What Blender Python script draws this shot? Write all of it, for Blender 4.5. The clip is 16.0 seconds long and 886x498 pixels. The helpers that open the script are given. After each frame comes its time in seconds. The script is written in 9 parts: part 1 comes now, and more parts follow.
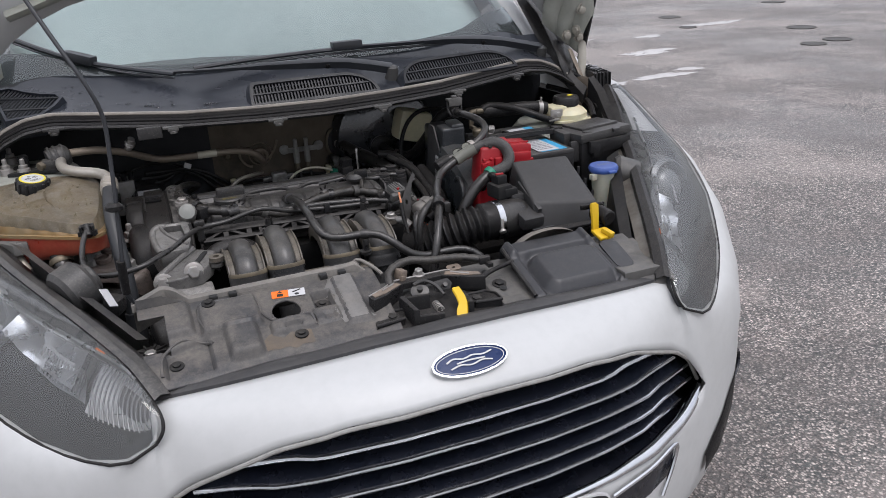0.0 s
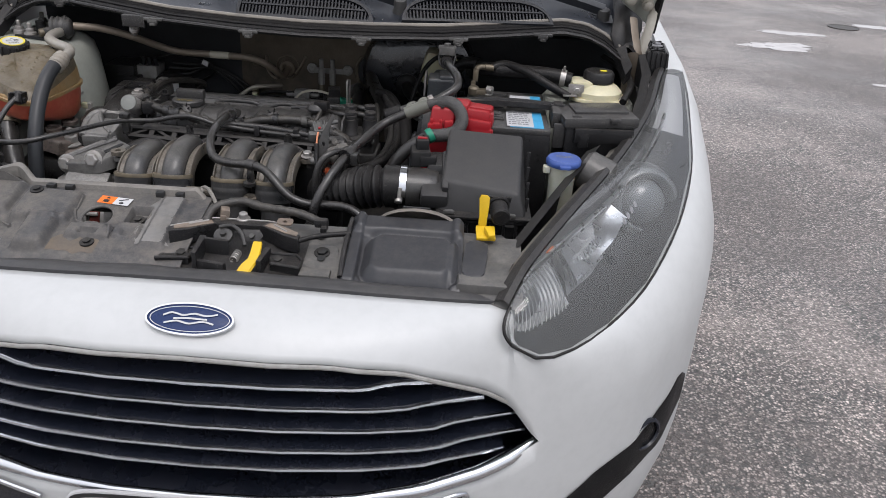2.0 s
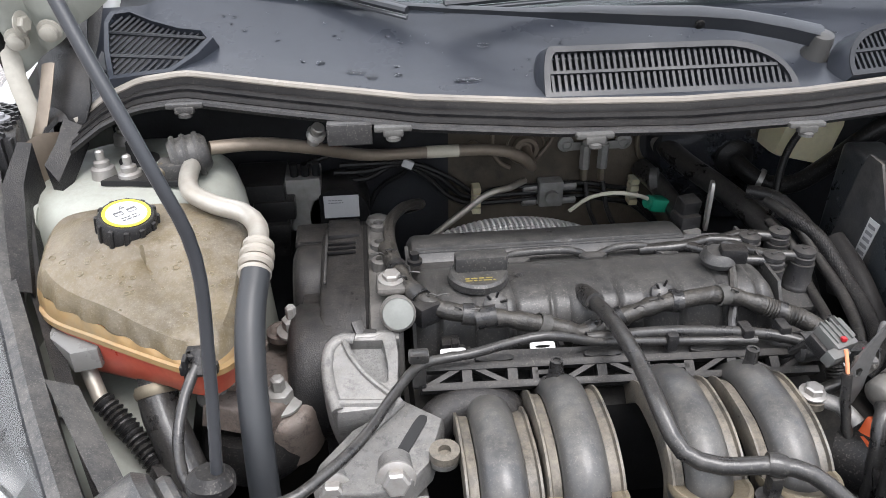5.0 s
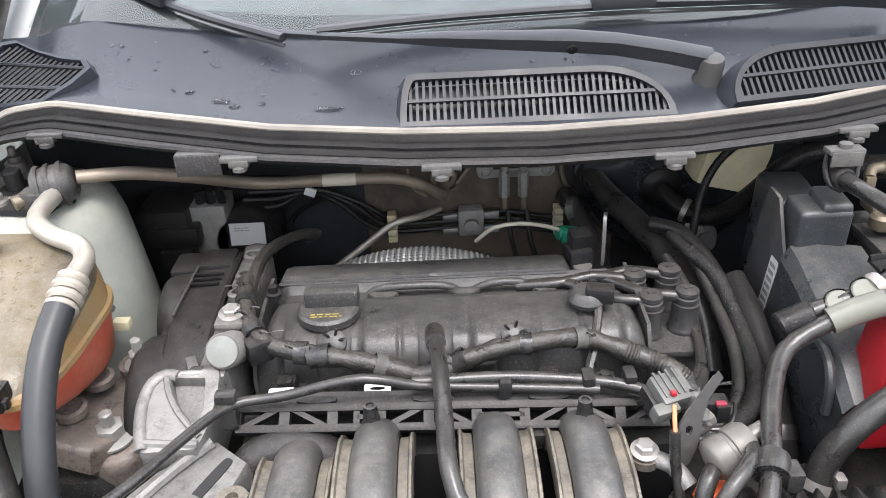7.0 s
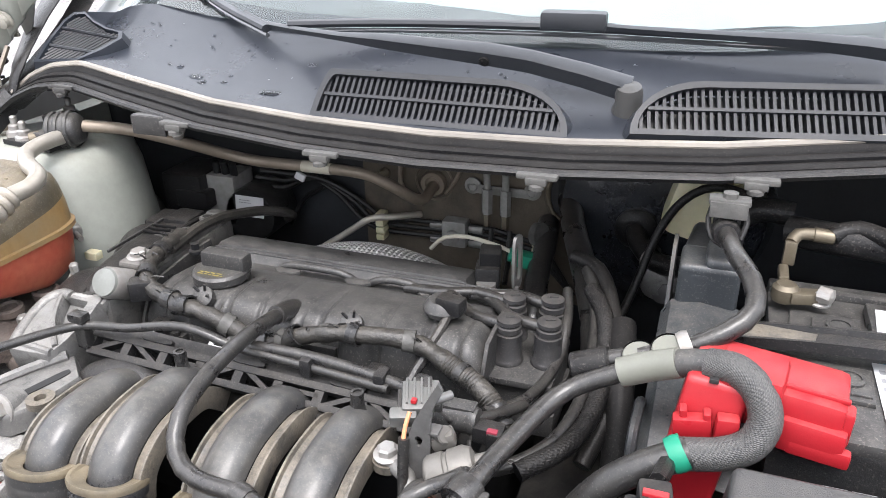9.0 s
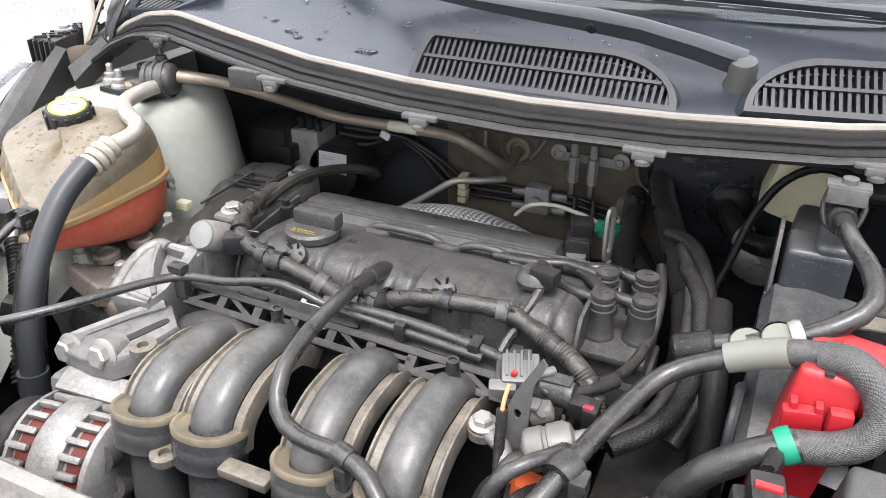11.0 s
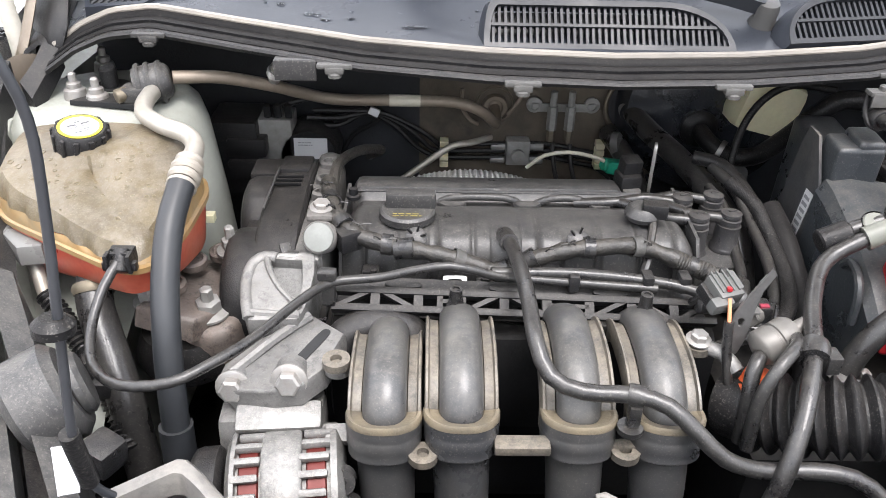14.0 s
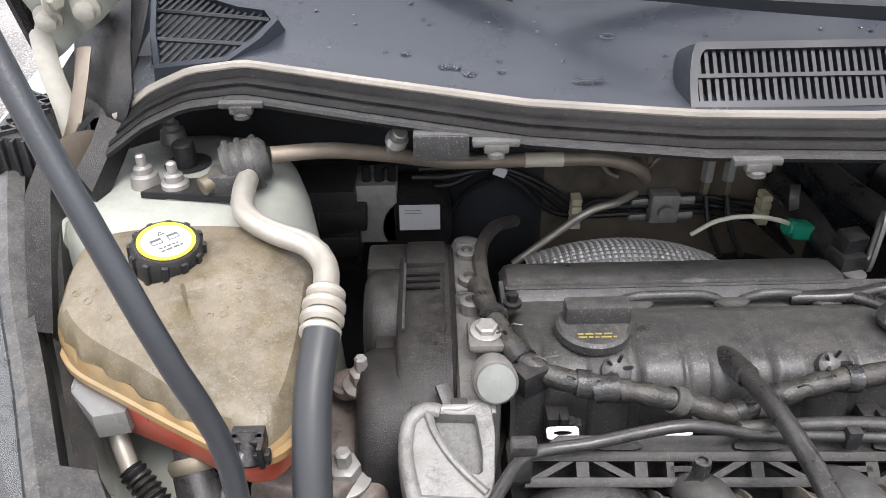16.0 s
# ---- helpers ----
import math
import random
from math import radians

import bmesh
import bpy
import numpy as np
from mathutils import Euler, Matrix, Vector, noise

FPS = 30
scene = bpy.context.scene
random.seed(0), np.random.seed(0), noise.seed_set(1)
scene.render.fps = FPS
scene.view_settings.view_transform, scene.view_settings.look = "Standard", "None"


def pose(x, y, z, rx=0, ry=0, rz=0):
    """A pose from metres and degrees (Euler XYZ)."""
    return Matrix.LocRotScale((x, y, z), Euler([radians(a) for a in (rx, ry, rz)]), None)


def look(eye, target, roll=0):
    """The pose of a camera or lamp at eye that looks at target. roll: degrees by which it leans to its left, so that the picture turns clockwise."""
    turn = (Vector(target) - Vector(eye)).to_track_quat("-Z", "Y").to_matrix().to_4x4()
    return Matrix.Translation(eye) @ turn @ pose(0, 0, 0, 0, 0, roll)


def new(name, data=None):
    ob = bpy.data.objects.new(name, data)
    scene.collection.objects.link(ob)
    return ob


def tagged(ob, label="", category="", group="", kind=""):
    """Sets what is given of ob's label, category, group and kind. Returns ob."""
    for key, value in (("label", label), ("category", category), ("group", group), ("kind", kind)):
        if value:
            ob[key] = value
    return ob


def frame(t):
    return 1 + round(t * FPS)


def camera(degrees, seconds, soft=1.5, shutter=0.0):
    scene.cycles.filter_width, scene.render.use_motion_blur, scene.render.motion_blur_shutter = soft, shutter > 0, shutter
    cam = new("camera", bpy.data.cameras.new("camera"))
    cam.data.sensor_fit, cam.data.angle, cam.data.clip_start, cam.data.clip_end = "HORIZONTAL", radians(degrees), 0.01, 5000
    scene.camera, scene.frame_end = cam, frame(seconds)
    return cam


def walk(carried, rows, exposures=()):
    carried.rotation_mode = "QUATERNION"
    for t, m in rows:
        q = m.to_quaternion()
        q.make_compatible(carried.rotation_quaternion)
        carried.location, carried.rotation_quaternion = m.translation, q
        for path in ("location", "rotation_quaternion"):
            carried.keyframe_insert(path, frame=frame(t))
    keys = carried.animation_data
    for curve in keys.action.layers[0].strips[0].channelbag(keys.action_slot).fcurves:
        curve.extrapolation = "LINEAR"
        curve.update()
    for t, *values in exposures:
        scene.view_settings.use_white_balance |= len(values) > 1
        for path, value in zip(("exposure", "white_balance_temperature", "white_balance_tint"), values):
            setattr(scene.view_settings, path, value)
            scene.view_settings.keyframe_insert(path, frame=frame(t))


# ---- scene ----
cam = camera(59.8, 16.0, soft=0.9)
PATH = [
    (0, (-0.395, -1.165, 1.355), (0.274, 0.563, 0.601), -3.0),
    (0.5, (-0.117, -1.287, 1.337), (0.48, 0.466, 0.582), -2.2),
    (1, (0.085, -1.23, 1.305), (0.544, 0.535, 0.483), 0.1),
    (1.5, (0.238, -1.118, 1.315), (0.477, 0.662, 0.434), 2.5),
    (2, (0.365, -1.124, 1.343), (0.328, 0.664, 0.446), 3.6),
    (2.5, (0.252, -1.043, 1.335), (0.01, 0.736, 0.453), 3.6),
    (3, (0.023, -0.846, 1.339), (-0.285, 0.906, 0.423), 2.8),
    (3.5, (-0.115, -0.63, 1.323), (-0.406, 1.094, 0.353), 1.8),
    (4, (-0.231, -0.415, 1.327), (-0.389, 1.312, 0.33), 1.1),
    (4.2, (-0.305, -0.339, 1.315), (-0.356, 1.392, 0.313), 1.3),
    (6.3, (-0.372, -0.208, 1.321), (-0.12, 1.498, 0.308), -1.6),
    (6.5, (-0.335, -0.217, 1.327), (-0.131, 1.497, 0.318), -1.8),
    (7, (-0.108, -0.214, 1.31), (-0.124, 1.536, 0.343), -2.9),
    (7.5, (0.017, -0.261, 1.318), (-0.193, 1.514, 0.422), -2.5),
    (8, (0.083, -0.344, 1.317), (-0.285, 1.431, 0.472), -1.7),
    (8.5, (0.218, -0.28, 1.299), (-0.282, 1.467, 0.463), -1.0),
    (9, (0.291, -0.184, 1.267), (-0.333, 1.508, 0.401), -1.0),
    (9.5, (0.287, -0.158, 1.259), (-0.41, 1.489, 0.364), -0.6),
    (10, (0.267, -0.165, 1.267), (-0.486, 1.439, 0.341), -0.5),
    (10.2, (0.26, -0.171, 1.275), (-0.509, 1.42, 0.338), -0.5),
    (12.3, (0.073, -0.208, 1.278), (-0.327, 1.469, 0.265), 1.6),
    (12.5, (0.005, -0.192, 1.274), (-0.315, 1.499, 0.255), 1.6),
    (13, (-0.079, -0.21, 1.281), (-0.207, 1.506, 0.261), 2.1),
    (13.5, (-0.125, -0.301, 1.274), (-0.1, 1.414, 0.246), 2.5),
    (14, (-0.217, -0.318, 1.294), (-0.18, 1.387, 0.249), 1.4),
    (14.5, (-0.364, -0.168, 1.274), (-0.36, 1.521, 0.203), 0.4),
    (15, (-0.453, -0.072, 1.258), (-0.448, 1.605, 0.168), 0.0),
    (15.5, (-0.445, -0.051, 1.27), (-0.446, 1.623, 0.175), -0.4),
    (16, (-0.386, -0.056, 1.289), (-0.364, 1.628, 0.211), -0.8),
]
EXPOSURE = [(0.0, 0.25, 6250, 15), (2.0, 0.30, 6300, 14), (3.0, 0.26, 6350, 14), (3.5, 0.9, 6350, 13), (4.0, 1.22, 6220, 12), (6.5, 1.82, 6350, 13), (8.5, 1.88, 6300, 13),
            (10.0, 1.92, 6350, 13), (12.5, 2.05, 6350, 13), (14.0, 1.92, 6350, 13), (15.0, 1.66, 6350, 13), (16.0, 1.64, 6350, 13)]
walk(cam, [(t, look(eye, target, roll)) for t, eye, target, roll in PATH], EXPOSURE)

from mathutils.bvhtree import BVHTree

# ---- light ----
SUN_EL, SUN_ROT = radians(67), radians(205)
world = bpy.data.worlds.new("overcast_sky")
scene.world = world
world.use_nodes = True
wn, wl = world.node_tree.nodes, world.node_tree.links
sky = wn.new("ShaderNodeTexSky")
sky.sky_type, sky.sun_disc = "NISHITA", False
sky.sun_elevation, sky.sun_rotation = SUN_EL, SUN_ROT
sky.air_density, sky.dust_density, sky.ozone_density = 1.2, 4.0, 1.0
cloud = wn.new("ShaderNodeTexNoise")
cloud.inputs["Scale"].default_value, cloud.inputs["Detail"].default_value = 2.2, 7
ramp = wn.new("ShaderNodeValToRGB")
ramp.color_ramp.elements[0].position, ramp.color_ramp.elements[1].position = 0.36, 0.60
ramp.color_ramp.elements[0].color = (0.58, 0.58, 0.58, 1)
ramp.color_ramp.elements[1].color = (0.95, 0.95, 0.95, 1)
cmix = wn.new("ShaderNodeMixRGB")
cmix.inputs[2].default_value = (9.0, 9.2, 9.4, 1)
wl.new(wn.new("ShaderNodeTexCoord").outputs["Generated"], cloud.inputs["Vector"])
wl.new(cloud.outputs["Fac"], ramp.inputs["Fac"])
wl.new(ramp.outputs["Color"], cmix.inputs[0])
wl.new(sky.outputs["Color"], cmix.inputs[1])
updir = wn.new("ShaderNodeSeparateXYZ")
wl.new(wn.new("ShaderNodeTexCoord").outputs["Generated"], updir.inputs[0])
grade = wn.new("ShaderNodeMapRange")
for k, v in (("From Min", 0.0), ("From Max", 1.0), ("To Min", 0.62), ("To Max", 1.7)):
    grade.inputs[k].default_value = v
wl.new(updir.outputs["Z"], grade.inputs["Value"])
zenith = wn.new("ShaderNodeVectorMath")
zenith.operation = "SCALE"
wl.new(cmix.outputs["Color"], zenith.inputs[0])
wl.new(grade.outputs["Result"], zenith.inputs["Scale"])
wl.new(zenith.outputs[0], wn["Background"].inputs["Color"])
wn["Background"].inputs["Strength"].default_value = 0.104

sun = new("sun", bpy.data.lights.new("sun", "SUN"))
sun.data.energy, sun.data.angle, sun.data.color = 1.25, radians(28), (1.0, 0.96, 0.91)
sun.matrix_world = look((1.4, -2.7, 8.0), (0.0, 0.3, 0.8))


# ---- materials ----
def mat(name, base, rough=0.5, metal=0.0, alt=None, scale=30.0, amount=0.5, bump=0.0, bscale=200.0,
        dust=None, dustamt=0.0, dscale=14.0, coat=0.0, trans=0.0, ior=1.45, sss=0.0, island=0.0, rvar=0.1, specks=0.0, stain=0.0, spec=0.5):
    """A surface with colour variation at two scales, fine relief and optional settled dust."""
    m = bpy.data.materials.new(name)
    m.use_nodes = True
    n, l = m.node_tree.nodes, m.node_tree.links
    b = n["Principled BSDF"]
    tc = n.new("ShaderNodeTexCoord")
    src = tc.outputs["Object"]

    def tex(s, detail=6, rough_=0.6):
        t = n.new("ShaderNodeTexNoise")
        t.inputs["Scale"].default_value, t.inputs["Detail"].default_value = s, detail
        t.inputs["Roughness"].default_value = rough_
        l.new(src, t.inputs["Vector"])
        return t.outputs["Fac"]

    def curve(fac, lo, hi, a, c):
        r = n.new("ShaderNodeMapRange")
        r.inputs["From Min"].default_value, r.inputs["From Max"].default_value = lo, hi
        r.inputs["To Min"].default_value, r.inputs["To Max"].default_value = a, c
        l.new(fac, r.inputs["Value"])
        return r.outputs["Result"]

    def mix(fac, a, c):
        x = n.new("ShaderNodeMixRGB")
        l.new(fac, x.inputs[0])
        for i, v in ((1, a), (2, c)):
            if isinstance(v, tuple):
                x.inputs[i].default_value = (*v[:3], 1)
            else:
                l.new(v, x.inputs[i])
        return x.outputs["Color"]

    alt = alt or tuple(c * 0.7 for c in base)
    coarse, fine = tex(scale), tex(scale * 9, 3)
    col = mix(curve(coarse, 0.35, 0.7, 0, amount), base, alt)
    col = mix(curve(fine, 0.4, 0.75, 0, amount * 0.6), col, tuple(c * 0.75 for c in base))
    rfac = curve(coarse, 0.3, 0.7, max(rough - rvar, 0.02), min(rough + rvar, 1.0))
    if island:
        info = n.new("ShaderNodeObjectInfo")
        col = mix(curve(info.outputs["Random"], 0, 1, 0, island), col, alt)
    if dust:
        g = n.new("ShaderNodeNewGeometry")
        sep = n.new("ShaderNodeSeparateXYZ")
        l.new(g.outputs["Normal"], sep.inputs[0])
        up = curve(sep.outputs["Z"], 0.0, 0.95, 0.04, 1.0)
        patch = curve(tex(dscale * 2.4, 10, 0.84), 0.43, 0.68, 0.03, dustamt)
        mul = n.new("ShaderNodeMath")
        mul.operation = "MULTIPLY"
        l.new(up, mul.inputs[0]), l.new(patch, mul.inputs[1])
        col = mix(mul.outputs[0], col, dust)
        ad = n.new("ShaderNodeMath")
        ad.operation, ad.use_clamp = "MULTIPLY_ADD", True
        l.new(mul.outputs[0], ad.inputs[0])
        ad.inputs[1].default_value = 0.5
        l.new(rfac, ad.inputs[2])
        rfac = ad.outputs[0]
    if stain:
        col = mix(curve(tex(scale * 1.7, 9, 0.8), 0.52, 0.62, 0, stain), col, tuple(c * 0.35 for c in base))
    if specks:
        col = mix(curve(tex(520.0, 2, 0.5), 0.60, 0.68, 0, specks), col, (0.34, 0.31, 0.27))
        col = mix(curve(tex(130.0, 5, 0.7), 0.62, 0.70, 0, specks * 0.8), col, (0.26, 0.235, 0.20))
    l.new(col, b.inputs["Base Color"])
    l.new(rfac, b.inputs["Roughness"])
    b.inputs["Metallic"].default_value = metal
    b.inputs["Specular IOR Level"].default_value = spec
    b.inputs["Coat Weight"].default_value = coat
    b.inputs["Coat Roughness"].default_value = 0.06
    b.inputs["Transmission Weight"].default_value = trans
    b.inputs["IOR"].default_value = ior
    if sss:
        b.inputs["Subsurface Weight"].default_value = sss
        b.inputs["Subsurface Radius"].default_value = (0.02, 0.012, 0.006)
    if bump:
        bp = n.new("ShaderNodeBump")
        bp.inputs["Strength"].default_value, bp.inputs["Distance"].default_value = bump, 0.002
        l.new(tex(bscale, 4), bp.inputs["Height"])
        l.new(bp.outputs["Normal"], b.inputs["Normal"])
    return m


DUST = (0.20, 0.175, 0.145)
M_PAINT = mat("white_paint", (0.465, 0.472, 0.468), 0.42, 0, (0.42, 0.425, 0.42), 5, 0.35, coat=0.06, rvar=0.05)
M_INNER = mat("primer_white", (0.32, 0.333, 0.298), 0.40, 0, (0.25, 0.255, 0.22), 9, 0.7, bump=0.1, bscale=120, dust=DUST, dustamt=0.4)
M_BLACK = mat("black_plastic", (0.009, 0.009, 0.010), 0.34, 0, (0.019, 0.019, 0.020), 28, 0.7, bump=0.35, bscale=700, dust=DUST, dustamt=0.18, dscale=30, specks=0.08, spec=0.35)
M_DUSTY = mat("dusty_black_plastic", (0.027, 0.027, 0.028), 0.34, 0, (0.054, 0.052, 0.049), 17, 0.7, bump=0.14, bscale=420, dust=(0.22, 0.205, 0.185), dustamt=0.30, dscale=30, specks=0.2, stain=0.28, spec=0.42)
M_SATIN = mat("smooth_moulded_plastic", (0.034, 0.035, 0.038), 0.33, 0, (0.070, 0.067, 0.061), 9, 0.8, bump=0.04, bscale=400, dust=(0.26, 0.235, 0.195), dustamt=0.28, dscale=22, coat=0.10, specks=0.1)
M_COWL = mat("satin_cowl_plastic", (0.024, 0.027, 0.034), 0.30, 0, (0.034, 0.037, 0.044), 12, 0.5, bump=0.06, bscale=1500, rvar=0.05, coat=0.06, spec=0.22)
M_GRILLE = mat("gloss_black_plastic", (0.008, 0.010, 0.016), 0.25, 0, (0.015, 0.016, 0.024), 20, 0.5)
M_RUBBER = mat("black_rubber", (0.006, 0.006, 0.007), 0.36, 0, (0.017, 0.017, 0.017), 40, 0.8, bump=0.3, bscale=350, dust=DUST, dustamt=0.10, dscale=50, specks=0.12, spec=0.22)
M_HOSE = mat("grey_black_hose", (0.010, 0.010, 0.011), 0.31, 0, (0.034, 0.033, 0.031), 36, 0.8, bump=0.2, bscale=350, dust=DUST, dustamt=0.18, dscale=50, coat=0.22, specks=0.1, spec=0.45)
M_SEAL = mat("weathered_rubber_seal", (0.007, 0.007, 0.008), 0.36, 0, (0.018, 0.018, 0.018), 20, 0.7, bump=0.2, bscale=300, dust=DUST, dustamt=0.06, dscale=30, specks=0.05, spec=0.06)
M_VENT = mat("matt_vent_plastic", (0.015, 0.016, 0.019), 0.45, 0, (0.028, 0.030, 0.034), 14, 0.5, bump=0.1, bscale=800)
M_COVER = mat("dusty_grey_panel_plastic", (0.044, 0.045, 0.049), 0.45, 0, (0.095, 0.090, 0.083), 11, 0.9, bump=0.10, bscale=350, dust=(0.27, 0.235, 0.195), dustamt=0.42, dscale=9, specks=0.05, stain=0.35, spec=0.35)
M_WALLP = mat("dust_greyed_panel_edge", (0.125, 0.12, 0.112), 0.5, 0, (0.19, 0.175, 0.155), 20, 0.9, bump=0.12, bscale=300, dust=(0.30, 0.27, 0.23), dustamt=0.4, dscale=12, stain=0.3)
M_HAZEP = mat("chalky_worn_plastic", (0.16, 0.156, 0.15), 0.5, 0, (0.075, 0.073, 0.07), 26, 0.9, bump=0.1, bscale=250, dust=(0.30, 0.27, 0.23), dustamt=0.3, dscale=14)
M_WORN = mat("worn_tan_steel", (0.30, 0.235, 0.18), 0.42, 0.3, (0.14, 0.12, 0.105), 45, 0.9, bump=0.15, bscale=300, stain=0.4)
M_SLATE = mat("slate_smooth_rubber", (0.018, 0.020, 0.023), 0.42, 0, (0.028, 0.030, 0.033), 16, 0.7, bump=0.05, bscale=300, dust=DUST, dustamt=0.08, dscale=30, spec=0.45)
M_CREAM = mat("cream_label", (0.52, 0.49, 0.40), 0.45, 0, (0.42, 0.39, 0.31), 40, 0.6)
M_RUST = mat("dusty_brown_panel", (0.125, 0.098, 0.072), 0.6, 0, (0.075, 0.07, 0.065), 30, 0.8, bump=0.3, bscale=400)
M_ALU = mat("cast_aluminium", (0.215, 0.211, 0.204), 0.46, 0.4, (0.13, 0.126, 0.12), 40, 0.95, bump=0.3, bscale=420, dust=(0.26, 0.24, 0.21), dustamt=0.45, dscale=40, specks=0.25, stain=0.6)
M_CAST = mat("grimy_cast_metal", (0.085, 0.083, 0.08), 0.5, 0.2, (0.14, 0.13, 0.12), 32, 0.9, bump=0.3, bscale=380, dust=(0.22, 0.2, 0.17), dustamt=0.35, dscale=45, stain=0.6)
M_TUBE = mat("dull_aluminium_tube", (0.42, 0.395, 0.35), 0.42, 0.5, (0.28, 0.24, 0.19), 14, 0.8, bump=0.15, bscale=300)
M_PIPE = mat("tan_coated_pipe", (0.25, 0.21, 0.165), 0.5, 0.35, (0.16, 0.125, 0.095), 18, 0.8, bump=0.15, bscale=300)
M_STEEL = mat("zinc_steel", (0.36, 0.35, 0.335), 0.42, 0.6, (0.26, 0.23, 0.2), 60, 0.7, bump=0.2, bscale=500)
M_CHROME = mat("chrome", (0.54, 0.55, 0.57), 0.14, 1.0, (0.70, 0.71, 0.72), 10, 0.3, rvar=0.03)
M_RED = mat("red_plastic", (0.31, 0.012, 0.018), 0.36, 0, (0.26, 0.010, 0.015), 20, 0.4, bump=0.1, bscale=600, dust=(0.4, 0.15, 0.12), dustamt=0.2)
M_YELLOW = mat("yellow_plastic", (0.62, 0.40, 0.012), 0.42, 0, (0.52, 0.32, 0.012), 30, 0.4)
M_BLUE = mat("blue_plastic", (0.05, 0.10, 0.33), 0.42, 0, (0.04, 0.08, 0.26), 25, 0.4, dust=DUST, dustamt=0.15)
M_GREEN = mat("green_plastic", (0.01, 0.20, 0.12), 0.45, 0)
M_ORANGE = mat("orange_plastic", (0.55, 0.10, 0.03), 0.5, 0)
M_TANKTOP = mat("aged_translucent_plastic", (0.128, 0.100, 0.056), 0.33, 0, (0.066, 0.055, 0.038), 11, 0.95, bump=0.7, bscale=85, dust=(0.20, 0.175, 0.145), dustamt=0.7, dscale=22, sss=0.1, specks=0.15, stain=0.35)
M_TANKAMB = mat("amber_stained_plastic", (0.30, 0.185, 0.075), 0.38, 0, (0.22, 0.17, 0.10), 13, 0.95, bump=0.1, bscale=80, sss=0.2)
M_TANKRED = mat("coolant_behind_plastic", (0.38, 0.062, 0.04), 0.35, 0, (0.42, 0.15, 0.085), 12, 0.8, sss=0.2)
M_WASHER = mat("milky_plastic", (0.50, 0.50, 0.42), 0.4, 0, (0.38, 0.38, 0.30), 15, 0.6, sss=0.2)
M_BRAKE = mat("yellowed_white_plastic", (0.62, 0.58, 0.40), 0.4, 0, (0.48, 0.44, 0.28), 20, 0.6, dust=DUST, dustamt=0.2, sss=0.1)
# near-black base holds the bay's shade on deep parts; small dark fittings share it
M_DARK = mat("dark_metal_bay_shade", (0.008, 0.0085, 0.010), 0.55, 0.0, (0.020, 0.020, 0.019), 8, 0.7, bump=0.2, bscale=150, dust=DUST, dustamt=0.2, spec=0.3)
# dusty brown felt; the near-black second tone paints the bay's deep shade
M_FIRE = mat("firewall_felt_dust_shade", (0.15, 0.125, 0.095), 0.75, 0, (0.026, 0.025, 0.024), 6, 0.95, bump=0.5, bscale=250, dust=(0.2, 0.17, 0.13), dustamt=0.2, spec=0.25)
M_LABEL = mat("white_label", (0.50, 0.50, 0.505), 0.45, 0, (0.46, 0.46, 0.47), 40, 0.3)
M_LABELY = mat("yellow_label", (0.78, 0.66, 0.05), 0.45, 0)
M_LABELO = mat("orange_label", (0.78, 0.17, 0.02), 0.45, 0)
M_LABELB = mat("blue_label", (0.06, 0.35, 0.60), 0.4, 0)
# printed ink, and the painted shade of holes, slots and vent depths
M_INK_SHADE = mat("black_ink_hole_shade", (0.02, 0.02, 0.02), 0.5, 0)
M_GREYINK = mat("grey_ink", (0.22, 0.22, 0.23), 0.5, 0)
M_NAVY = mat("badge_blue_enamel", (0.012, 0.026, 0.085), 0.3, 0, (0.014, 0.03, 0.10), 20, 0.3, spec=0.25)
M_FOIL = mat("embossed_heat_foil", (0.55, 0.54, 0.52), 0.4, 0.3, (0.30, 0.29, 0.27), 30, 0.5)
M_BRASS = mat("tarnished_brass", (0.15, 0.128, 0.092), 0.5, 0.6, (0.17, 0.145, 0.11), 50, 0.8)
M_COPPER = mat("copper_winding", (0.11, 0.02, 0.016), 0.45, 0.3)
M_GREYM = mat("dull_grey_metal", (0.30, 0.295, 0.28), 0.45, 0.25, (0.19, 0.18, 0.165), 60, 0.8, bump=0.2, bscale=400)
M_FLANGE = mat("dust_rimmed_plastic", (0.060, 0.056, 0.050), 0.36, 0, (0.15, 0.128, 0.10), 38, 0.95, bump=0.15, bscale=260, dust=(0.30, 0.26, 0.20), dustamt=0.45, dscale=40, specks=0.1, stain=0.5)
M_BOOT = mat("grey_lead_boot", (0.024, 0.024, 0.026), 0.36, 0, (0.050, 0.048, 0.046), 40, 0.7, bump=0.15, bscale=300, dust=DUST, dustamt=0.25, dscale=40, specks=0.08)
M_BOOST = mat("glossy_booster_black", (0.022, 0.024, 0.029), 0.25, 0, (0.014, 0.016, 0.02), 8, 0.8, bump=0.05, bscale=200, coat=0.8, specks=0.1)
M_TAPE = mat("dusty_cloth_tape", (0.013, 0.013, 0.013), 0.38, 0, (0.044, 0.040, 0.035), 60, 0.9, bump=0.5, bscale=300, dust=(0.24, 0.21, 0.17), dustamt=0.22, dscale=55, specks=0.1)
M_STRIP = mat("scuffed_grey_plastic", (0.028, 0.028, 0.029), 0.40, 0, (0.055, 0.053, 0.05), 18, 0.8, bump=0.25, bscale=300, dust=(0.25, 0.23, 0.2), dustamt=0.3, dscale=30, specks=0.15)
M_GREYDARK = mat("greasy_latch_steel", (0.045, 0.044, 0.043), 0.38, 0.4, (0.09, 0.086, 0.08), 50, 0.8)
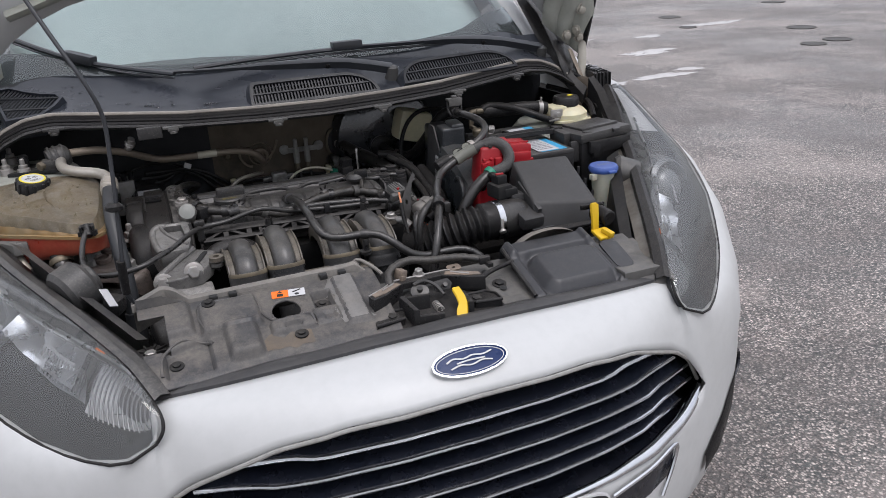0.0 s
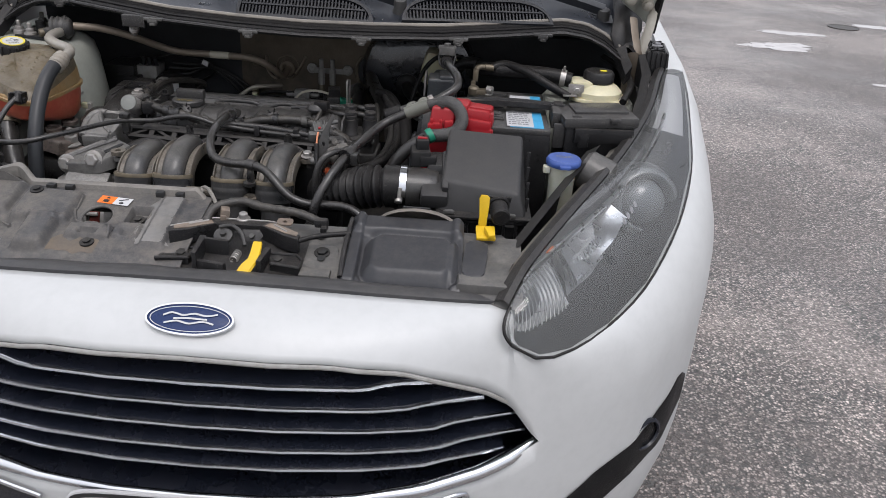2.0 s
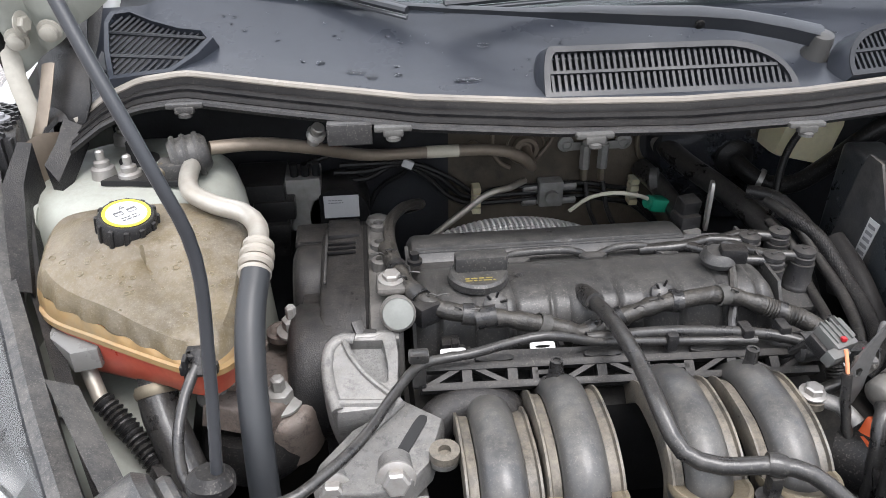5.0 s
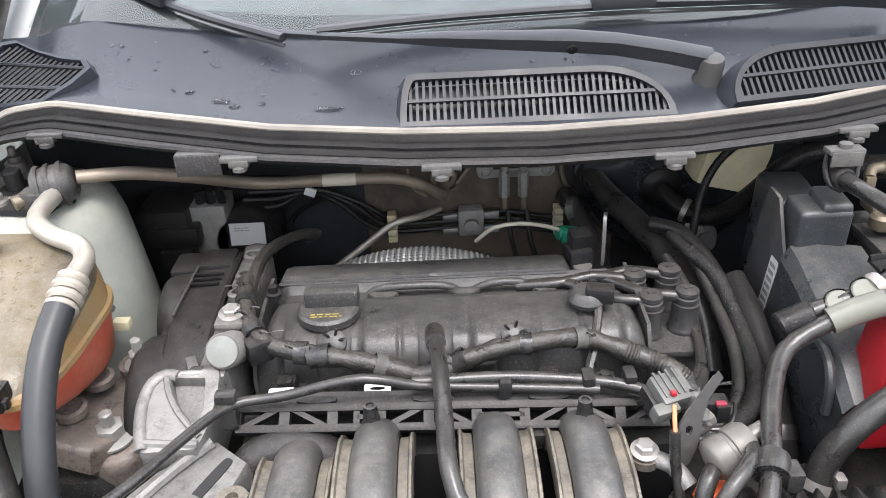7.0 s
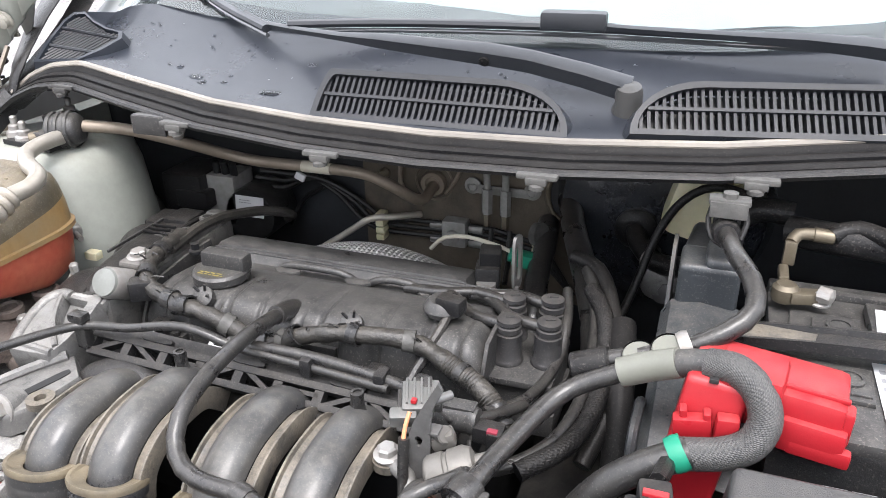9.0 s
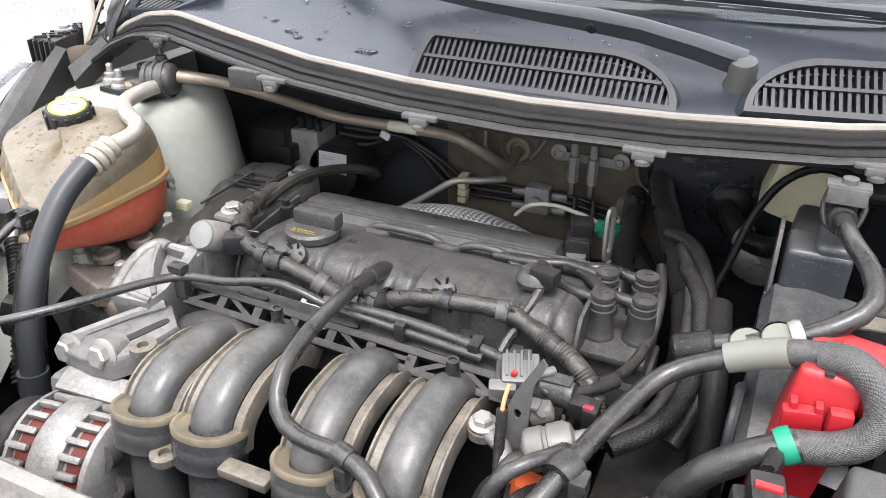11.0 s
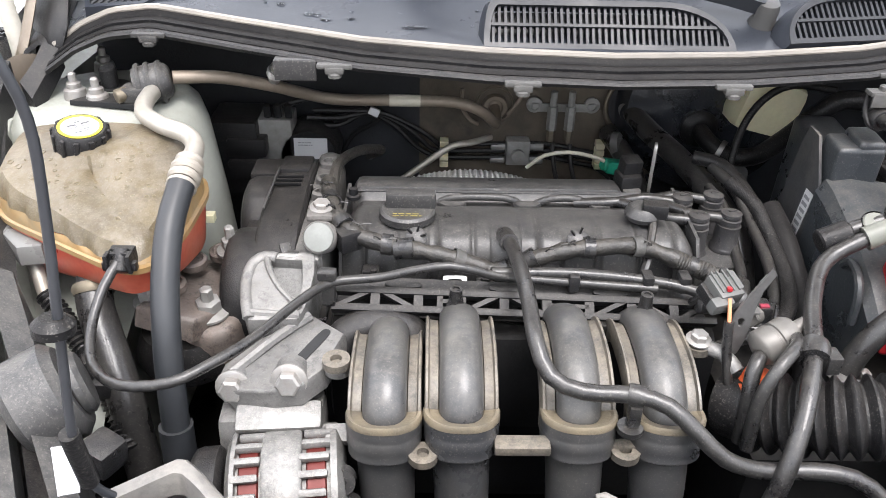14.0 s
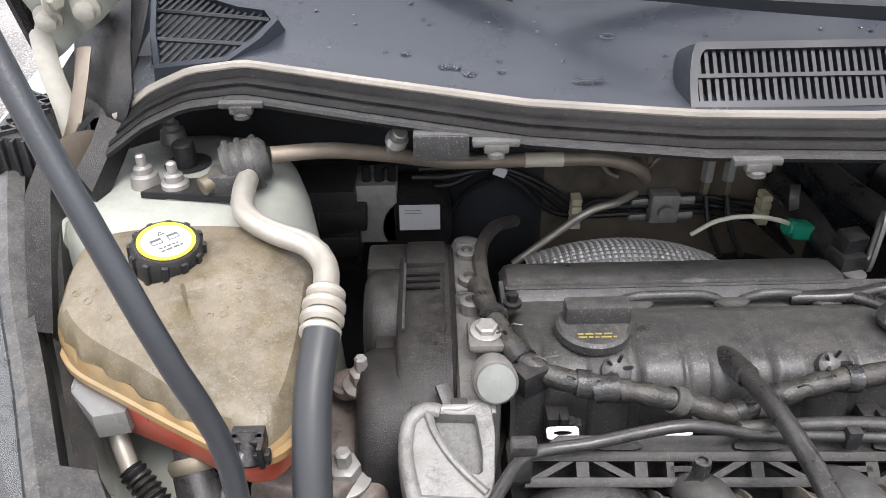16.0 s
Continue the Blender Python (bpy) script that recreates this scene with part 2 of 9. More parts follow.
M_TRUSS = mat("dull_black_truss_plastic", (0.012, 0.012, 0.013), 0.40, 0, (0.028, 0.027, 0.026), 30, 0.7, bump=0.15, bscale=300, dust=DUST, dustamt=0.22, dscale=36, specks=0.08, spec=0.25)
M_GREYD = mat("dark_plated_steel", (0.14, 0.138, 0.135), 0.42, 0.4, (0.075, 0.073, 0.07), 50, 0.9, bump=0.15, bscale=300, dust=DUST, dustamt=0.3)
M_TYRE = mat("tyre_rubber", (0.02, 0.02, 0.02), 0.7, 0)


def glass(name, tint, rough, alpha_gloss=1.45):
    m = bpy.data.materials.new(name)
    m.use_nodes = True
    b = m.node_tree.nodes["Principled BSDF"]
    b.inputs["Base Color"].default_value = (*tint, 1)
    b.inputs["Roughness"].default_value = rough
    b.inputs["Transmission Weight"].default_value = 1.0
    b.inputs["IOR"].default_value = alpha_gloss
    return m


M_LENS = glass("headlight_polycarbonate", (0.93, 0.94, 0.95), 0.03, 1.3)


def thin_lens(name, tint, ior, haze):
    """A thin clear shell: what lies behind it, gloss by angle, and a trace of surface haze."""
    m = bpy.data.materials.new(name)
    m.use_nodes = True
    m.surface_render_method = "BLENDED"
    n, l = m.node_tree.nodes, m.node_tree.links
    clear, gloss, dull, fres = n.new("ShaderNodeBsdfTransparent"), n.new("ShaderNodeBsdfGlossy"), n.new("ShaderNodeBsdfDiffuse"), n.new("ShaderNodeFresnel")
    clear.inputs["Color"].default_value = (*tint, 1)
    gloss.inputs["Roughness"].default_value = 0.04
    dull.inputs["Color"].default_value = (0.6, 0.6, 0.58, 1)
    fres.inputs["IOR"].default_value = ior
    film, both = n.new("ShaderNodeMixShader"), n.new("ShaderNodeMixShader")
    film.inputs[0].default_value = haze
    l.new(clear.outputs[0], film.inputs[1]), l.new(dull.outputs[0], film.inputs[2])
    l.new(fres.outputs[0], both.inputs[0])
    l.new(film.outputs[0], both.inputs[1]), l.new(gloss.outputs[0], both.inputs[2])
    l.new(both.outputs[0], n["Material Output"].inputs["Surface"])
    return m


M_HAZY = thin_lens("aged_headlight_lens", (0.93, 0.94, 0.95), 1.5, 0.085)
M_SCREEN = thin_lens("windscreen_glass", (0.74, 0.83, 0.82), 1.52, 0.015)


# ---- mesh helpers ----
def V(*a):
    return Vector(a)


def part(name, bm, material, parent=None, label="", smooth=40, group=""):
    """Links a bmesh as one mesh object, under a thing or part if one is given."""
    me = bpy.data.meshes.new(name)
    bmesh.ops.recalc_face_normals(bm, faces=bm.faces)
    if smooth:
        lim = radians(smooth)
        for f in bm.faces:
            f.smooth = True
        for e in bm.edges:
            if len(e.link_faces) == 2 and e.calc_face_angle(0) > lim:
                e.smooth = False
    bm.to_mesh(me)
    bm.free()
    me.materials.append(material)
    ob = new(name, me)
    if parent:
        ob.parent = parent
    if label:
        tagged(ob, label)
    return ob


def up_faces(ob):
    """Turns an open sheet's faces so that they look upwards."""
    if sum(f.normal.z * f.area for f in ob.data.polygons) < 0:
        ob.data.flip_normals()


def thing(name, label, category, group="", kind=""):
    return tagged(new(name), label, category, group, kind)


def joined(*bms):
    out = bms[0]
    for b in bms[1:]:
        me = bpy.data.meshes.new("t")
        b.to_mesh(me)
        b.free()
        out.from_mesh(me)
        bpy.data.meshes.remove(me)
    return out


def box(cx, cy, cz, sx, sy, sz, bevel=0.003, rot=(0, 0, 0), taper=1.0, seg=2):
    """A rounded block centred at c; taper scales its top."""
    bm = bmesh.new()
    bmesh.ops.create_cube(bm, size=1)
    for v in bm.verts:
        k = taper if v.co.z > 0 else 1.0
        v.co = V(v.co.x * sx * k, v.co.y * sy * k, v.co.z * sz)
    if bevel:
        bmesh.ops.bevel(bm, geom=bm.edges[:], offset=bevel, segments=seg, profile=0.6, affect="EDGES")
    bm.transform(pose(cx, cy, cz, *rot))
    return bm


def aim(p, q):
    """A pose at p whose z axis points to q."""
    d = V(*q) - V(*p)
    return Matrix.Translation(V(*p)) @ d.to_track_quat("Z", "Y").to_matrix().to_4x4()


def lathe(profile, p, q=None, seg=24, caps=True):
    """A turned body: profile of (radius, height) pairs, from p towards q."""
    bm = bmesh.new()
    m = aim(p, q) if q else Matrix.Translation(V(*p))
    rings = []
    for r, h in profile:
        rings.append([bm.verts.new(m @ V(r * math.cos(2 * math.pi * i / seg), r * math.sin(2 * math.pi * i / seg), h)) for i in range(seg)])
    for a, b in zip(rings, rings[1:]):
        for i in range(seg):
            j = (i + 1) % seg
            bm.faces.new((a[i], a[j], b[j], b[i]))
    if caps:
        bm.faces.new(rings[0][::-1])
        bm.faces.new(rings[-1])
    return bm


def rod(p, q, r, bevel=0.0, seg=20):
    h = (V(*q) - V(*p)).length
    e = min(bevel or r * 0.15, h * 0.3)
    return lathe([(r - e, 0), (r, e), (r, h - e), (r - e, h)], p, q, seg)


def spline(pts, step=0.012):
    """Points along a smooth curve through pts."""
    P = [V(*p) for p in pts]
    if len(P) == 2:
        return P
    P = [P[0] * 2 - P[1]] + P + [P[-1] * 2 - P[-2]]
    out = []
    for i in range(1, len(P) - 2):
        a, b, c, d = P[i - 1:i + 3]
        n = max(2, int((c - b).length / step))
        for k in range(n):
            t = k / n
            out.append(0.5 * ((2 * b) + (c - a) * t + (2 * a - 5 * b + 4 * c - d) * t * t + (3 * b - a - 3 * c + d) * t ** 3))
    out.append(P[-2])
    return out


def sweep(pts, r, seg=14, step=0.012, caps=True, flat=1.0, curve=True, rfun=None, weave=0.0):
    """A tube along a curve through pts; r a radius or one per point along it (rfun of 0..1)."""
    S = spline(pts, step) if curve else [V(*p) for p in pts]
    bm = bmesh.new()
    t0 = (S[1] - S[0]).normalized()
    nrm = t0.cross(V(0, 0, 1))
    if nrm.length < 0.05:
        nrm = t0.cross(V(1, 0, 0))
    nrm.normalize()
    rings = []
    for i, p in enumerate(S):
        t = (S[min(i + 1, len(S) - 1)] - S[max(i - 1, 0)]).normalized()
        nrm = (nrm - t * nrm.dot(t)).normalized()
        b = t.cross(nrm)
        rr = rfun(i / (len(S) - 1)) if rfun else r
        wv = [1 + weave * ((i + k) % 3 == 0) for k in range(seg)]
        rings.append([bm.verts.new(p + nrm * rr * wv[k] * math.cos(2 * math.pi * k / seg) + b * rr * wv[k] * flat * math.sin(2 * math.pi * k / seg)) for k in range(seg)])
    for a, b in zip(rings, rings[1:]):
        for k in range(seg):
            j = (k + 1) % seg
            bm.faces.new((a[k], a[j], b[j], b[k]))
    if caps:
        bm.faces.new(rings[0][::-1])
        bm.faces.new(rings[-1])
    return bm


def sheet(rows, closed=False, skip=None):
    """A surface through rows of points."""
    bm = bmesh.new()
    g = [[bm.verts.new(V(*p)) for p in row] for row in rows]
    for i in range(len(g) - 1):
        n = len(g[i])
        for j in range(n if closed else n - 1):
            if skip and skip(i, j):
                continue
            k = (j + 1) % n
            q = (g[i][j], g[i][k], g[i + 1][k], g[i + 1][j])
            if len({tuple(round(c, 6) for c in v.co) for v in q}) == 4:
                bm.faces.new(q)
    bmesh.ops.remove_doubles(bm, verts=bm.verts, dist=1e-5)
    return bm


def prism(poly, h0, h1, m=None, bevel=0.0, seg=2):
    """A flat outline in its own xy, thick from h0 to h1, laid by the pose m."""
    bm = bmesh.new()
    a = [bm.verts.new((x, y, h0)) for x, y in poly]
    b = [bm.verts.new((x, y, h1)) for x, y in poly]
    n = len(poly)
    bm.faces.new(a[::-1])
    top = bm.faces.new(b)
    for i in range(n):
        bm.faces.new((a[i], a[(i + 1) % n], b[(i + 1) % n], b[i]))
    if bevel:
        bmesh.ops.bevel(bm, geom=list(top.edges), offset=bevel, segments=seg, profile=0.6, affect="EDGES")
    if m:
        bm.transform(m)
    return bm


def ring_plate(outer, inner, h0, h1, m=None):
    """A plate with a hole: two outlines with the same number of points."""
    bm = bmesh.new()
    n = len(outer)
    L = [[bm.verts.new((x, y, h)) for x, y in o] for o, h in ((outer, h0), (outer, h1), (inner, h1), (inner, h0))]
    for k in range(4):
        a, b = L[k], L[(k + 1) % 4]
        for i in range(n):
            j = (i + 1) % n
            bm.faces.new((a[i], a[j], b[j], b[i]))
    if m:
        bm.transform(m)
    return bm


def oval(rx, ry, n=32, cx=0.0, cy=0.0, p=2.0):
    out = []
    for i in range(n):
        c, s = math.cos(2 * math.pi * i / n), math.sin(2 * math.pi * i / n)
        out.append((cx + rx * math.copysign(abs(c) ** (2 / p), c), cy + ry * math.copysign(abs(s) ** (2 / p), s)))
    return out


def hexbolt(p, q, r, h, material, parent=None, name="bolt", washer=True):
    """A flanged hexagon bolt standing at p, pointing to q."""
    a = lathe([(r * 0.95, 0), (r, h * 0.15), (r, h * 0.85), (r * 0.8, h)], p, q, 6)
    if washer:
        a = joined(a, lathe([(r * 1.45, 0), (r * 1.45, h * 0.15), (r * 1.2, h * 0.25)], p, q, 18))
    return part(name, a, material, parent, smooth=30)


def lerp_curve(tab, x):
    """Piecewise-linear reading of a table of (x, value)."""
    xs = [a for a, _ in tab]
    return float(np.interp(x, xs, [b for _, b in tab]))


def bar_text(cx, cy, w, h, rows, m, lift=0.0006, seed=1, gap=0.5):
    """Plain bars in the place of small print, in the plane of the pose m."""
    rnd = random.Random(seed)
    bm = bmesh.new()
    for r in range(rows):
        y = cy + h / 2 - (r + 0.5) * h / rows
        x = cx - w / 2
        while x < cx + w / 2 - w * 0.06:
            l = min(rnd.uniform(0.1, 0.3) * w, cx + w / 2 - x)
            t = h / rows * gap / 2
            bm.faces.new([bm.verts.new(m @ V(u, v, lift)) for u, v in ((x, y - t), (x + l, y - t), (x + l, y + t), (x, y + t))])
            x += l + w * 0.05
    return bm


# ---- ground ----
def asphalt():
    m = bpy.data.materials.new("worn_asphalt")
    m.use_nodes = True
    n, l = m.node_tree.nodes, m.node_tree.links
    b = n["Principled BSDF"]
    tc = n.new("ShaderNodeTexCoord")

    def tex(kind, scale, **kw):
        t = n.new(kind)
        t.inputs["Scale"].default_value = scale
        for k, v in kw.items():
            t.inputs[k].default_value = v
        l.new(tc.outputs["Object"], t.inputs["Vector"])
        return t

    def rng(sock, lo, hi, a, c):
        r = n.new("ShaderNodeMapRange")
        for k, v in (("From Min", lo), ("From Max", hi), ("To Min", a), ("To Max", c)):
            r.inputs[k].default_value = v
        l.new(sock, r.inputs["Value"])
        return r.outputs["Result"]

    def mix(fac, a, c, mode="MIX"):
        x = n.new("ShaderNodeMixRGB")
        x.blend_type = mode
        if isinstance(fac, float):
            x.inputs[0].default_value = fac
        else:
            l.new(fac, x.inputs[0])
        for i, v in ((1, a), (2, c)):
            if isinstance(v, tuple):
                x.inputs[i].default_value = (*v, 1)
            else:
                l.new(v, x.inputs[i])
        return x.outputs["Color"]

    warp = n.new("ShaderNodeVectorMath")
    warp.operation = "ADD"
    wob = tex("ShaderNodeTexNoise", 60.0, Detail=2.0)
    sc = n.new("ShaderNodeVectorMath")
    sc.operation = "SCALE"
    sc.inputs["Scale"].default_value = 0.012
    l.new(wob.outputs["Color"], sc.inputs[0])
    l.new(tc.outputs["Object"], warp.inputs[0])
    l.new(sc.outputs[0], warp.inputs[1])
    stones, small = tex("ShaderNodeTexVoronoi", 118.0), tex("ShaderNodeTexVoronoi", 240.0)
    for v in (stones, small):
        l.new(warp.outputs[0], v.inputs["Vector"])
    big = tex("ShaderNodeTexNoise", 0.7, Detail=9.0, Roughness=0.68)
    mid = tex("ShaderNodeTexNoise", 6.0, Detail=9.0, Roughness=0.8)
    grit = tex("ShaderNodeTexNoise", 240.0, Detail=4.0, Roughness=0.8)
    tones = []
    for v in (stones, small):
        sepc = n.new("ShaderNodeSeparateColor")
        l.new(v.outputs["Color"], sepc.inputs[0])
        tones.append(sepc.outputs[0])
    col = mix(rng(tones[0], 0.25, 1.0, 0.0, 1.0), (0.050, 0.046, 0.045), (0.86, 0.80, 0.77))
    fine = mix(rng(tones[1], 0.2, 1.0, 0.0, 1.0), (0.12, 0.113, 0.113), (0.52, 0.49, 0.48))
    col = mix(0.28, col, fine)
    col = mix(rng(stones.outputs["Distance"], 0.34, 0.62, 0.0, 0.95), col, (0.03, 0.042, 0.042))
    col = mix(rng(mid.outputs["Fac"], 0.42, 0.70, 0.0, 0.22), col, (0.40, 0.325, 0.31))
    col = mix(rng(big.outputs["Fac"], 0.50, 0.60, 0.0, 0.24), col, (0.50, 0.46, 0.44))
    col = mix(rng(big.outputs["Fac"], 0.40, 0.52, 0.55, 0.0), col, (0.095, 0.086, 0.083))
    col = mix(rng(grit.outputs["Fac"], 0.45, 0.75, 0.0, 0.4), col, (0.08, 0.075, 0.075))
    clump = tex("ShaderNodeTexNoise", 46.0, Detail=7.0, Roughness=0.9)
    shade = n.new("ShaderNodeCombineColor")
    for k in range(3):
        l.new(rng(clump.outputs["Fac"], 0.38, 0.62, 0.30, 1.75), shade.inputs[k])
    col = mix(1.0, col, shade.outputs[0], "MULTIPLY")
    col = mix(1.0, col, (0.88, 0.825, 0.785), "MULTIPLY")
    l.new(col, b.inputs["Base Color"])
    wet = tex("ShaderNodeTexNoise", 0.55, Detail=3.0)
    l.new(rng(wet.outputs["Fac"], 0.45, 0.65, 0.55, 0.30), b.inputs["Roughness"])
    bp = n.new("ShaderNodeBump")
    bp.inputs["Strength"].default_value, bp.inputs["Distance"].default_value = 0.8, 0.004
    l.new(rng(stones.outputs["Distance"], 0.1, 0.7, 1.0, 0.0), bp.inputs["Height"])
    l.new(bp.outputs["Normal"], b.inputs["Normal"])
    return m


bm = bmesh.new()
bmesh.ops.create_grid(bm, x_segments=40, y_segments=40, size=400)
ground = tagged(part("ground", bm, asphalt(), smooth=0), "worn grey asphalt car park, damp in patches", "ground", kind="structure")

# pale base colour stands in for bright sky mirrored in the water
M_PUDDLE_SKY = mat("puddle_sky_sheen", (0.44, 0.42, 0.41), 0.34, 0, (0.30, 0.28, 0.275), 5, 0.8, bump=0.4, bscale=70, rvar=0.14, coat=0.35)
M_IRON = mat("cast_iron_lid", (0.05, 0.048, 0.045), 0.6, 0.3, (0.08, 0.07, 0.06), 30, 0.6, bump=0.4, bscale=90)


def blotch(x, y, rx, ry, seed, h=0.004):
    rnd = random.Random(seed)
    ph = [rnd.uniform(0, 6.28) for _ in range(4)]
    pts = []
    for i in range(72):
        a = 2 * math.pi * i / 72
        k = 1 + 0.2 * math.sin(2 * a + ph[0]) + 0.16 * math.sin(3 * a + ph[1]) + 0.10 * math.sin(5 * a + ph[2]) + 0.10 * math.sin(11 * a + ph[3]) + rnd.uniform(-.07, .07)
        pts.append((x + rx * k * math.cos(a), y + ry * k * math.sin(a)))
    return prism(pts, 0.0005, h)


for i, (x, y, rx, ry) in enumerate(PUDDLES := [(3.18, 6.18, 0.36, 0.15), (3.68, 4.87, 0.17, 0.08), (5.14, 6.3, 0.34, 0.14), (4.34, 4.98, 0.27, 0.11), (4.84, 7.65, 0.32, 0.13), (4.78, 5.15, 0.15, 0.07), (5.95, 7.42, 0.22, 0.09), (3.54, 6.92, 0.28, 0.11), (7.45, 7.94, 0.4, 0.15)]):
    tagged(part("puddle", blotch(x, y, rx, ry, i), M_PUDDLE_SKY, smooth=0), "shallow rain puddle on the asphalt, mirrored sky put in its pale colour", "puddle", "puddles on the asphalt")
for i, (x, y, r) in enumerate(LIDS := [(7.54, 9.05, 0.17), (6.91, 7.83, 0.12), (7.9, 6.78, 0.19), (7.35, 5.7, 0.16), (6.89, 5.61, 0.14), (10.18, 9.65, 0.2), (4.31, 7.5, 0.16)]):
    lid = thing("manhole_cover", "round dark iron cover set in the asphalt", "manhole cover", "iron covers in the car park")
    part("frame", ring_plate(oval(r, r), oval(r * 0.92, r * 0.92), 0.0, 0.008, pose(x, y, 0)), M_IRON, lid)
    part("lid", prism(oval(r * 0.9, r * 0.9), 0.0, 0.006, pose(x, y, 0)), M_IRON, lid)
twig = sweep([(-2.95, 2.47, .008), (-2.88, 2.52, .012), (-2.84, 2.57, .010), (-2.79, 2.66, .014)], .008, 8)
tagged(part("rubber_strip", twig, M_IRON), "short dark rubber strip lying on the asphalt", "debris")


# ---- the car's outer body ----
car = thing("car", "white hatchback with its bonnet propped open", "car")

# top edge of the front skin and the plan line under it, from the middle outwards
TOP = [(0, -.148, .770), (.12, -.146, .768), (.24, -.139, .762), (.342, -.128, .755), (.42, -.112, .747), (.456, -.102, .742),
       (.449, -.136, .732), (.455, -.158, .711), (.497, -.163, .695), (.550, -.126, .689), (.618, -.058, .699), (.690, .030, .732),
       (.755, .150, .792), (.800, .290, .846), (.822, .430, .890), (.838, .575, .938), (.843, .70, .968), (.85, .90, .99), (.86, 1.20, 1.02)]
PLAN = [(0, -.292), (.12, -.288), (.24, -.272), (.342, -.246), (.42, -.214), (.456, -.196),
        (.47, -.190), (.50, -.176), (.545, -.155), (.605, -.122), (.695, -.052), (.770, .042),
        (.837, .158), (.880, .290), (.903, .430), (.912, .560), (.914, .70), (.914, .90), (.914, 1.20)]
GTOP = [(0, .720), (.2, .712), (.30, .696), (.342, .680), (.42, .644), (.47, .604), (.505, .550), (.512, .538)]
GBOT = [(0, .486), (.2, .486), (.32, .490), (.42, .503), (.47, .514), (.505, .530), (.512, .537)]


def skin_at(k, side):
    """One column of the front skin, from its top edge to the sill."""
    i = min(int(k), len(TOP) - 2)
    f = k - i
    t = V(*TOP[i]).lerp(V(*TOP[i + 1]), f)
    p = V(*PLAN[i], 0).lerp(V(*PLAN[i + 1], 0), f)
    x = p.x
    gt = lerp_curve(GTOP, x) if x < .512 else min(t.z - 0.05, .537 + (x - .512) * 0.35)
    gb = lerp_curve(GBOT, x) if x < .512 else gt
    col = []
    ease = min(max((x - .43) / .085, 0.0), 1.0)
    ease = ease * ease * (3 - 2 * ease)
    inset = 0.028 * (1 - ease)
    mid = V(p.x * (0.985 + .015 * ease), p.y + inset, gt)
    ctl = V(t.x * 0.35 + p.x * 0.65, t.y * 0.35 + (p.y + 0.02 * (1 - ease)) * 0.65, t.z * 0.93 + gt * 0.07)
    ctl = ctl.lerp(V(p.x * .99, p.y + .004, t.z * .80 + gt * .20), ease * .7)
    for a in range(11):
        u = a / 10
        col.append(t * (1 - u) ** 2 + ctl * 2 * u * (1 - u) + mid * u * u)
    for a in range(1, 5):
        u = a / 4
        z = gt + (gb - gt) * u
        col.append(V(mid.x * (1 - u) + p.x * u, p.y + inset * (1 - u), z))
    for z, o in ((.46, 0.0), (.42, .002), (.36, .0), (.30, -.004), (.24, -.018), (.19, -.05)):
        zz = gb + (z - .498) * (gb - .19) / .308 if gb > .5 else z
        col.append(V(p.x + (o if x > .5 else 0) * 0.6, p.y - o * (1 if x < .7 else 0.2), zz))
    for c in col:
        c.x *= side
    return [tuple(c) for c in col]


KS = [i / 3 for i in range(3 * (len(TOP) - 1) + 1)]
NG = next(i for i, k in enumerate(KS) if np.interp(k, range(len(PLAN)), [q[0] for q in PLAN]) >= 0.511)
cols = [skin_at(k, -1) for k in KS[::-1]] + [skin_at(k, 1) for k in KS[1:]]
mid_c = len(KS) - 1
rows = list(map(list, zip(*cols)))
front = part("bumper_skin", sheet(rows, skip=lambda i, j: 10 <= i < 14 and mid_c - NG <= j < mid_c + NG), M_PAINT, car, "glossy white front bumper and wings")
sol = front.modifiers.new("thickness", "SOLIDIFY")
sol.thickness, sol.offset = 0.003, -1


def plan_y(x):
    return float(np.interp(abs(x), [q[0] for q in PLAN], [q[1] for q in PLAN]))


# grille: dark backing, five chrome-edged slats and a bright surround
grille = tagged(new("grille"), "black front grille with chrome-edged slats")
grille.parent = car
back = []
for z in (.72, .66, .60, .54, .48):
    back.append([(x, plan_y(x) + 0.10, z) for x in np.linspace(-.52, .52, 41)])
back.append([(x, plan_y(x) + 0.02, .455) for x in np.linspace(-.52, .52, 41)])
part("backing", sheet(back), M_GRILLE, grille)
for si, (z0, dz, w) in enumerate(((.673, -.026, .345), (.635, -.026, .420), (.596, -.025, .474), (.557, -.022, .492), (.522, -.016, .460))):
    xs = np.linspace(-w, w, 61)

    def slat_z(x):
        a = abs(x)
        return z0 + dz * (a / .5) ** 2 + (0.011 if si < 4 else 0.007) * (1 / (1 + math.exp(-(a - 0.77 * w) / 0.010)))

    body, edge = [], []
    for x in xs:
        y, z = plan_y(x) + 0.028, slat_z(x)
        fade = min(1.0, (w - abs(x)) / 0.03 + 0.25)
        body.append([(x, y + 0.062, z + 0.016), (x, y + 0.03, z + 0.014 * fade), (x, y + 0.004, z + 0.005 * fade), (x, y + 0.004, z - 0.006 * fade), (x, y + 0.03, z - 0.010 * fade), (x, y + 0.062, z + 0.000)])
        edge.append((x, y + 0.002, z))
    sl = part("slat", sheet(body, closed=True), M_GRILLE, grille)
    part("chrome_edge", sweep(edge[::2], 0.0034, 8, curve=False, flat=1.0), M_CHROME, grille)


def grille_edge(tab, off):
    return [(x, plan_y(x) + off, lerp_curve(tab, abs(x))) for x in np.linspace(-.511, .511, 61)]


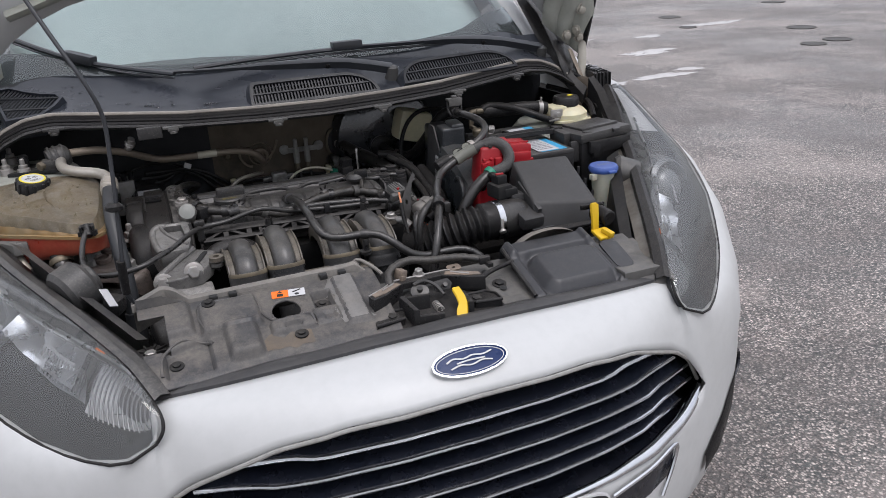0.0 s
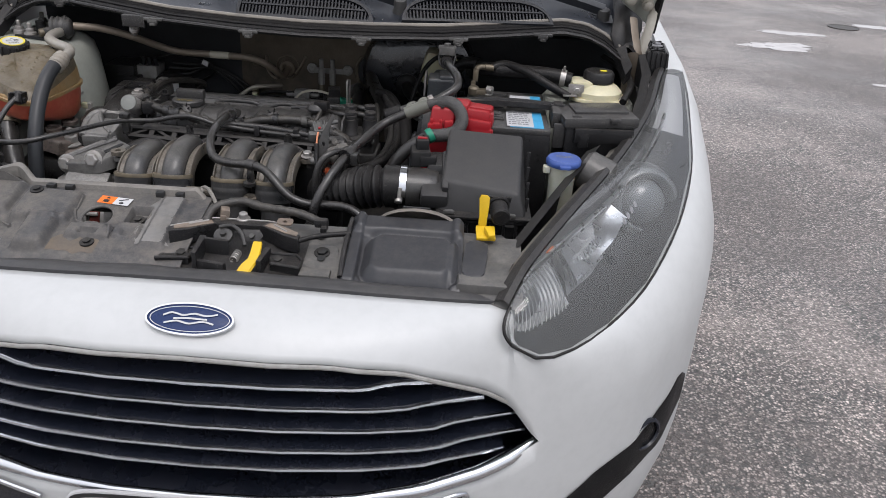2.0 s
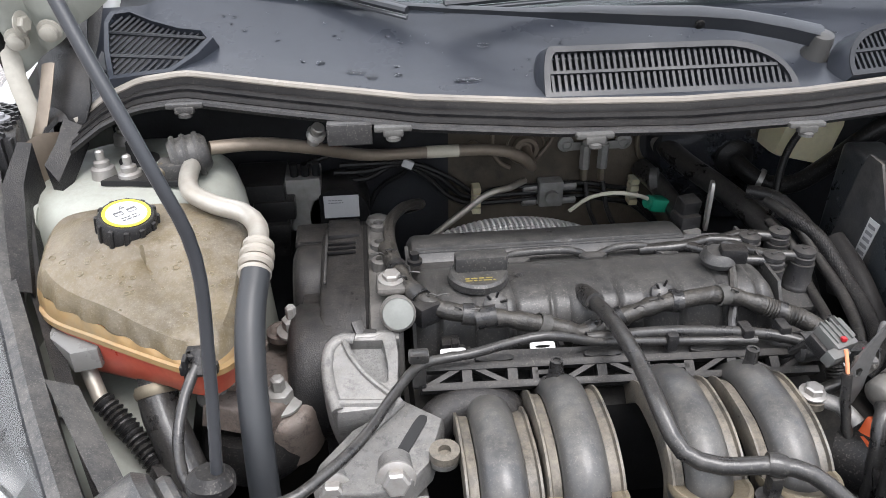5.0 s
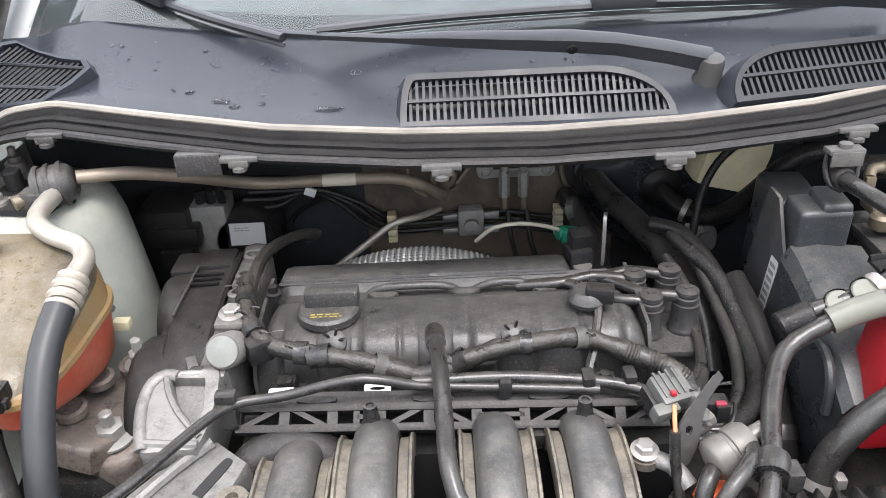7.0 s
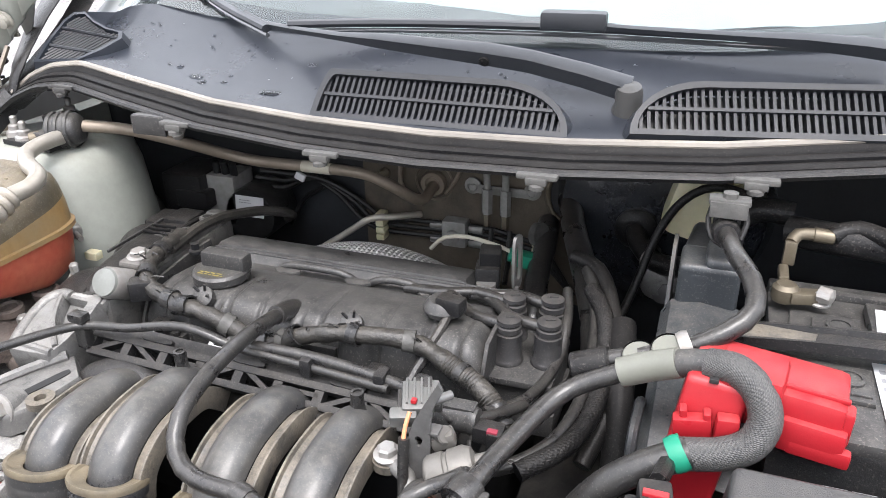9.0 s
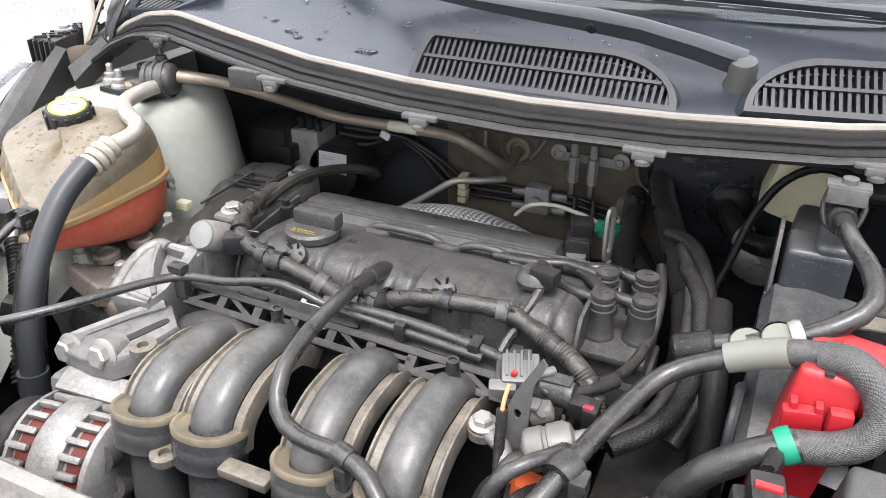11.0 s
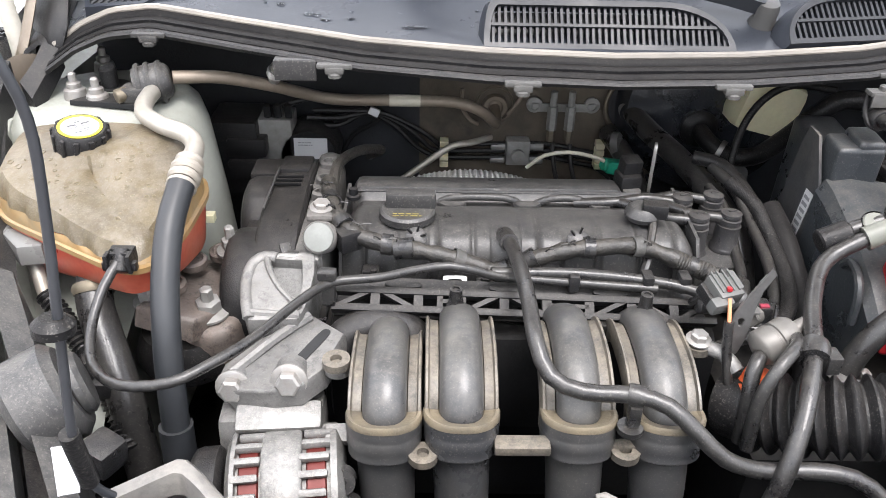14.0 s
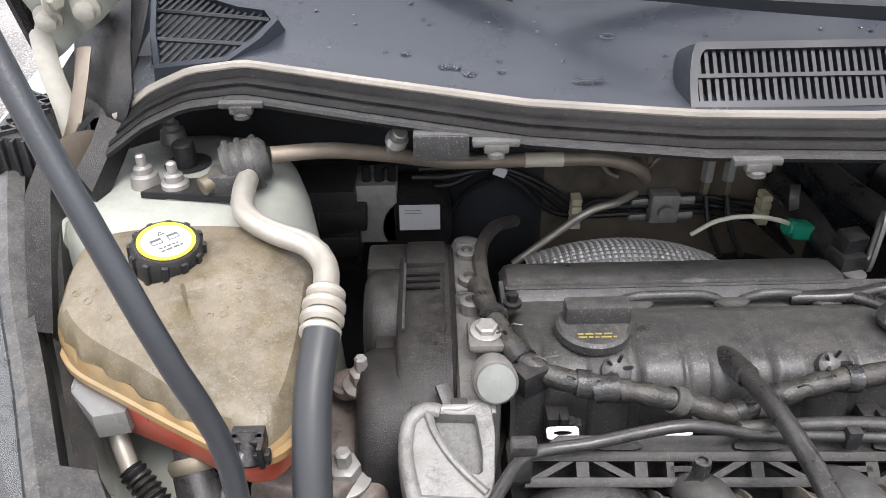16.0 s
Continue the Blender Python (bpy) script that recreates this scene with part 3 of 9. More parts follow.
part("upper_rim", sweep([(x, y, z - .002) for x, y, z in grille_edge(GTOP, .024)], 0.0036, 8, curve=False), M_GREYM, grille, "thin grey metal rim")
rimpath = [(x, plan_y(x) + .004 + .012 * max(0, (abs(x) - .45) / .06), lerp_curve(GBOT, abs(x)) - .001) for x in np.linspace(-.508, .508, 81)]
part("lower_rim", sweep(rimpath, .0105, 12, curve=False, flat=.95, rfun=lambda f: .0075 + .0045 * min(1, max(0, (abs(2 * f - 1) - .45) / .2)) - .006 * max(0, (abs(2 * f - 1) - .93) / .07)), M_CHROME, grille, "broad chrome lower rim")

# oval badge with plain wavy strokes
badge = tagged(new("badge"), "oval navy badge with a chrome rim and pale wavy lines")
badge.parent = car
BM = Matrix.Translation((0.002, -.2270, .7540)) @ Matrix.Rotation(radians(35), 4, "X")
part("rim", ring_plate(oval(.0622, .0248, 48), oval(.0594, .0222, 48), 0.0, 0.006, BM), M_CHROME, badge)
part("field", prism(oval(.0594, .0222, 48), 0.0, 0.0045, BM, 0.001), M_NAVY, badge)
part("pinstripe", ring_plate(oval(.0560, .0192, 48), oval(.0549, .0183, 48), 0.0046, 0.0052, BM), M_LABEL, badge)
strokes = [[(-.044, .004), (-.030, .010), (-.012, .006), (.006, .010), (.026, .007), (.044, .011)], [(-.040, -.010), (-.020, -.005), (0, -.009), (.022, -.004), (.040, -.008)],
           [(-.026, -.001), (-.004, .001), (.028, .000)]]
for s in strokes:
    part("stroke", sweep([BM @ V(x * .86, y * .8, .0052) for x, y in s], 0.0020, 6, 0.004, flat=0.5), M_LABEL, badge)

# front wheels, hidden behind the wings
for s in (-1, 1):
    wh = tagged(new("wheel"), "black road wheel inside the wing")
    wh.parent = car
    part("tyre", lathe([(.19, -.085), (.27, -.095), (.297, -.075), (.300, 0), (.297, .075), (.27, .095), (.19, .085)], (s * .735, .56, .300), (s * 2, .56, .300), 40), M_TYRE, wh)
    part("rim", lathe([(.02, .07), (.10, .075), (.188, .088), (.188, .06), (.05, .05)], (s * .735, .56, .300), (s * 2, .56, .300), 32), M_GREYM, wh)

# number plate, its characters reduced to bars
plate = tagged(new("number_plate"), "white number plate with dark bars")
plate.parent = car
PM = Matrix.Translation((0.016, -.306, .438)) @ Matrix.Rotation(radians(84), 4, "X")
part("plate", prism(oval(.20, .056, 40, p=8), -0.006, 0, PM, 0.001), M_LABEL, plate)
part("border", ring_plate(oval(.197, .053, 40, p=8), oval(.191, .047, 40, p=8), 0, 0.0012, PM), M_INK_SHADE, plate)
for bx in (-.145, -.095, -.045, .03, .075, .12, .16):
    part("bar", prism([(bx - .014, -.034), (bx + .014, -.034), (bx + .014, .034), (bx - .014, .034)], 0, .0012, PM), M_GREYINK, plate)

# lower intakes and fog lamp recesses
for s in (-1, 1):
    low_rows = []
    for x in np.linspace(.24, .40, 9):
        y = plan_y(x) - .006
        f = (x - .24) / .16
        low_rows.append([(s * x, y, .452 + .018 * f), (s * x, y + .004, .41 - .02 * (1 - f)), (s * x, y + .006, .37 + .04 * f)])
    part("lower_vent", sheet(low_rows), M_GRILLE, car)
    part("vent_rim", sweep([(s * .235, plan_y(.235) - .008, .455), (s * .33, plan_y(.33) - .008, .465), (s * .405, plan_y(.405) - .008, .474), (s * .398, plan_y(.398) - .008, .43), (s * .37, plan_y(.37) - .008, .38)], .004, 8), M_CHROME, car)
    fog = tagged(new("fog_lamp_recess"), "dark fog lamp recess at the bumper corner")
    fog.parent = car
    fr = []
    for x in np.linspace(.535, .825, 20):
        y = plan_y(x)
        top = lerp_curve([(.535, .362), (.582, .400), (.622, .430), (.666, .444), (.706, .456), (.746, .480), (.802, .510), (.825, .480)], x)
        low = lerp_curve([(.535, .318), (.598, .332), (.646, .348), (.686, .370), (.726, .376), (.778, .380), (.83, .424)], x)
        fr.append([(s * x, y - .003, top), (s * (x + .001), y - .005, top - .006), (s * (x + .001), y - .006, top * .5 + low * .5), (s * (x + .001), y - .005, low + .004), (s * x, y - .003, low)])
    part("panel", sheet(fr), M_SEAL, fog)
    c = V(s * .722, plan_y(.722) + .004, .448)
    n_ = V(s * .55, -.8, 0.05)
    part("lamp", lathe([(.027, 0), (.027, .005), (.022, .008), (.002, .009)], tuple(c), tuple(c + n_), 28), M_LENS, fog)
    part("ring", lathe([(.026, .004), (.033, .005), (.033, .010), (.028, .012), (.026, .008)], tuple(c), tuple(c + n_), 28, caps=False), M_GRILLE, fog)

# headlights
INNER = [(.450, -.126, .756), (.475, -.076, .787), (.508, -.012, .803), (.543, .054, .816), (.583, .130, .828), (.627, .213, .841), (.673, .302, .857), (.721, .404, .879), (.755, .477, .910), (.779, .553, .950), (.795, .598, .961)]
OUTER = [(.455, -.160, .711), (.497, -.165, .695), (.550, -.128, .689), (.618, -.060, .699), (.690, .028, .732), (.756, .148, .792), (.801, .288, .845), (.823, .428, .890), (.836, .545, .930), (.836, .615, .957)]



def smooth_line(pts, n):
    s = spline(pts, 0.004)
    return [s[round(i * (len(s) - 1) / (n - 1))] for i in range(n)]


M_HOUSING = mat("headlight_inner_black", (0.016, 0.018, 0.021), 0.35, 0, (0.03, 0.032, 0.036), 20, 0.5)
M_BEZEL = mat("headlight_grey_bezel", (0.36, 0.365, 0.37), 0.36, 0.2, (0.28, 0.285, 0.29), 25, 0.6)
M_REFLECT = mat("headlight_reflector", (0.66, 0.67, 0.68), 0.30, 1.0, (0.30, 0.31, 0.32), 30, 0.3)
M_SLATEB = mat("headlight_slate_trim", (0.055, 0.058, 0.062), 0.30, 0, (0.075, 0.078, 0.082), 25, 0.6)
M_PROJ = mat("projector_glass", (0.11, 0.118, 0.122), 0.2, 0, (0.085, 0.09, 0.094), 20, 0.5, coat=0.3)
M_AMBER = mat("amber_reflector", (0.55, 0.14, 0.03), 0.3, 0)
for s in (-1, 1):
    hl = tagged(new("headlight"), "swept-back clear headlight with dark interior")
    hl.parent = car
    N = 26
    li = [V(s * p.x, p.y, p.z) for p in smooth_line(INNER, N)]
    lo = [V(s * p.x, p.y, p.z) for p in smooth_line(OUTER, N)]
    def tip(u):
        return V(-s * .010, -.013, -.003) * math.sin(math.pi * min(u, 1) ** .8)

    lens = [[tuple(li[0].lerp(lo[0], k / 8) + tip(k / 8)) for k in range(9)]]
    tub = [[tuple(li[0].lerp(lo[0], k / 8) + tip(k / 8) * .9 + V(0, .006, -.002)) for k in range(9)]]
    for i in range(N):
        a, b = li[i], lo[i]
        f = i / (N - 1)
        bulge = V(s * .30, -.38, .88).normalized() * (0.034 * math.sin(math.pi * min(1, f * 0.86 + 0.10)))
        row, deep = [], []
        for k in range(9):
            u = k / 8
            q = a.lerp(b, u) + bulge * math.sin(math.pi * u ** .72)
            row.append(tuple(q))
            d = V(-s * .25, .55, -.5).normalized() * (0.075 * min(1, 4 * u * (1 - u) * 1.6) * math.sin(math.pi * (0.06 + 0.9 * f)) + 0.004)
            deep.append(tuple(a.lerp(b, u) + d))
        lens.append(row), tub.append(deep)
    ln = part("lens", sheet(lens if s > 0 else [r[::-1] for r in lens]), M_HAZY, hl, "clear bowed polycarbonate lens")
    up_faces(ln)
    ln.visible_shadow = False
    part("tub", sheet(tub), M_HOUSING, hl)
    part("rubber_rim", sweep([tuple(p + V(0, -.001, -.003)) for p in lo], 0.0024, 8, curve=False), M_RUBBER, hl)
    part("rubber_tip", sweep([tuple(li[0].lerp(lo[0], u) + tip(u) + V(0, -.001, -.002)) for u in np.linspace(0, 1, 9)], 0.0026, 8), M_RUBBER, hl)
    deep_dir = V(-s * .25, .55, -.5).normalized()

    def inside(f, u, d):
        """A place under the lens: along it, across it, and how deep."""
        k = min(f, .999) * (N - 1)
        i, r = int(k), k - int(k)
        return li[i].lerp(li[i + 1], r).lerp(lo[i].lerp(lo[i + 1], r), u) + deep_dir * d

    def patch(f0, f1, u0, u1, depth, nf=10, nu=8):
        return sheet([[tuple(inside(f0 + (f1 - f0) * i / nf, u0 + (u1 - u0) * j / nu, depth(i / nf, j / nu))) for j in range(nu + 1)] for i in range(nf + 1)])

    STRIP_U = [(0, .02), (.1, .05), (.3, .15), (.57, .27), (.86, .42)]
    part("bezel", sheet([[tuple(inside(f, lerp_curve(STRIP_U, f) * g, .004 + .006 * g)) for g in np.linspace(.02, .97, 5)] for f in np.linspace(.05, .86, 30)]), M_SLATEB, hl, "slate grey inner edge panel")
    part("rear_panel", patch(.755, .985, .20, .90, lambda a, c: .006 + .004 * c, 12, 8), M_BEZEL, hl, "pale grey rear panel")
    part("chrome_strip", sweep([tuple(inside(f, lerp_curve(STRIP_U, f), .008)) for f in np.linspace(.06, .82, 26)], 0.0038, 8, curve=False, flat=1.4), M_REFLECT, hl)
    part("strip_line", sweep([tuple(inside(f, lerp_curve(STRIP_U, f) + .035, .012)) for f in np.linspace(.14, .60, 20)], 0.0016, 6, curve=False), M_REFLECT, hl)
    pc = inside(.51, .64, .034)
    fwd = V(s * .22, -.85, .38).normalized()
    part("projector", lathe([(.062, -.006), (.066, .002), (.060, .008), (.055, .010), (.050, .006), (.046, -.008)], tuple(pc), tuple(pc + fwd), 36, caps=False), M_PROJ, hl, "chrome-ringed round projector")
    part("projector_lens", lathe([(.046, -.012), (.043, -.004), (.034, .006), (.018, .012), (.002, .014)], tuple(pc), tuple(pc + fwd), 36), M_PROJ, hl)
    part("projector_shroud", lathe([(.064, -.006), (.074, -.014), (.080, -.030)], tuple(pc), tuple(pc + fwd), 36, caps=False), M_SLATEB, hl)
    part("projector_bowl", lathe([(.047, -.010), (.047, -.05), (.02, -.07)], tuple(pc), tuple(pc + fwd), 30), M_HOUSING, hl)
    part("reflector", patch(.205, .43, .06, .50, lambda a, c: .014 + .030 * math.sin(math.pi * a) * math.sin(math.pi * min(1, c + .1)) + .007 * (int(a * 3.99) % 2)), M_REFLECT, hl, "faceted bright main reflector")
    part("reflector_wall", patch(.19, .21, .06, .45, lambda a, c: .012 + .05 * a, 4, 6), M_BEZEL, hl)
    part("bulb", lathe([(.016, 0), (.018, .004), (.018, .016), (.010, .022), (.002, .024)], tuple(inside(.33, .22, .052)), tuple(inside(.33, .22, .052) + fwd), 20), M_BEZEL, hl)
    part("visor", patch(.19, .325, .30, .58, lambda a, c: .018 + .030 * c + .006 * math.sin(9 * a), 12, 6), M_BEZEL, hl)
    for i in range(14):
        f = .195 + .125 * i / 13
        part("visor_rib", rod(tuple(inside(f, .33, .016)), tuple(inside(f + .008, .55, .040)), .0016, seg=6), M_REFLECT, hl)
    part("turn_reflector", patch(.02, .165, .04, .62, lambda a, c: .020 + .026 * math.sin(math.pi * a) * math.sin(math.pi * c), 10, 8), M_BEZEL, hl)
    for i in range(15):
        f = -.004 + .011 * i
        part("ridge", sweep([tuple(inside(max(f, 0) + .014 * math.sin(math.pi * u), .06 + .58 * u, .012 + .004 * u)) for u in np.linspace(0, 1, 7)], .0015, 6), M_PROJ, hl)
    part("clear_wedge", patch(.045, .16, .03, .20, lambda a, c: .008 + .012 * c, 5, 5), M_BEZEL, hl, "pale turn lamp edge")
    part("amber_dot", rod(tuple(inside(.16, .06, .012)), tuple(inside(.185, .07, .012)), .006, seg=10), M_AMBER, hl)
    part("etched_mark", joined(*[prism(oval(.0035, .006, 10), 0, .0008, aim(tuple(inside(.40 + .02 * i, .46, .003)), tuple(inside(.40 + .02 * i, .46, -1)))) for i in range(4)]), M_GREYINK, hl)

M_HINGE0 = mat("rust_stained_flange", (0.17, 0.16, 0.14), 0.5, 0, (0.09, 0.075, 0.06), 25, 0.9, bump=0.2, bscale=200, stain=0.3)
# inner wing edges beside the bay: dark strip along each lamp, then the wing's flange
for s in (-1, 1):
    strip = []
    for i in range(26):
        p = smooth_line(INNER, 26)[i]
        f = i / 25
        w = (0.036 - 0.006 * f) * (.62 if s < 0 else .58)
        a = V(p.x - .002, p.y + .001, p.z + .001)
        strip.append([(s * a.x, a.y, a.z - .012), (s * a.x, a.y, a.z), (s * (a.x - w * .4), a.y + w * .22, a.z + .004), (s * (a.x - w), a.y + w * .6, a.z - .002), (s * (a.x - w * 1.05), a.y + w * .65, a.z - .035)])
    part("lamp_strip", sheet(strip), M_STRIP if s < 0 else M_BLACK, car, "black plastic strip along the headlight's top edge")
    flange = []
    for f in np.linspace(0, 1, 20):
        p = smooth_line(INNER, 20)[int(round(f * 19))]
        o, fw = (.028, .012) if s < 0 else (.022, .016)
        a = V(p.x - o, p.y + o * .65, p.z - .016)
        d1, d2 = (.022, .030) if s < 0 else (.05, .16)
        flange.append([(s * a.x, a.y, a.z), (s * (a.x - fw), a.y + fw * .65, a.z - .006 - fw * .3), (s * (a.x - fw - (.006 if s > 0 else -.008)), a.y + fw * .65 + .004, a.z - d1), (s * (a.x - fw - (.004 if s > 0 else -.016)), a.y + fw * .65 + .006, a.z - d2)])
    part("wing_flange", sheet([r[:2] for r in flange]), M_HINGE0 if s > 0 else M_BLACK, car)
    part("flange_skirt", sheet([r[1:] for r in flange]), M_DARK if s > 0 else M_BLACK, car)
    # white wing edge rising from the lamp to the windscreen pillar
    edge = [[(s * .796, .598, .961), (s * .815, .606, .962), (s * .838, .614, .956)],
            [(s * .798, .66, .972), (s * .820, .66, .970), (s * .842, .66, .960)],
            [(s * .80, .80, 1.00), (s * .828, .80, .998), (s * .848, .80, .980)],
            [(s * .80, 1.0, 1.04), (s * .84, 1.0, 1.03), (s * .856, 1.0, 1.0)], [(s * .80, 1.2, 1.06), (s * .845, 1.2, 1.05), (s * .862, 1.2, 1.02)]]
    part("wing_top", sheet(edge), M_PAINT, car)


# ---- bay walls, scuttle and windscreen ----
def cowl_y(x):
    return lerp_curve([(0, .570), (.15, .575), (.3, .602), (.45, .642), (.56, .675), (.62, .676), (.70, .668)], abs(x))


def cowl_z(x):
    return lerp_curve([(0, 1.013), (.3, 1.018), (.5, 1.030), (.57, 1.034), (.62, 1.028), (.66, 1.012), (.70, .985)], abs(x))


XS = [float(x) for x in np.linspace(-.70, .70, 113)]
# firewall coloured dark for the shade behind the engine; felt stays brown
part("firewall", sheet([[(x, .885 + .02 * math.sin(9 * x) * (z - .6), z) for x in np.linspace(-.74, .74, 30)] for z in np.linspace(.40, 1.02, 14)]), mat("soundproof_sheet_bay_shade", (0.030, 0.032, 0.036), 0.5, 0, (0.016, 0.016, 0.017), 7, 0.9, bump=0.4, bscale=200, dust=DUST, dustamt=0.2, spec=0.3), car, "sound-proofed firewall, bay shade put in its dark colour")
part("felt", sheet([[(x, .882 + .02 * math.sin(9 * x) * (z - .6), z) for z in np.linspace(.66 + .012 * math.sin(x * 30), .995, 10)] for x in np.linspace(-.235, .155, 24)]), M_FIRE, car, "dusty brown felt")
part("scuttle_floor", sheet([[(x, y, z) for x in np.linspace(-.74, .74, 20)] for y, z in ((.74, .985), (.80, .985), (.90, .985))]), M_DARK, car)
for s in (-1, 1):
    rail = sheet([[(s * x, y, z - .14 * max(0.0, .58 - y) / .18 * (z > .85)) for y in np.linspace(.40, .92, 27)] for x, z in ((.760, .925), (.735, .92), (.73, .80), (.66, .74), (.62, .66), (.60, .42))])
    # left side keeps its pale paint; the right one has shade in its colour
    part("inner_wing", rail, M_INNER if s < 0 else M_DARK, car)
# unseen floor boards, added to keep light from entering the bay below
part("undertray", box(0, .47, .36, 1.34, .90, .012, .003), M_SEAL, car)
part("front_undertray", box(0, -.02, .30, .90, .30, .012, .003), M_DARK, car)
# plain fillers, coloured as dark as the shaded depth of the bay
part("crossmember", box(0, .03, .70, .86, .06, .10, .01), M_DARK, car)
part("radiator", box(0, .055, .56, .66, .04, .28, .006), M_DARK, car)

cowl = tagged(new("scuttle_panel"), "satin black scuttle panel below the windscreen, with water drops")
cowl.parent = car
prof = [(.000, .000), (.004, .006), (.012, .008), (.040, .012), (.065, .018), (.095, .028), (.13, .041), (.155, .053), (.175, .063)]
part("panel", sheet([[(x, cowl_y(x) + a, cowl_z(x) * (1 - a / .175) + max(cowl_z(x), 1.018) * (a / .175) + b) for x in XS] for a, b in prof]), M_COWL, cowl)
for s in (-1, 1):
    x0 = XS[0] if s < 0 else XS[-1]
    part("end_trim", sheet([[(x0 + s * dx, cowl_y(x0) + a - .02 * (dx > .03), cowl_z(x0) * (1 - a / .175) + max(cowl_z(x0), 1.018) * (a / .175) + b + dz) for a, b in prof + [(.26, .115), (.36, .17)]] for dx, dz in ((-.004, .002), (.010, .006), (.022, .004), (.034, -.006), (.050, -.030), (.056, -.06))]), M_BLACK, cowl, "black trim at the scuttle's end")
# ribbed rubber seal along the front edge
# tan lip, paled so that its colour carries the bright edge highlight
M_LIP_GLINT = mat("tan_lip_highlight", (0.26, 0.235, 0.20), 0.35, 0, (0.10, 0.093, 0.085), 9, 0.8, bump=0.15, bscale=250)
seal = tagged(new("bonnet_seal"), "ribbed black rubber seal along the scuttle")
seal.parent = car
sp = [(.006, .004), (-.002, .006), (-.010, .001), (-.012, -.003), (-.018, -.003), (-.024, -.005), (-.024, -.008), (-.030, -.008), (-.036, -.011), (-.034, -.015), (-.024, -.018)]
part("rubber", sheet([[(x, cowl_y(x) + a, cowl_z(x) + b) for x in XS] for a, b in sp]), M_SEAL, seal)
part("lip", sweep([(x, cowl_y(x) - .002, cowl_z(x) + .0055) for x in XS], .0048, 8, curve=False), M_LIP_GLINT, seal, "tan upper lip with its highlight put in the colour")
part("flange", sheet([[(x, cowl_y(x) + a, cowl_z(x) + b) for x in XS] for a, b in ((-.030, -.011), (-.043, -.013), (-.045, -.016), (-.041, -.021), (.01, -.022))]), M_BLACK, seal, "dusty lower flange")
M_CLIP = mat("dusty_clip", (0.10, 0.098, 0.092), 0.5, 0.1, (0.06, 0.058, 0.055), 90, 0.95, bump=0.4, bscale=500)
for x in (-.564, -.330, -.112, .130, .335, .52):
    c = V(x, cowl_y(x) - .046, cowl_z(x) - .017)
    part("clip", joined(box(*c, .042, .012, .006, .002), box(c.x, c.y - .004, c.z - .004, .022, .010, .008, .002), lathe([(.008, 0), (.008, .004), (.005, .006)], (c.x, c.y - .004, c.z - .012), (c.x, c.y - .004, c.z + .1), 14)), M_CLIP if abs(x) < .5 else M_DUSTY, seal)
part("bracket", joined(box(-.378, .582, 1.004, .05, .022, .006, .002), box(-.378, .572, .994, .05, .004, .024, .001)), M_DUSTY, seal)

# ventilation grilles
def vent(cx, w, y0, z0, y1, z1, slope_l, slope_r, name, yaw=0.0, bars=26, depth=.062):
    """A raised scuttle vent: rounded frame, long bars across a black sheet that paints the depth's shade."""
    v = tagged(new(name), "raised black ventilation grille with narrow bars")
    v.parent = cowl
    up = V(0, y1 - y0, z1 - z0)
    h = up.length
    up.normalize()
    m = Matrix.Translation((cx, y0, z0)) @ Matrix.Rotation(radians(yaw), 4, "Z") @ Matrix.Rotation(math.atan2(up.z, up.y), 4, "X")
    L, R = -w / 2, w / 2
    pts = [(L, 0), (R, 0)]
    for i in range(1, 9):
        f = i / 8
        pts.append((R - slope_r * (1 - math.cos(f * math.pi / 2)) ** 1.0, h * math.sin(f * math.pi / 2)))
    for i in range(8, 0, -1):
        f = i / 8
        pts.append((L + slope_l * (1 - math.cos(f * math.pi / 2)), h * math.sin(f * math.pi / 2)))
    c = (sum(p[0] for p in pts) / len(pts), h * 0.48)
    inn = [(c[0] + (p[0] - c[0]) * (1 - .016 / w), c[1] + (p[1] - c[1]) * (1 - .014 / h)) for p in pts]
    part("frame", ring_plate(pts, inn, -.010, .006, m), M_VENT, v)
    foot = [(c[0] + (p[0] - c[0]) * (1 + .014 / w), c[1] + (p[1] - c[1]) * (1 + .008 / h)) for p in pts]
    part("skirt", sheet([[m @ V(p[0], p[1], .004) for p in pts], [m @ V(p[0], p[1], -.012) for p in foot], [m @ V(p[0], p[1] + .004, -.026) for p in foot]], closed=True), M_COWL, v)
    # flat black sheet painted as the shade between the bars
    part("well", prism(inn, -.016, -.013, m), M_INK_SHADE, v)

    def top_at(x):
        best = 0.0
        for k in range(400):
            y = h * k / 400
            f = math.asin(min(1, y / h)) / (math.pi / 2)
            if L + slope_l * (1 - math.cos(f * math.pi / 2)) <= x <= R - slope_r * (1 - math.cos(f * math.pi / 2)):
                best = y
        return best

    shared = None
    for i in range(bars):
        x = L + .008 + (w - .016) * (i + .5) / bars
        t = top_at(x) - .004
        if t < .006:
            continue
        bar = box(0, 0, 0, .0034, t - .002, .009, 0)
        bar.transform(m @ pose(x, t / 2 + .001, -.003))
        part("slat", bar, M_VENT, v, smooth=0)
    part("cross_bar", prism([(L + slope_l * .22 + .002, h * .47), (R - slope_r * .22 - .002, h * .47), (R - slope_r * .24, h * .53), (L + slope_l * .24, h * .53)], -.004, .004, m), M_VENT, v)
    return v


vent(-.004, .302, .588, 1.018, .632, 1.064, .012, .085, "vent", bars=38)
vent(.376, .340, .622, 1.028, .668, 1.072, .075, .085, "vent", yaw=11, bars=42)

# the corner vent: a slanted five-sided frame with diagonal bars
cv = tagged(new("vent"), "slanted corner ventilation grille with diagonal bars")
cv.parent = cowl
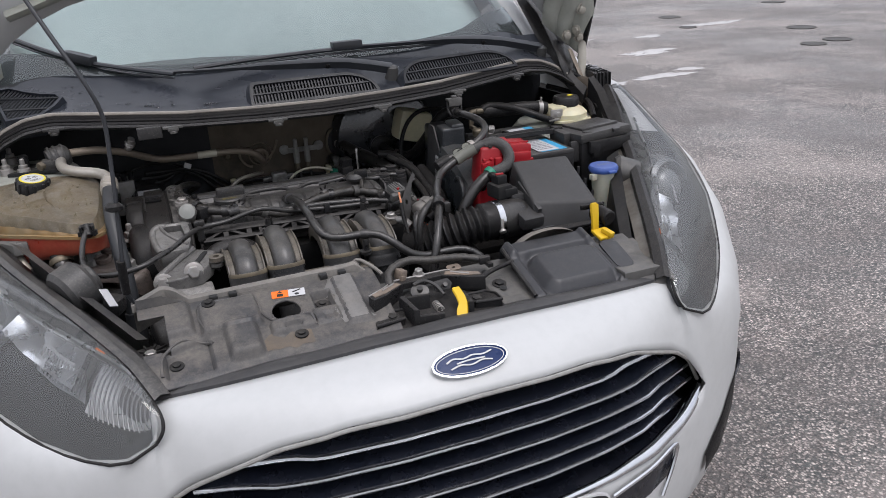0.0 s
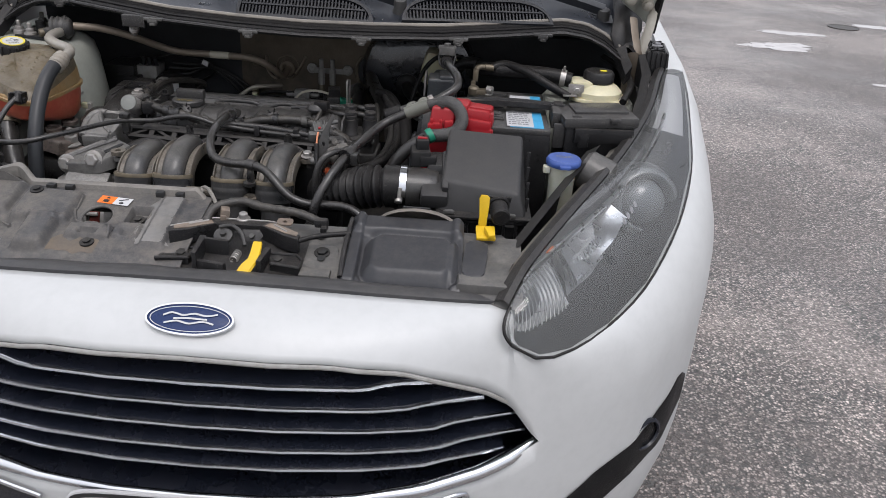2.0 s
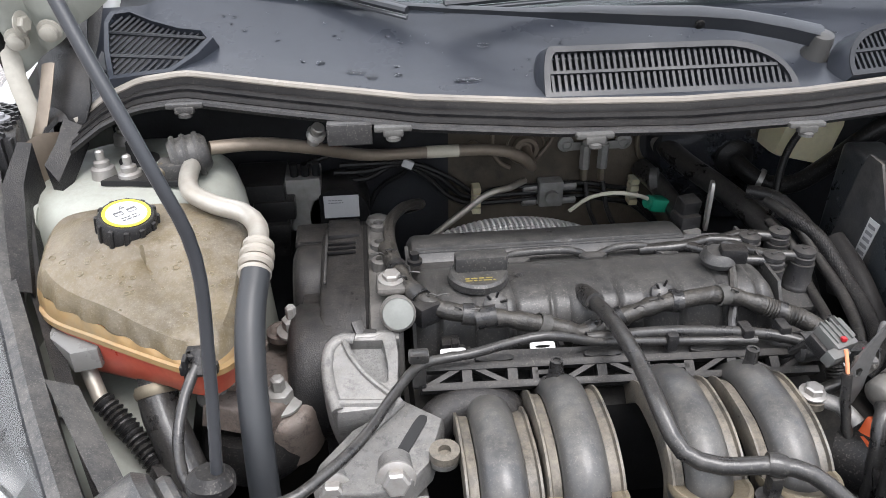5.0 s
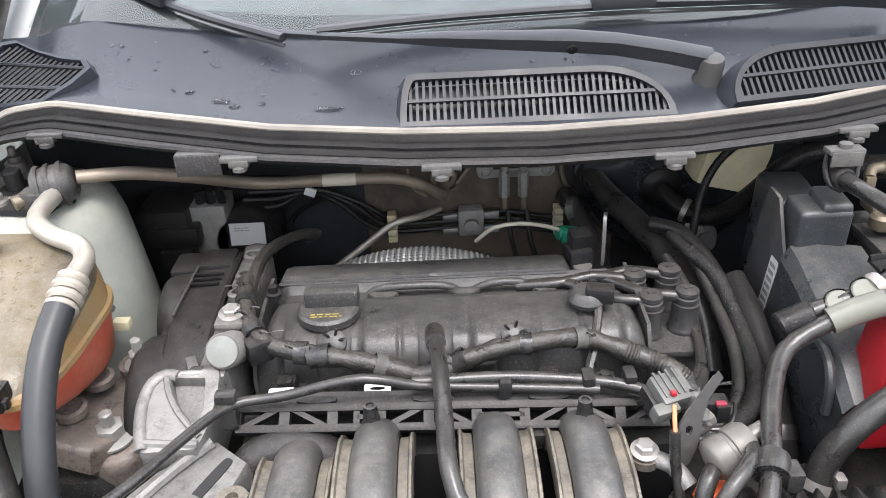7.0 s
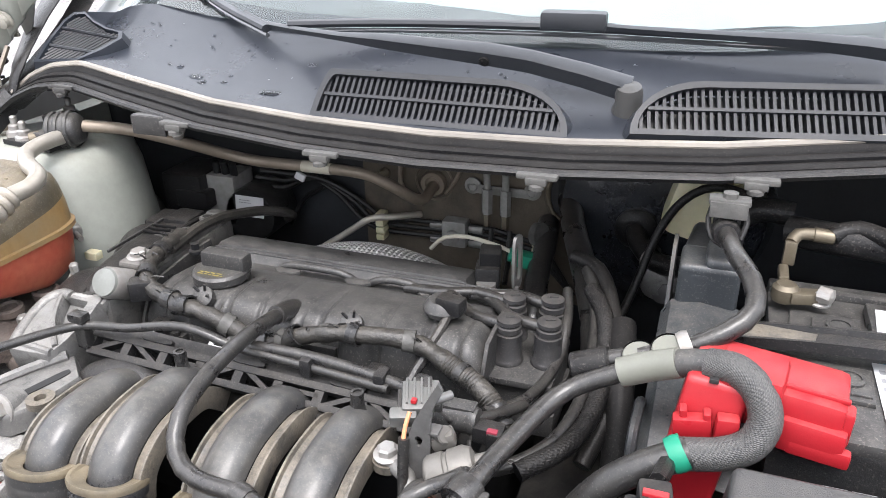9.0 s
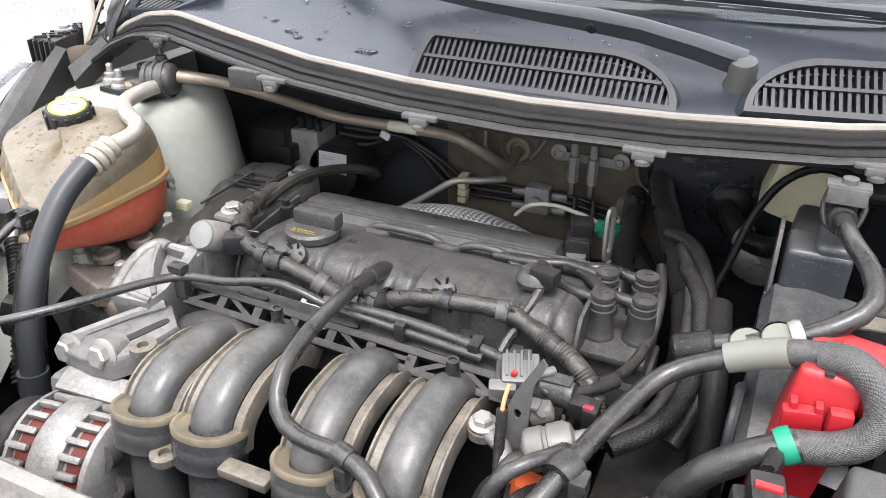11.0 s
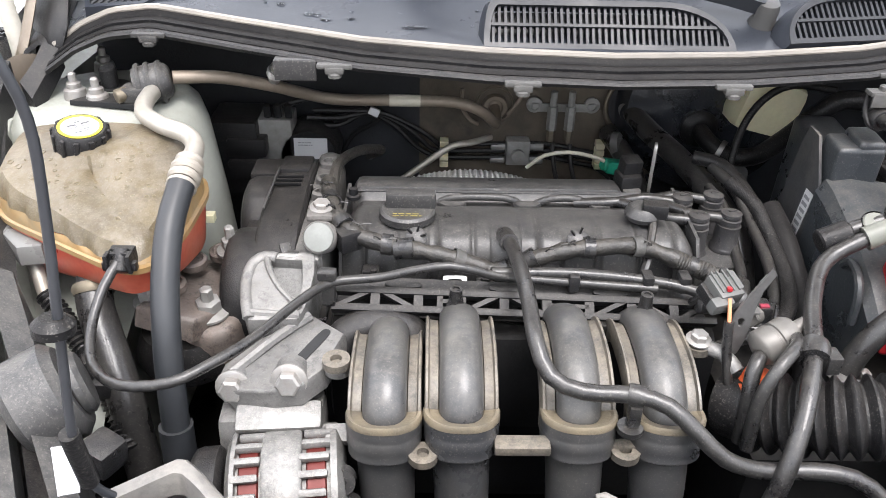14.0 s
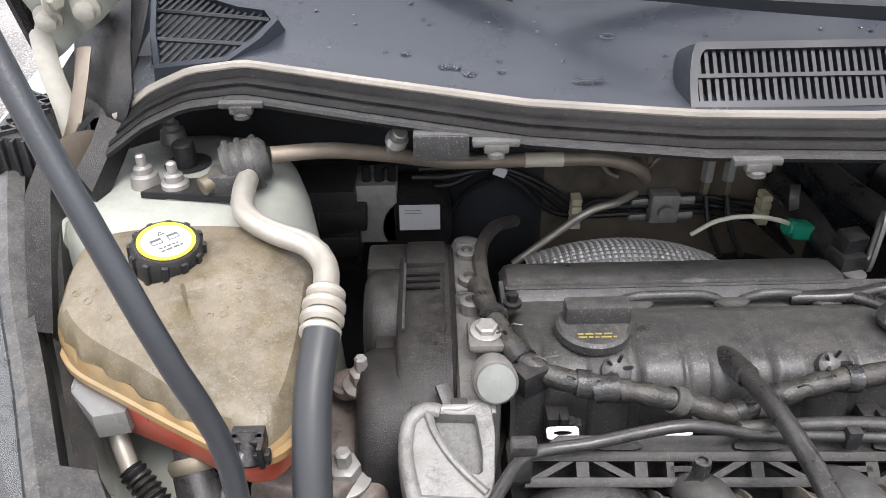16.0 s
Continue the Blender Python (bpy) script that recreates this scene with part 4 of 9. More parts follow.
CVP = [(-.654, .675), (-.667, .72), (-.675, .768), (-.670, .786), (-.650, .789), (-.617, .770), (-.58, .755), (-.549, .749), (-.540, .735), (-.556, .71), (-.584, .683), (-.63, .678)]


def cv_at(x, y, h):
    return V(x, y - h * .42, 1.032 + .475 * (y - .675) + h)


cvc = V(sum(q[0] for q in CVP) / len(CVP), sum(q[1] for q in CVP) / len(CVP))
cvi = [(cvc.x + (x - cvc.x) * .90, cvc.y + (y - cvc.y) * .90) for x, y in CVP]
cvo = [(cvc.x + (x - cvc.x) * 1.08, cvc.y + (y - cvc.y) * 1.06) for x, y in CVP]
part("frame", sheet([[tuple(cv_at(x, y, -.012)) for x, y in cvi], [tuple(cv_at(x, y, .005)) for x, y in cvi], [tuple(cv_at(x, y, .005)) for x, y in CVP], [tuple(cv_at(x, y, -.010)) for x, y in cvo], [tuple(cv_at(x, y, -.04)) for x, y in cvo]], closed=True), M_COWL, cv)
# black face under the bars, standing for the shaded depth
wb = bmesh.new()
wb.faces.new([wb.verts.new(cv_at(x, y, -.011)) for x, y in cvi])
part("well", wb, M_INK_SHADE, cv)


def in_poly(x, y, poly):
    c = False
    for (x0, y0), (x1, y1) in zip(poly, poly[1:] + poly[:1]):
        if (y0 > y) != (y1 > y) and x < (x1 - x0) * (y - y0) / (y1 - y0) + x0:
            c = not c
    return c


for i in range(26):
    x0 = -.74 + .0085 * i
    run = [q for q in ((x0 + .085 * k / 80, .67 + .125 * k / 80) for k in range(81)) if in_poly(*q, cvi)]
    if len(run) > 8:
        part("slat", sweep([tuple(cv_at(*run[0], .000)), tuple(cv_at(*run[-1], .000))], .0015, 4, flat=1.3), M_VENT, cv, smooth=0)
for yy, sl in ((.712, -.10), (.748, -.13)):
    run = [q for q in ((-.68 + .0015 * k, yy + sl * (.0015 * k - .05)) for k in range(100)) if in_poly(*q, cvi)]
    part("cross_bar", sweep([tuple(cv_at(*q, .002)) for q in run[::6]] + [tuple(cv_at(*run[-1], .002))], .0026, 6), M_VENT, cv)

# water drops on the scuttle
M_WATER = glass("water", (1, 1, 1), 0.0, 1.33)
drops = thing("water_drops", "clear rain drops lying on the scuttle panel", "water drops", kind="stuff")
rnd = random.Random(5)
db = []
spots = [(-.237, .635, .016), (-.349, .652, .007), (-.362, .664, .006), (-.372, .667, .007), (-.318, .656, .005), (.265, .648, .009), (-.21, .70, .008), (-.41, .69, .006)]
spots += [(rnd.uniform(-.55, .25), None, rnd.uniform(.0012, .0035)) for _ in range(70)]
for x, y, r in spots:
    a = (y - cowl_y(x)) if y else rnd.uniform(.03, .155)
    z = cowl_z(x) * (1 - a / .175) + max(cowl_z(x), 1.018) * (a / .175) + lerp_curve(prof, a)
    d = bmesh.new()
    bmesh.ops.create_uvsphere(d, u_segments=10, v_segments=6, radius=1)
    d.transform(pose(x, cowl_y(x) + a, z) @ Matrix.Diagonal((r * (1.0 if r < .01 else 1.1), r * (.8 if r < .01 else .45), r * .38 if r < .01 else .0025, 1)))
    db.append(d)
tagged(part("drops", joined(*db), M_WATER, drops), kind="stuff")

# windscreen with its dark lower band
scr = tagged(new("windscreen"), "raked windscreen reflecting the pale sky")
scr.parent = car
G = [(0, 0), (.10, .060), (.22, .128), (.36, .205), (.52, .285), (.70, .36)]


def screen_point(x, a, b, lift=0.0):
    return (x, .742 + .34 * x * x + a, max(cowl_z(x), 1.018) + .064 + b + lift)


SX = [float(x) for x in np.linspace(-.69, .69, 41)]
pane = part("pane", sheet([[screen_point(x * (1 - .12 * a / .7), a, b) for x in SX] for a, b in G]), M_SCREEN, scr)
up_faces(pane)
pane.visible_shadow = False
# black glass lifted to grey: part of the sky's reflection is in the base
M_FRIT = mat("glass_band_sky_sheen", (0.075, 0.078, 0.084), 0.08, 0, (0.09, 0.093, 0.098), 6, 0.4, rvar=0.02, coat=1.0)
part("dark_band", sheet([[screen_point(x, a * (1 + 9 * max(0, abs(x) - .47)), b * (1 + 9 * max(0, abs(x) - .47)), -.0065) for x in SX] for a, b in ((-.022, -.012), (0, 0), (.034, .0204), (.040, .024))]), M_FRIT, scr)
part("dashboard", sheet([[(x, y - .10 * x * x, z) for x in SX] for y, z in ((.78, 1.03), (.90, 1.060), (1.00, 1.072), (1.10, 1.078), (1.5, 1.04))]), mat("grey_dashboard_top", (0.11, 0.11, 0.115), 0.5, 0, (0.085, 0.085, 0.09), 8, 0.6), scr)
SHADE = [(-.7, 1.15), (-.5, 1.13), (-.2, 1.09), (.1, .99), (.3, .98), (.45, 1.03), (.7, 1.12)]
part("sunshade", sheet([[(x * .98, lerp_curve(SHADE, x) + a, 1.084 + b + .004 * math.sin(x * 22)) for x in SX] for a, b in ((-.010, -.010), (0, 0), (.08, .055), (.18, .125), (.28, .195), (.36, .25))]), mat("pale_sunshade", (0.40, 0.445, 0.45), 0.5, 0, (0.47, 0.505, 0.51), 4, 0.8), scr, "pale folded sunshade behind the glass")
for s in (-1, 1):
    part("pillar", sweep([(s * .725, .90, 1.04), (s * .70, 1.10, 1.18), (s * .665, 1.36, 1.36), (s * .62, 1.62, 1.50)], .035, 12, flat=.7), M_PAINT, car)

# the plain rest of the car behind the windscreen: roof, sides, side glass, tail and rear wheels
ROOF = [(1.455, 1.448, .590), (1.60, 1.478, .595), (1.90, 1.500, .590), (2.40, 1.490, .575), (2.90, 1.445, .555), (3.25, 1.385, .535)]
part("roof", sheet([[(hw * u, y, z - .045 * abs(u) ** 3.5) for u in np.linspace(-1, 1, 15)] for y, z, hw in ROOF]), M_PAINT, car).modifiers.new("thickness", "SOLIDIFY").thickness = .02
part("tail", sheet([[(hw * u, y - .05 * abs(u) ** 3, z) for u in np.linspace(-1, 1, 13)] for y, z, hw in ((3.25, 1.385, .535), (3.42, 1.20, .640), (3.56, .98, .760), (3.62, .80, .800), (3.66, .62, .810), (3.62, .40, .800), (3.52, .26, .780))]), M_PAINT, car)
for s in (-1, 1):
    sides = []
    for y in np.linspace(1.18, 3.575, 40):
        bulge = .010 * math.sin((y - 1.18) / 2.38 * math.pi)
        waist = .985 + .035 * (y - 1.18)
        arch = max(0.0, 1 - ((y - 3.05) / .37) ** 2) ** .5 * .38
        pull = .045 * max(0.0, (y - 3.1) / .46) ** 2
        sides.append([(s * (x + bulge - pull), y, z) for x, z in ((.800, waist), (.848, waist - .04), (.866, .80), (.862, max(.60, .26 + arch)), (.850, max(.26, .26 + arch)))])
    part("side_panel", sheet(sides), M_PAINT, car)
    glass_rows = []
    for y in np.linspace(1.12, 3.37, 24):
        zt = float(np.interp(y, [.95, 1.455] + [r[0] for r in ROOF[1:]], [1.06, 1.41] + [r[1] - .045 for r in ROOF[1:]]))
        xt = float(np.interp(y, [.95, 1.455] + [r[0] for r in ROOF[1:]], [.735, .590] + [r[2] for r in ROOF[1:]]))
        glass_rows.append([(s * (.805 + (xt - .805) * f), y, (.985 + .035 * (y - 1.18)) * (1 - f) + zt * f) for f in (0, .5, 1)])
    part("side_glass", sheet(glass_rows), M_FRIT, car, "dark side glass")
    rear = tagged(new("wheel"), "black rear road wheel under the side panel")
    rear.parent = car
    part("tyre", lathe([(.19, -.085), (.27, -.095), (.297, -.075), (.300, 0), (.297, .075), (.27, .095), (.19, .085)], (s * .740, 3.05, .300), (s * 2, 3.05, .300), 40), M_TYRE, rear)
    part("rim", lathe([(.02, .07), (.10, .075), (.188, .088), (.188, .06), (.05, .05)], (s * .740, 3.05, .300), (s * 2, 3.05, .300), 32), M_GREYM, rear)

# wipers
M_CAPGREY = mat("faded_cap_plastic", (0.060, 0.058, 0.055), 0.5, 0, (0.06, 0.06, 0.06), 60, 0.7, bump=0.2, bscale=400)
M_WIPER = mat("matt_wiper_black", (0.024, 0.026, 0.030), 0.38, 0, (0.034, 0.036, 0.040), 15, 0.5, bump=0.1, bscale=900)
def wiper(spindle, pts, blade, con, name="wiper"):
    w = tagged(new(name), "black windscreen wiper lying across the scuttle")
    w.parent = car
    s = V(*spindle)
    part("spindle_cap", lathe([(.018, -.02), (.018, -.008), (.0145, 0), (.0150, .012), (.013, .020), (.005, .023)], (s.x, s.y, s.z - .012), (s.x, s.y - .035, s.z + .1), 24), M_CAPGREY, w)
    P = [V(*p) for p in pts]
    n = len(P)
    L = []
    for i, p in enumerate(P):
        t = (P[min(i + 1, n - 1)] - P[max(i - 1, 0)]).normalized()
        side = t.cross(V(0, -.5, .87)).normalized()
        nn = side.cross(t).normalized()
        f = i / (n - 1)
        wd = lerp_curve([(0, .0125), (.25, .0105), (.34, .0115), (.36, .0108), (.55, .0075), (.68, .0042), (1, .0035)], f)
        hh = lerp_curve([(0, .010), (.34, .009), (.55, .007), (.68, .0035), (1, .003)], f)
        L.append([p + side * wd - nn * hh, p + side * wd * .86 + nn * hh * .7, p + side * wd * .3 + nn * hh, p - side * wd * .86 + nn * hh * .8, p - side * wd - nn * hh])
    arm = sheet([[tuple(q) for q in r] for r in L], closed=True)
    bmesh.ops.holes_fill(arm, edges=[e for e in arm.edges if e.is_boundary])
    part("arm", arm, M_WIPER, w)
    part("knuckle", lathe([(.004, -.012), (.006, -.011), (.006, .011), (.004, .012)], tuple(P[n // 3] - V(0, .0, .004)), tuple(P[n // 3] + V(0, .87, .5)), 12), M_RUBBER, w)
    B = [V(*b) for b in blade]
    part("blade_frame", sweep([tuple(b) for b in B], .0075, 8, .03, flat=.75), M_WIPER, w)
    part("blade_rubber", sweep([tuple(b + V(0, .001, -.009)) for b in B], .0035, 6, .03), M_FRIT, w)
    c = V(*con)
    d = (B[-1] - B[0]).normalized()
    cb = box(0, 0, 0, .078, .026, .022, .005)
    cb.transform(Matrix.Translation(c) @ d.to_track_quat("X", "Z").to_matrix().to_4x4())
    part("connector", cb, M_WIPER, w)
    return w


wiper((.199, .652, 1.058), [(.199, .654, 1.062), (.15, .653, 1.074), (.09, .651, 1.086), (.039, .650, 1.092), (-.03, .658, 1.094), (-.10, .668, 1.096), (-.155, .678, 1.096), (-.24, .715, 1.094), (-.31, .755, 1.092), (-.36, .785, 1.100)],
      [(-.300, .742, 1.088), (-.40, .800, 1.104), (-.50, .872, 1.124), (-.60, .955, 1.158), (-.66, 1.01, 1.185)], (-.496, .868, 1.130))
wiper((.667, .752, 1.050), [(.667, .754, 1.056), (.62, .756, 1.068), (.55, .755, 1.084), (.49, .753, 1.094), (.43, .749, 1.100), (.37, .745, 1.104), (.304, .741, 1.106), (.24, .743, 1.107), (.18, .746, 1.108), (.15, .747, 1.109)],
      [(-.255, .728, 1.098), (-.10, .740, 1.104), (.10, .749, 1.106), (.30, .760, 1.102), (.46, .772, 1.098)], (.117, .748, 1.114))

M_FIRE2 = mat("dark_grommet_plate", (0.02, 0.02, 0.022), 0.5)
M_HINGE = mat("dusty_hinge_paint", (0.36, 0.345, 0.30), 0.5, 0, (0.24, 0.22, 0.185), 20, 0.8, bump=0.2, bscale=200)


# hinge ends of the bay: ribbed wing blocks, hinges and gutter trim
for s in (-1, 1):
    blk = tagged(new("wing_bracket"), "ribbed black plastic bracket at the top of the wing")
    blk.parent = car
    quad = [(.800, .609), (.747, .609), (.782, .718), (.812, .718)]
    tp = [V(s * x, y, .996) for x, y in quad]
    bb = bmesh.new()
    lv = [[bb.verts.new(q) for q in tp], [bb.verts.new(V(s * (x + .002), y - .004, .958)) for x, y in quad], [bb.verts.new(V(s * (x - .002), y - .002, .925)) for x, y in quad]]
    bb.faces.new(lv[0])
    for u, v in zip(lv, lv[1:]):
        for i in range(4):
            bb.faces.new((u[i], u[(i + 1) % 4], v[(i + 1) % 4], v[i]))
    bmesh.ops.bevel(bb, geom=bb.edges[:], offset=.003, segments=2, profile=.6, affect="EDGES")
    part("block", bb, M_BLACK, blk)
    for i in range(5):
        part("rib", box(s * (.752 + .011 * i), .606, .970, .003, .010, .050, .001), M_BLACK, blk)
    for k in range(6):
        for sg in (-1, 1):
            c = V(s * (.775 + .005 * k / 2), .622 + .017 * k, .9975)
            part("grid_bar", box(*c, .040, .003, .005, 0, (0, 0, sg * 38)), M_BLACK, blk, smooth=0)
    part("screw", lathe([(.012, 0), (.012, .003), (.007, .004), (.007, .008), (.003, .009)], (s * .782, .658, .998), None, 16), M_GREYINK, blk)
    part("leg", sheet([[(s * .747, .609, .990), (s * .735, .615, .985), (s * .735, .618, .93)], [(s * .760, .572, .955), (s * .742, .582, .950), (s * .738, .588, .90)], [(s * .744, .515, .924), (s * .728, .525, .916), (s * .724, .53, .86)], [(s * .722, .450, .893), (s * .708, .458, .884), (s * .705, .465, .83)]]), M_BLACK, blk)
    hinge = tagged(new("bonnet_hinge"), "pale painted steel bonnet hinge")
    hinge.parent = car
    part("lower_arm", sweep([(s * .748, .670, .960), (s * .756, .684, .995), (s * .768, .700, 1.036), (s * .772, .718, 1.09), (s * .768, .725, 1.15), (s * .762, .715, 1.22)], .011, 8, flat=.4), M_HINGE, hinge)
    part("plate", sweep([(s * .751, .655, .962), (s * .742, .665, .985), (s * .733, .680, 1.018), (s * .728, .70, 1.05)], .013, 8, flat=.3), M_PIPE, hinge, "dusty hinge plate")
    part("upper_arm", sweep([(s * .745, .735, 1.06), (s * .752, .720, 1.12), (s * .757, .695, 1.19), (s * .76, .66, 1.27)], .018, 8, flat=.3), M_HINGE, hinge)
    hexbolt((s * .742, .69, 1.10), (s * .5, .62, 1.10), .010, .008, M_HINGE, hinge)
    hexbolt((s * .745, .675, 1.17), (s * .5, .60, 1.17), .010, .008, M_HINGE, hinge)
    part("hinge_pillar", sheet([[(s * (.757 - .040 * u), .612 + .055 * u, z + .010 * math.sin(u * 3)) for u in np.linspace(0, 1, 6)] for z in (.975, .95, .93, .88)]), M_PIPE, car, "dusty brown hinge pillar")
    flap = sheet([[(s * .700, .652, .960), (s * .722, .660, .945), (s * .738, .672, .930)], [(s * .676, .660, 1.018), (s * .712, .675, 1.008), (s * .736, .695, 1.000)], [(s * .684, .70, 1.050), (s * .722, .715, 1.038), (s * .756, .725, 1.018)], [(s * .690, .75, 1.088), (s * .730, .760, 1.078), (s * .760, .765, 1.06)], [(s * .705, .84, 1.14), (s * .745, .845, 1.128), (s * .775, .84, 1.11)], [(s * .70, .95, 1.20), (s * .74, .95, 1.19), (s * .775, .95, 1.16)]])
    part("corner_trim", flap, M_BLACK, car).modifiers.new("thickness", "SOLIDIFY").thickness = .003
    bar = sheet([[(s * x, y, z) for x, y, z in r] for r in (((.712, .662, .996), (.690, .652, .990), (.688, .655, .965), (.712, .668, .970)), ((.716, .632, .978), (.700, .625, .966), (.698, .63, .942), (.716, .638, .95)), ((.722, .600, .964), (.710, .596, .944), (.708, .60, .92), (.722, .606, .93)))], closed=True)
    bmesh.ops.holes_fill(bar, edges=[e for e in bar.edges if e.is_boundary])
    part("gutter_trim", bar, M_BLACK, car)

# the raised bonnet, hinged at the back and leaning over the scuttle
bonnet = tagged(new("bonnet"), "white bonnet standing open on its prop")
bonnet.parent = car
BH = pose(0, .752, 1.045, -71, 0, 0)
outer, inner = [], []
for j in range(13):
    v = j / 12
    half = .735 - .02 * v - .20 * max(0, v - .55) ** 1.5 * 2
    outer.append([tuple(BH @ V(x * half, -.25 * (1 - abs(x) ** 5) * (1 - v) - v * .98 + .05 * (x * x) * v, .030 * (1 - x * x) + .02 * math.sin(math.pi * v))) for x in np.linspace(-1, 1, 25)])
part("skin", sheet(outer), M_PAINT, bonnet).modifiers.new("thickness", "SOLIDIFY").thickness = .004
for s in (-1, 1):
    part("side_frame", sweep([tuple(BH @ V(s * .70, -.28, -.02)), tuple(BH @ V(s * .67, -.45, -.025)), tuple(BH @ V(s * .63, -.75, -.02))], .05, 10, flat=.35), M_INNER, bonnet)
    part("edge_seal", sweep([tuple(BH @ V(s * .722, -.06, -.004)), tuple(BH @ V(s * .715, -.4, -.006))], .010, 8), M_RUBBER, bonnet)
for s in (-1, 1):
    crn = tagged(new("corner_panel"), "pale bonnet corner panel with hinge bolts")
    crn.parent = bonnet
    pl = sheet([[tuple(BH @ V(s * (.785 - .016 * r), .015 - .045 * q - .012 * r, -.030 + .010 * math.sin(q * 1.6) + .006 * math.cos(r * 2.1))) for r in range(10)] for q in range(8)])
    part("panel", pl, M_INNER, crn).modifiers.new("thickness", "SOLIDIFY").thickness = .006
    part("seal", sweep([tuple(BH @ V(s * .780, .02, -.030)), tuple(BH @ V(s * .782, -.15, -.030)), tuple(BH @ V(s * .775, -.34, -.03))], .009, 8), M_RUBBER, crn)
    for q, r in ((-.06, .715), (-.13, .745), (-.20, .712), (-.05, .755)):
        c = BH @ V(s * r, q, -.036)
        part("bolt", lathe([(.014, 0), (.014, .003), (.010, .004), (.010, .011), (.006, .013)], tuple(c), tuple(c + (BH.to_3x3() @ V(0, 0, -1))), 12), M_HINGE, crn)
part("front_frame", sweep([tuple(BH @ V(-.55, -.9, -.02)), tuple(BH @ V(0, -.93, -.01)), tuple(BH @ V(.55, -.9, -.02))], .05, 10, flat=.35), M_INNER, bonnet)
part("rear_frame", sweep([tuple(BH @ V(-.60, -.22, -.02)), tuple(BH @ V(-.35, -.29, 0)), tuple(BH @ V(0, -.31, 0)), tuple(BH @ V(.35, -.29, 0)), tuple(BH @ V(.60, -.22, -.02))], .035, 10, flat=.35), M_INNER, bonnet)

# prop rod
prop = thing("bonnet_prop", "thin dark steel rod holding the bonnet open", "prop rod")
ROD = [(-.434, .090, .798), (-.452, .088, .818), (-.464, .078, .845), (-.460, .068, .90), (-.451, .076, .995), (-.446, .085, 1.06), (-.4435, .0915, 1.125), (-.4565, .093, 1.175), (-.492, .124, 1.25), (-.561, .199, 1.40), (-.60, .25, 1.50)]
part("rod", sweep(ROD, .0034, 12), M_WIPER, prop)
part("collar", lathe([(.007, -.006), (.0135, -.003), (.0135, .003), (.008, .008)], (-.455, .076, .990), (-.450, .082, 1.05), 20), M_RUBBER, prop)
part("sleeve", sweep([(-.464, .078, .846), (-.462, .068, .905)], .0070, 12), M_RUBBER, prop)

# ---- front panel ----
def bump_box(x, y, x0, x1, y0, y1, h, soft=.0042):
    def edge(v, a, b):
        t = min(max((v - a) / soft, 0), 1) * min(max((b - v) / soft, 0), 1)
        return t * t * (3 - 2 * t)
    return h * edge(x, x0, x1) * edge(y, y0, y1)


def cover_z(x, y):
    z = lerp_curve([(-.12, .742), (-.10, .760), (-.085, .768), (-.03, .783), (.02, .796), (.060, .804), (.075, .806)], y)
    z += bump_box(x, y, -.430, -.352, -.094, -.028 + .008 * math.sin((x + .41) * 45), -.010, .007)   # lobe
    z += bump_box(x, y, -.366, -.266, -.026, .056, .012, .010)                                       # plateau
    z += bump_box(x, y, -.334 + .05 * max(0, -.02 - y) * .2, -.277, -.090, -.012, .015, .012)         # tongue
    z += bump_box(x, y, -.262, -.186, -.056, -.022, .009, .008)                                      # tray below the hole
    z += bump_box(x, y, -.242, -.206, -.050, -.036, -.008, .005)
    z += bump_box(x, y, -.182, -.144, -.012, .036, -.013, .006)                                      # bolt recess
    z += bump_box(x, y, -.190, -.142, -.050, -.010, .006, .008)
    z += bump_box(x, y, -.176, -.150, -.046, -.026, -.004, .005)
    z += bump_box(x, y, -.47, -.372, -.012, .075, .010, .010)
    z += bump_box(x, y, -.140, -.094, -.066, .064, .007, .010)
    z += .0012 * noise.noise(V(x * 14, y * 14, 3.1))
    if x < -.375 and y > .07:
        z += (min(-.375 - x, .04)) * .5
    return z


cover = thing("radiator_cover", "dusty grey plastic panel over the radiator with a round hole", "panel cover")
gx, gy = np.linspace(-.455, -.058, 190), np.linspace(-.105, .076, 96)
hole = V(-.227, .001)
grid = [[(x, y, cover_z(x, y)) for x in gx] for y in gy]


def cut(i, j):
    x, y = gx[j], gy[i]
    if x < -.416 - .02 * max(0, y) and -.036 < y < .036:
        return True
    return (x - hole.x) ** 2 + ((y - hole.y) * .95) ** 2 < .0245 ** 2 or (abs(x + .212) < .005 and abs(y + .066) < .004)


pn = part("panel", sheet(grid, skip=cut), M_COVER, cover)
pn.modifiers.new("thickness", "SOLIDIFY").thickness = -.0025
part("hole_rim", sweep([(hole.x + .0255 * math.cos(a), hole.y + .0265 * math.sin(a), cover_z(hole.x + .03 * math.cos(a), hole.y + .03 * math.sin(a)) + .0005) for a in np.linspace(0, 2 * math.pi, 33)], .0025, 8, curve=False, caps=False), M_COVER, cover)
wall = []
for x in np.linspace(-.462, -.052, 60):
    top = lerp_curve([(-.462, .822), (-.414, .832), (-.395, .830), (-.372, .816), (-.10, .820), (-.085, .822), (-.075, .812), (-.052, .795)], x)
    yb = lerp_curve([(-.462, .085), (-.409, .110), (-.372, .082), (-.085, .078), (-.052, .062)], x)
    wall.append([(x, yb - .010, cover_z(max(x, -.45), .06) - .004), (x, yb - .006, top - .002), (x, yb - .002, top), (x, yb + .006, top), (x, yb + .010, top - .004), (x, yb + .012, top - .06)])
part("rear_wall", sheet(wall), M_WALLP, cover)
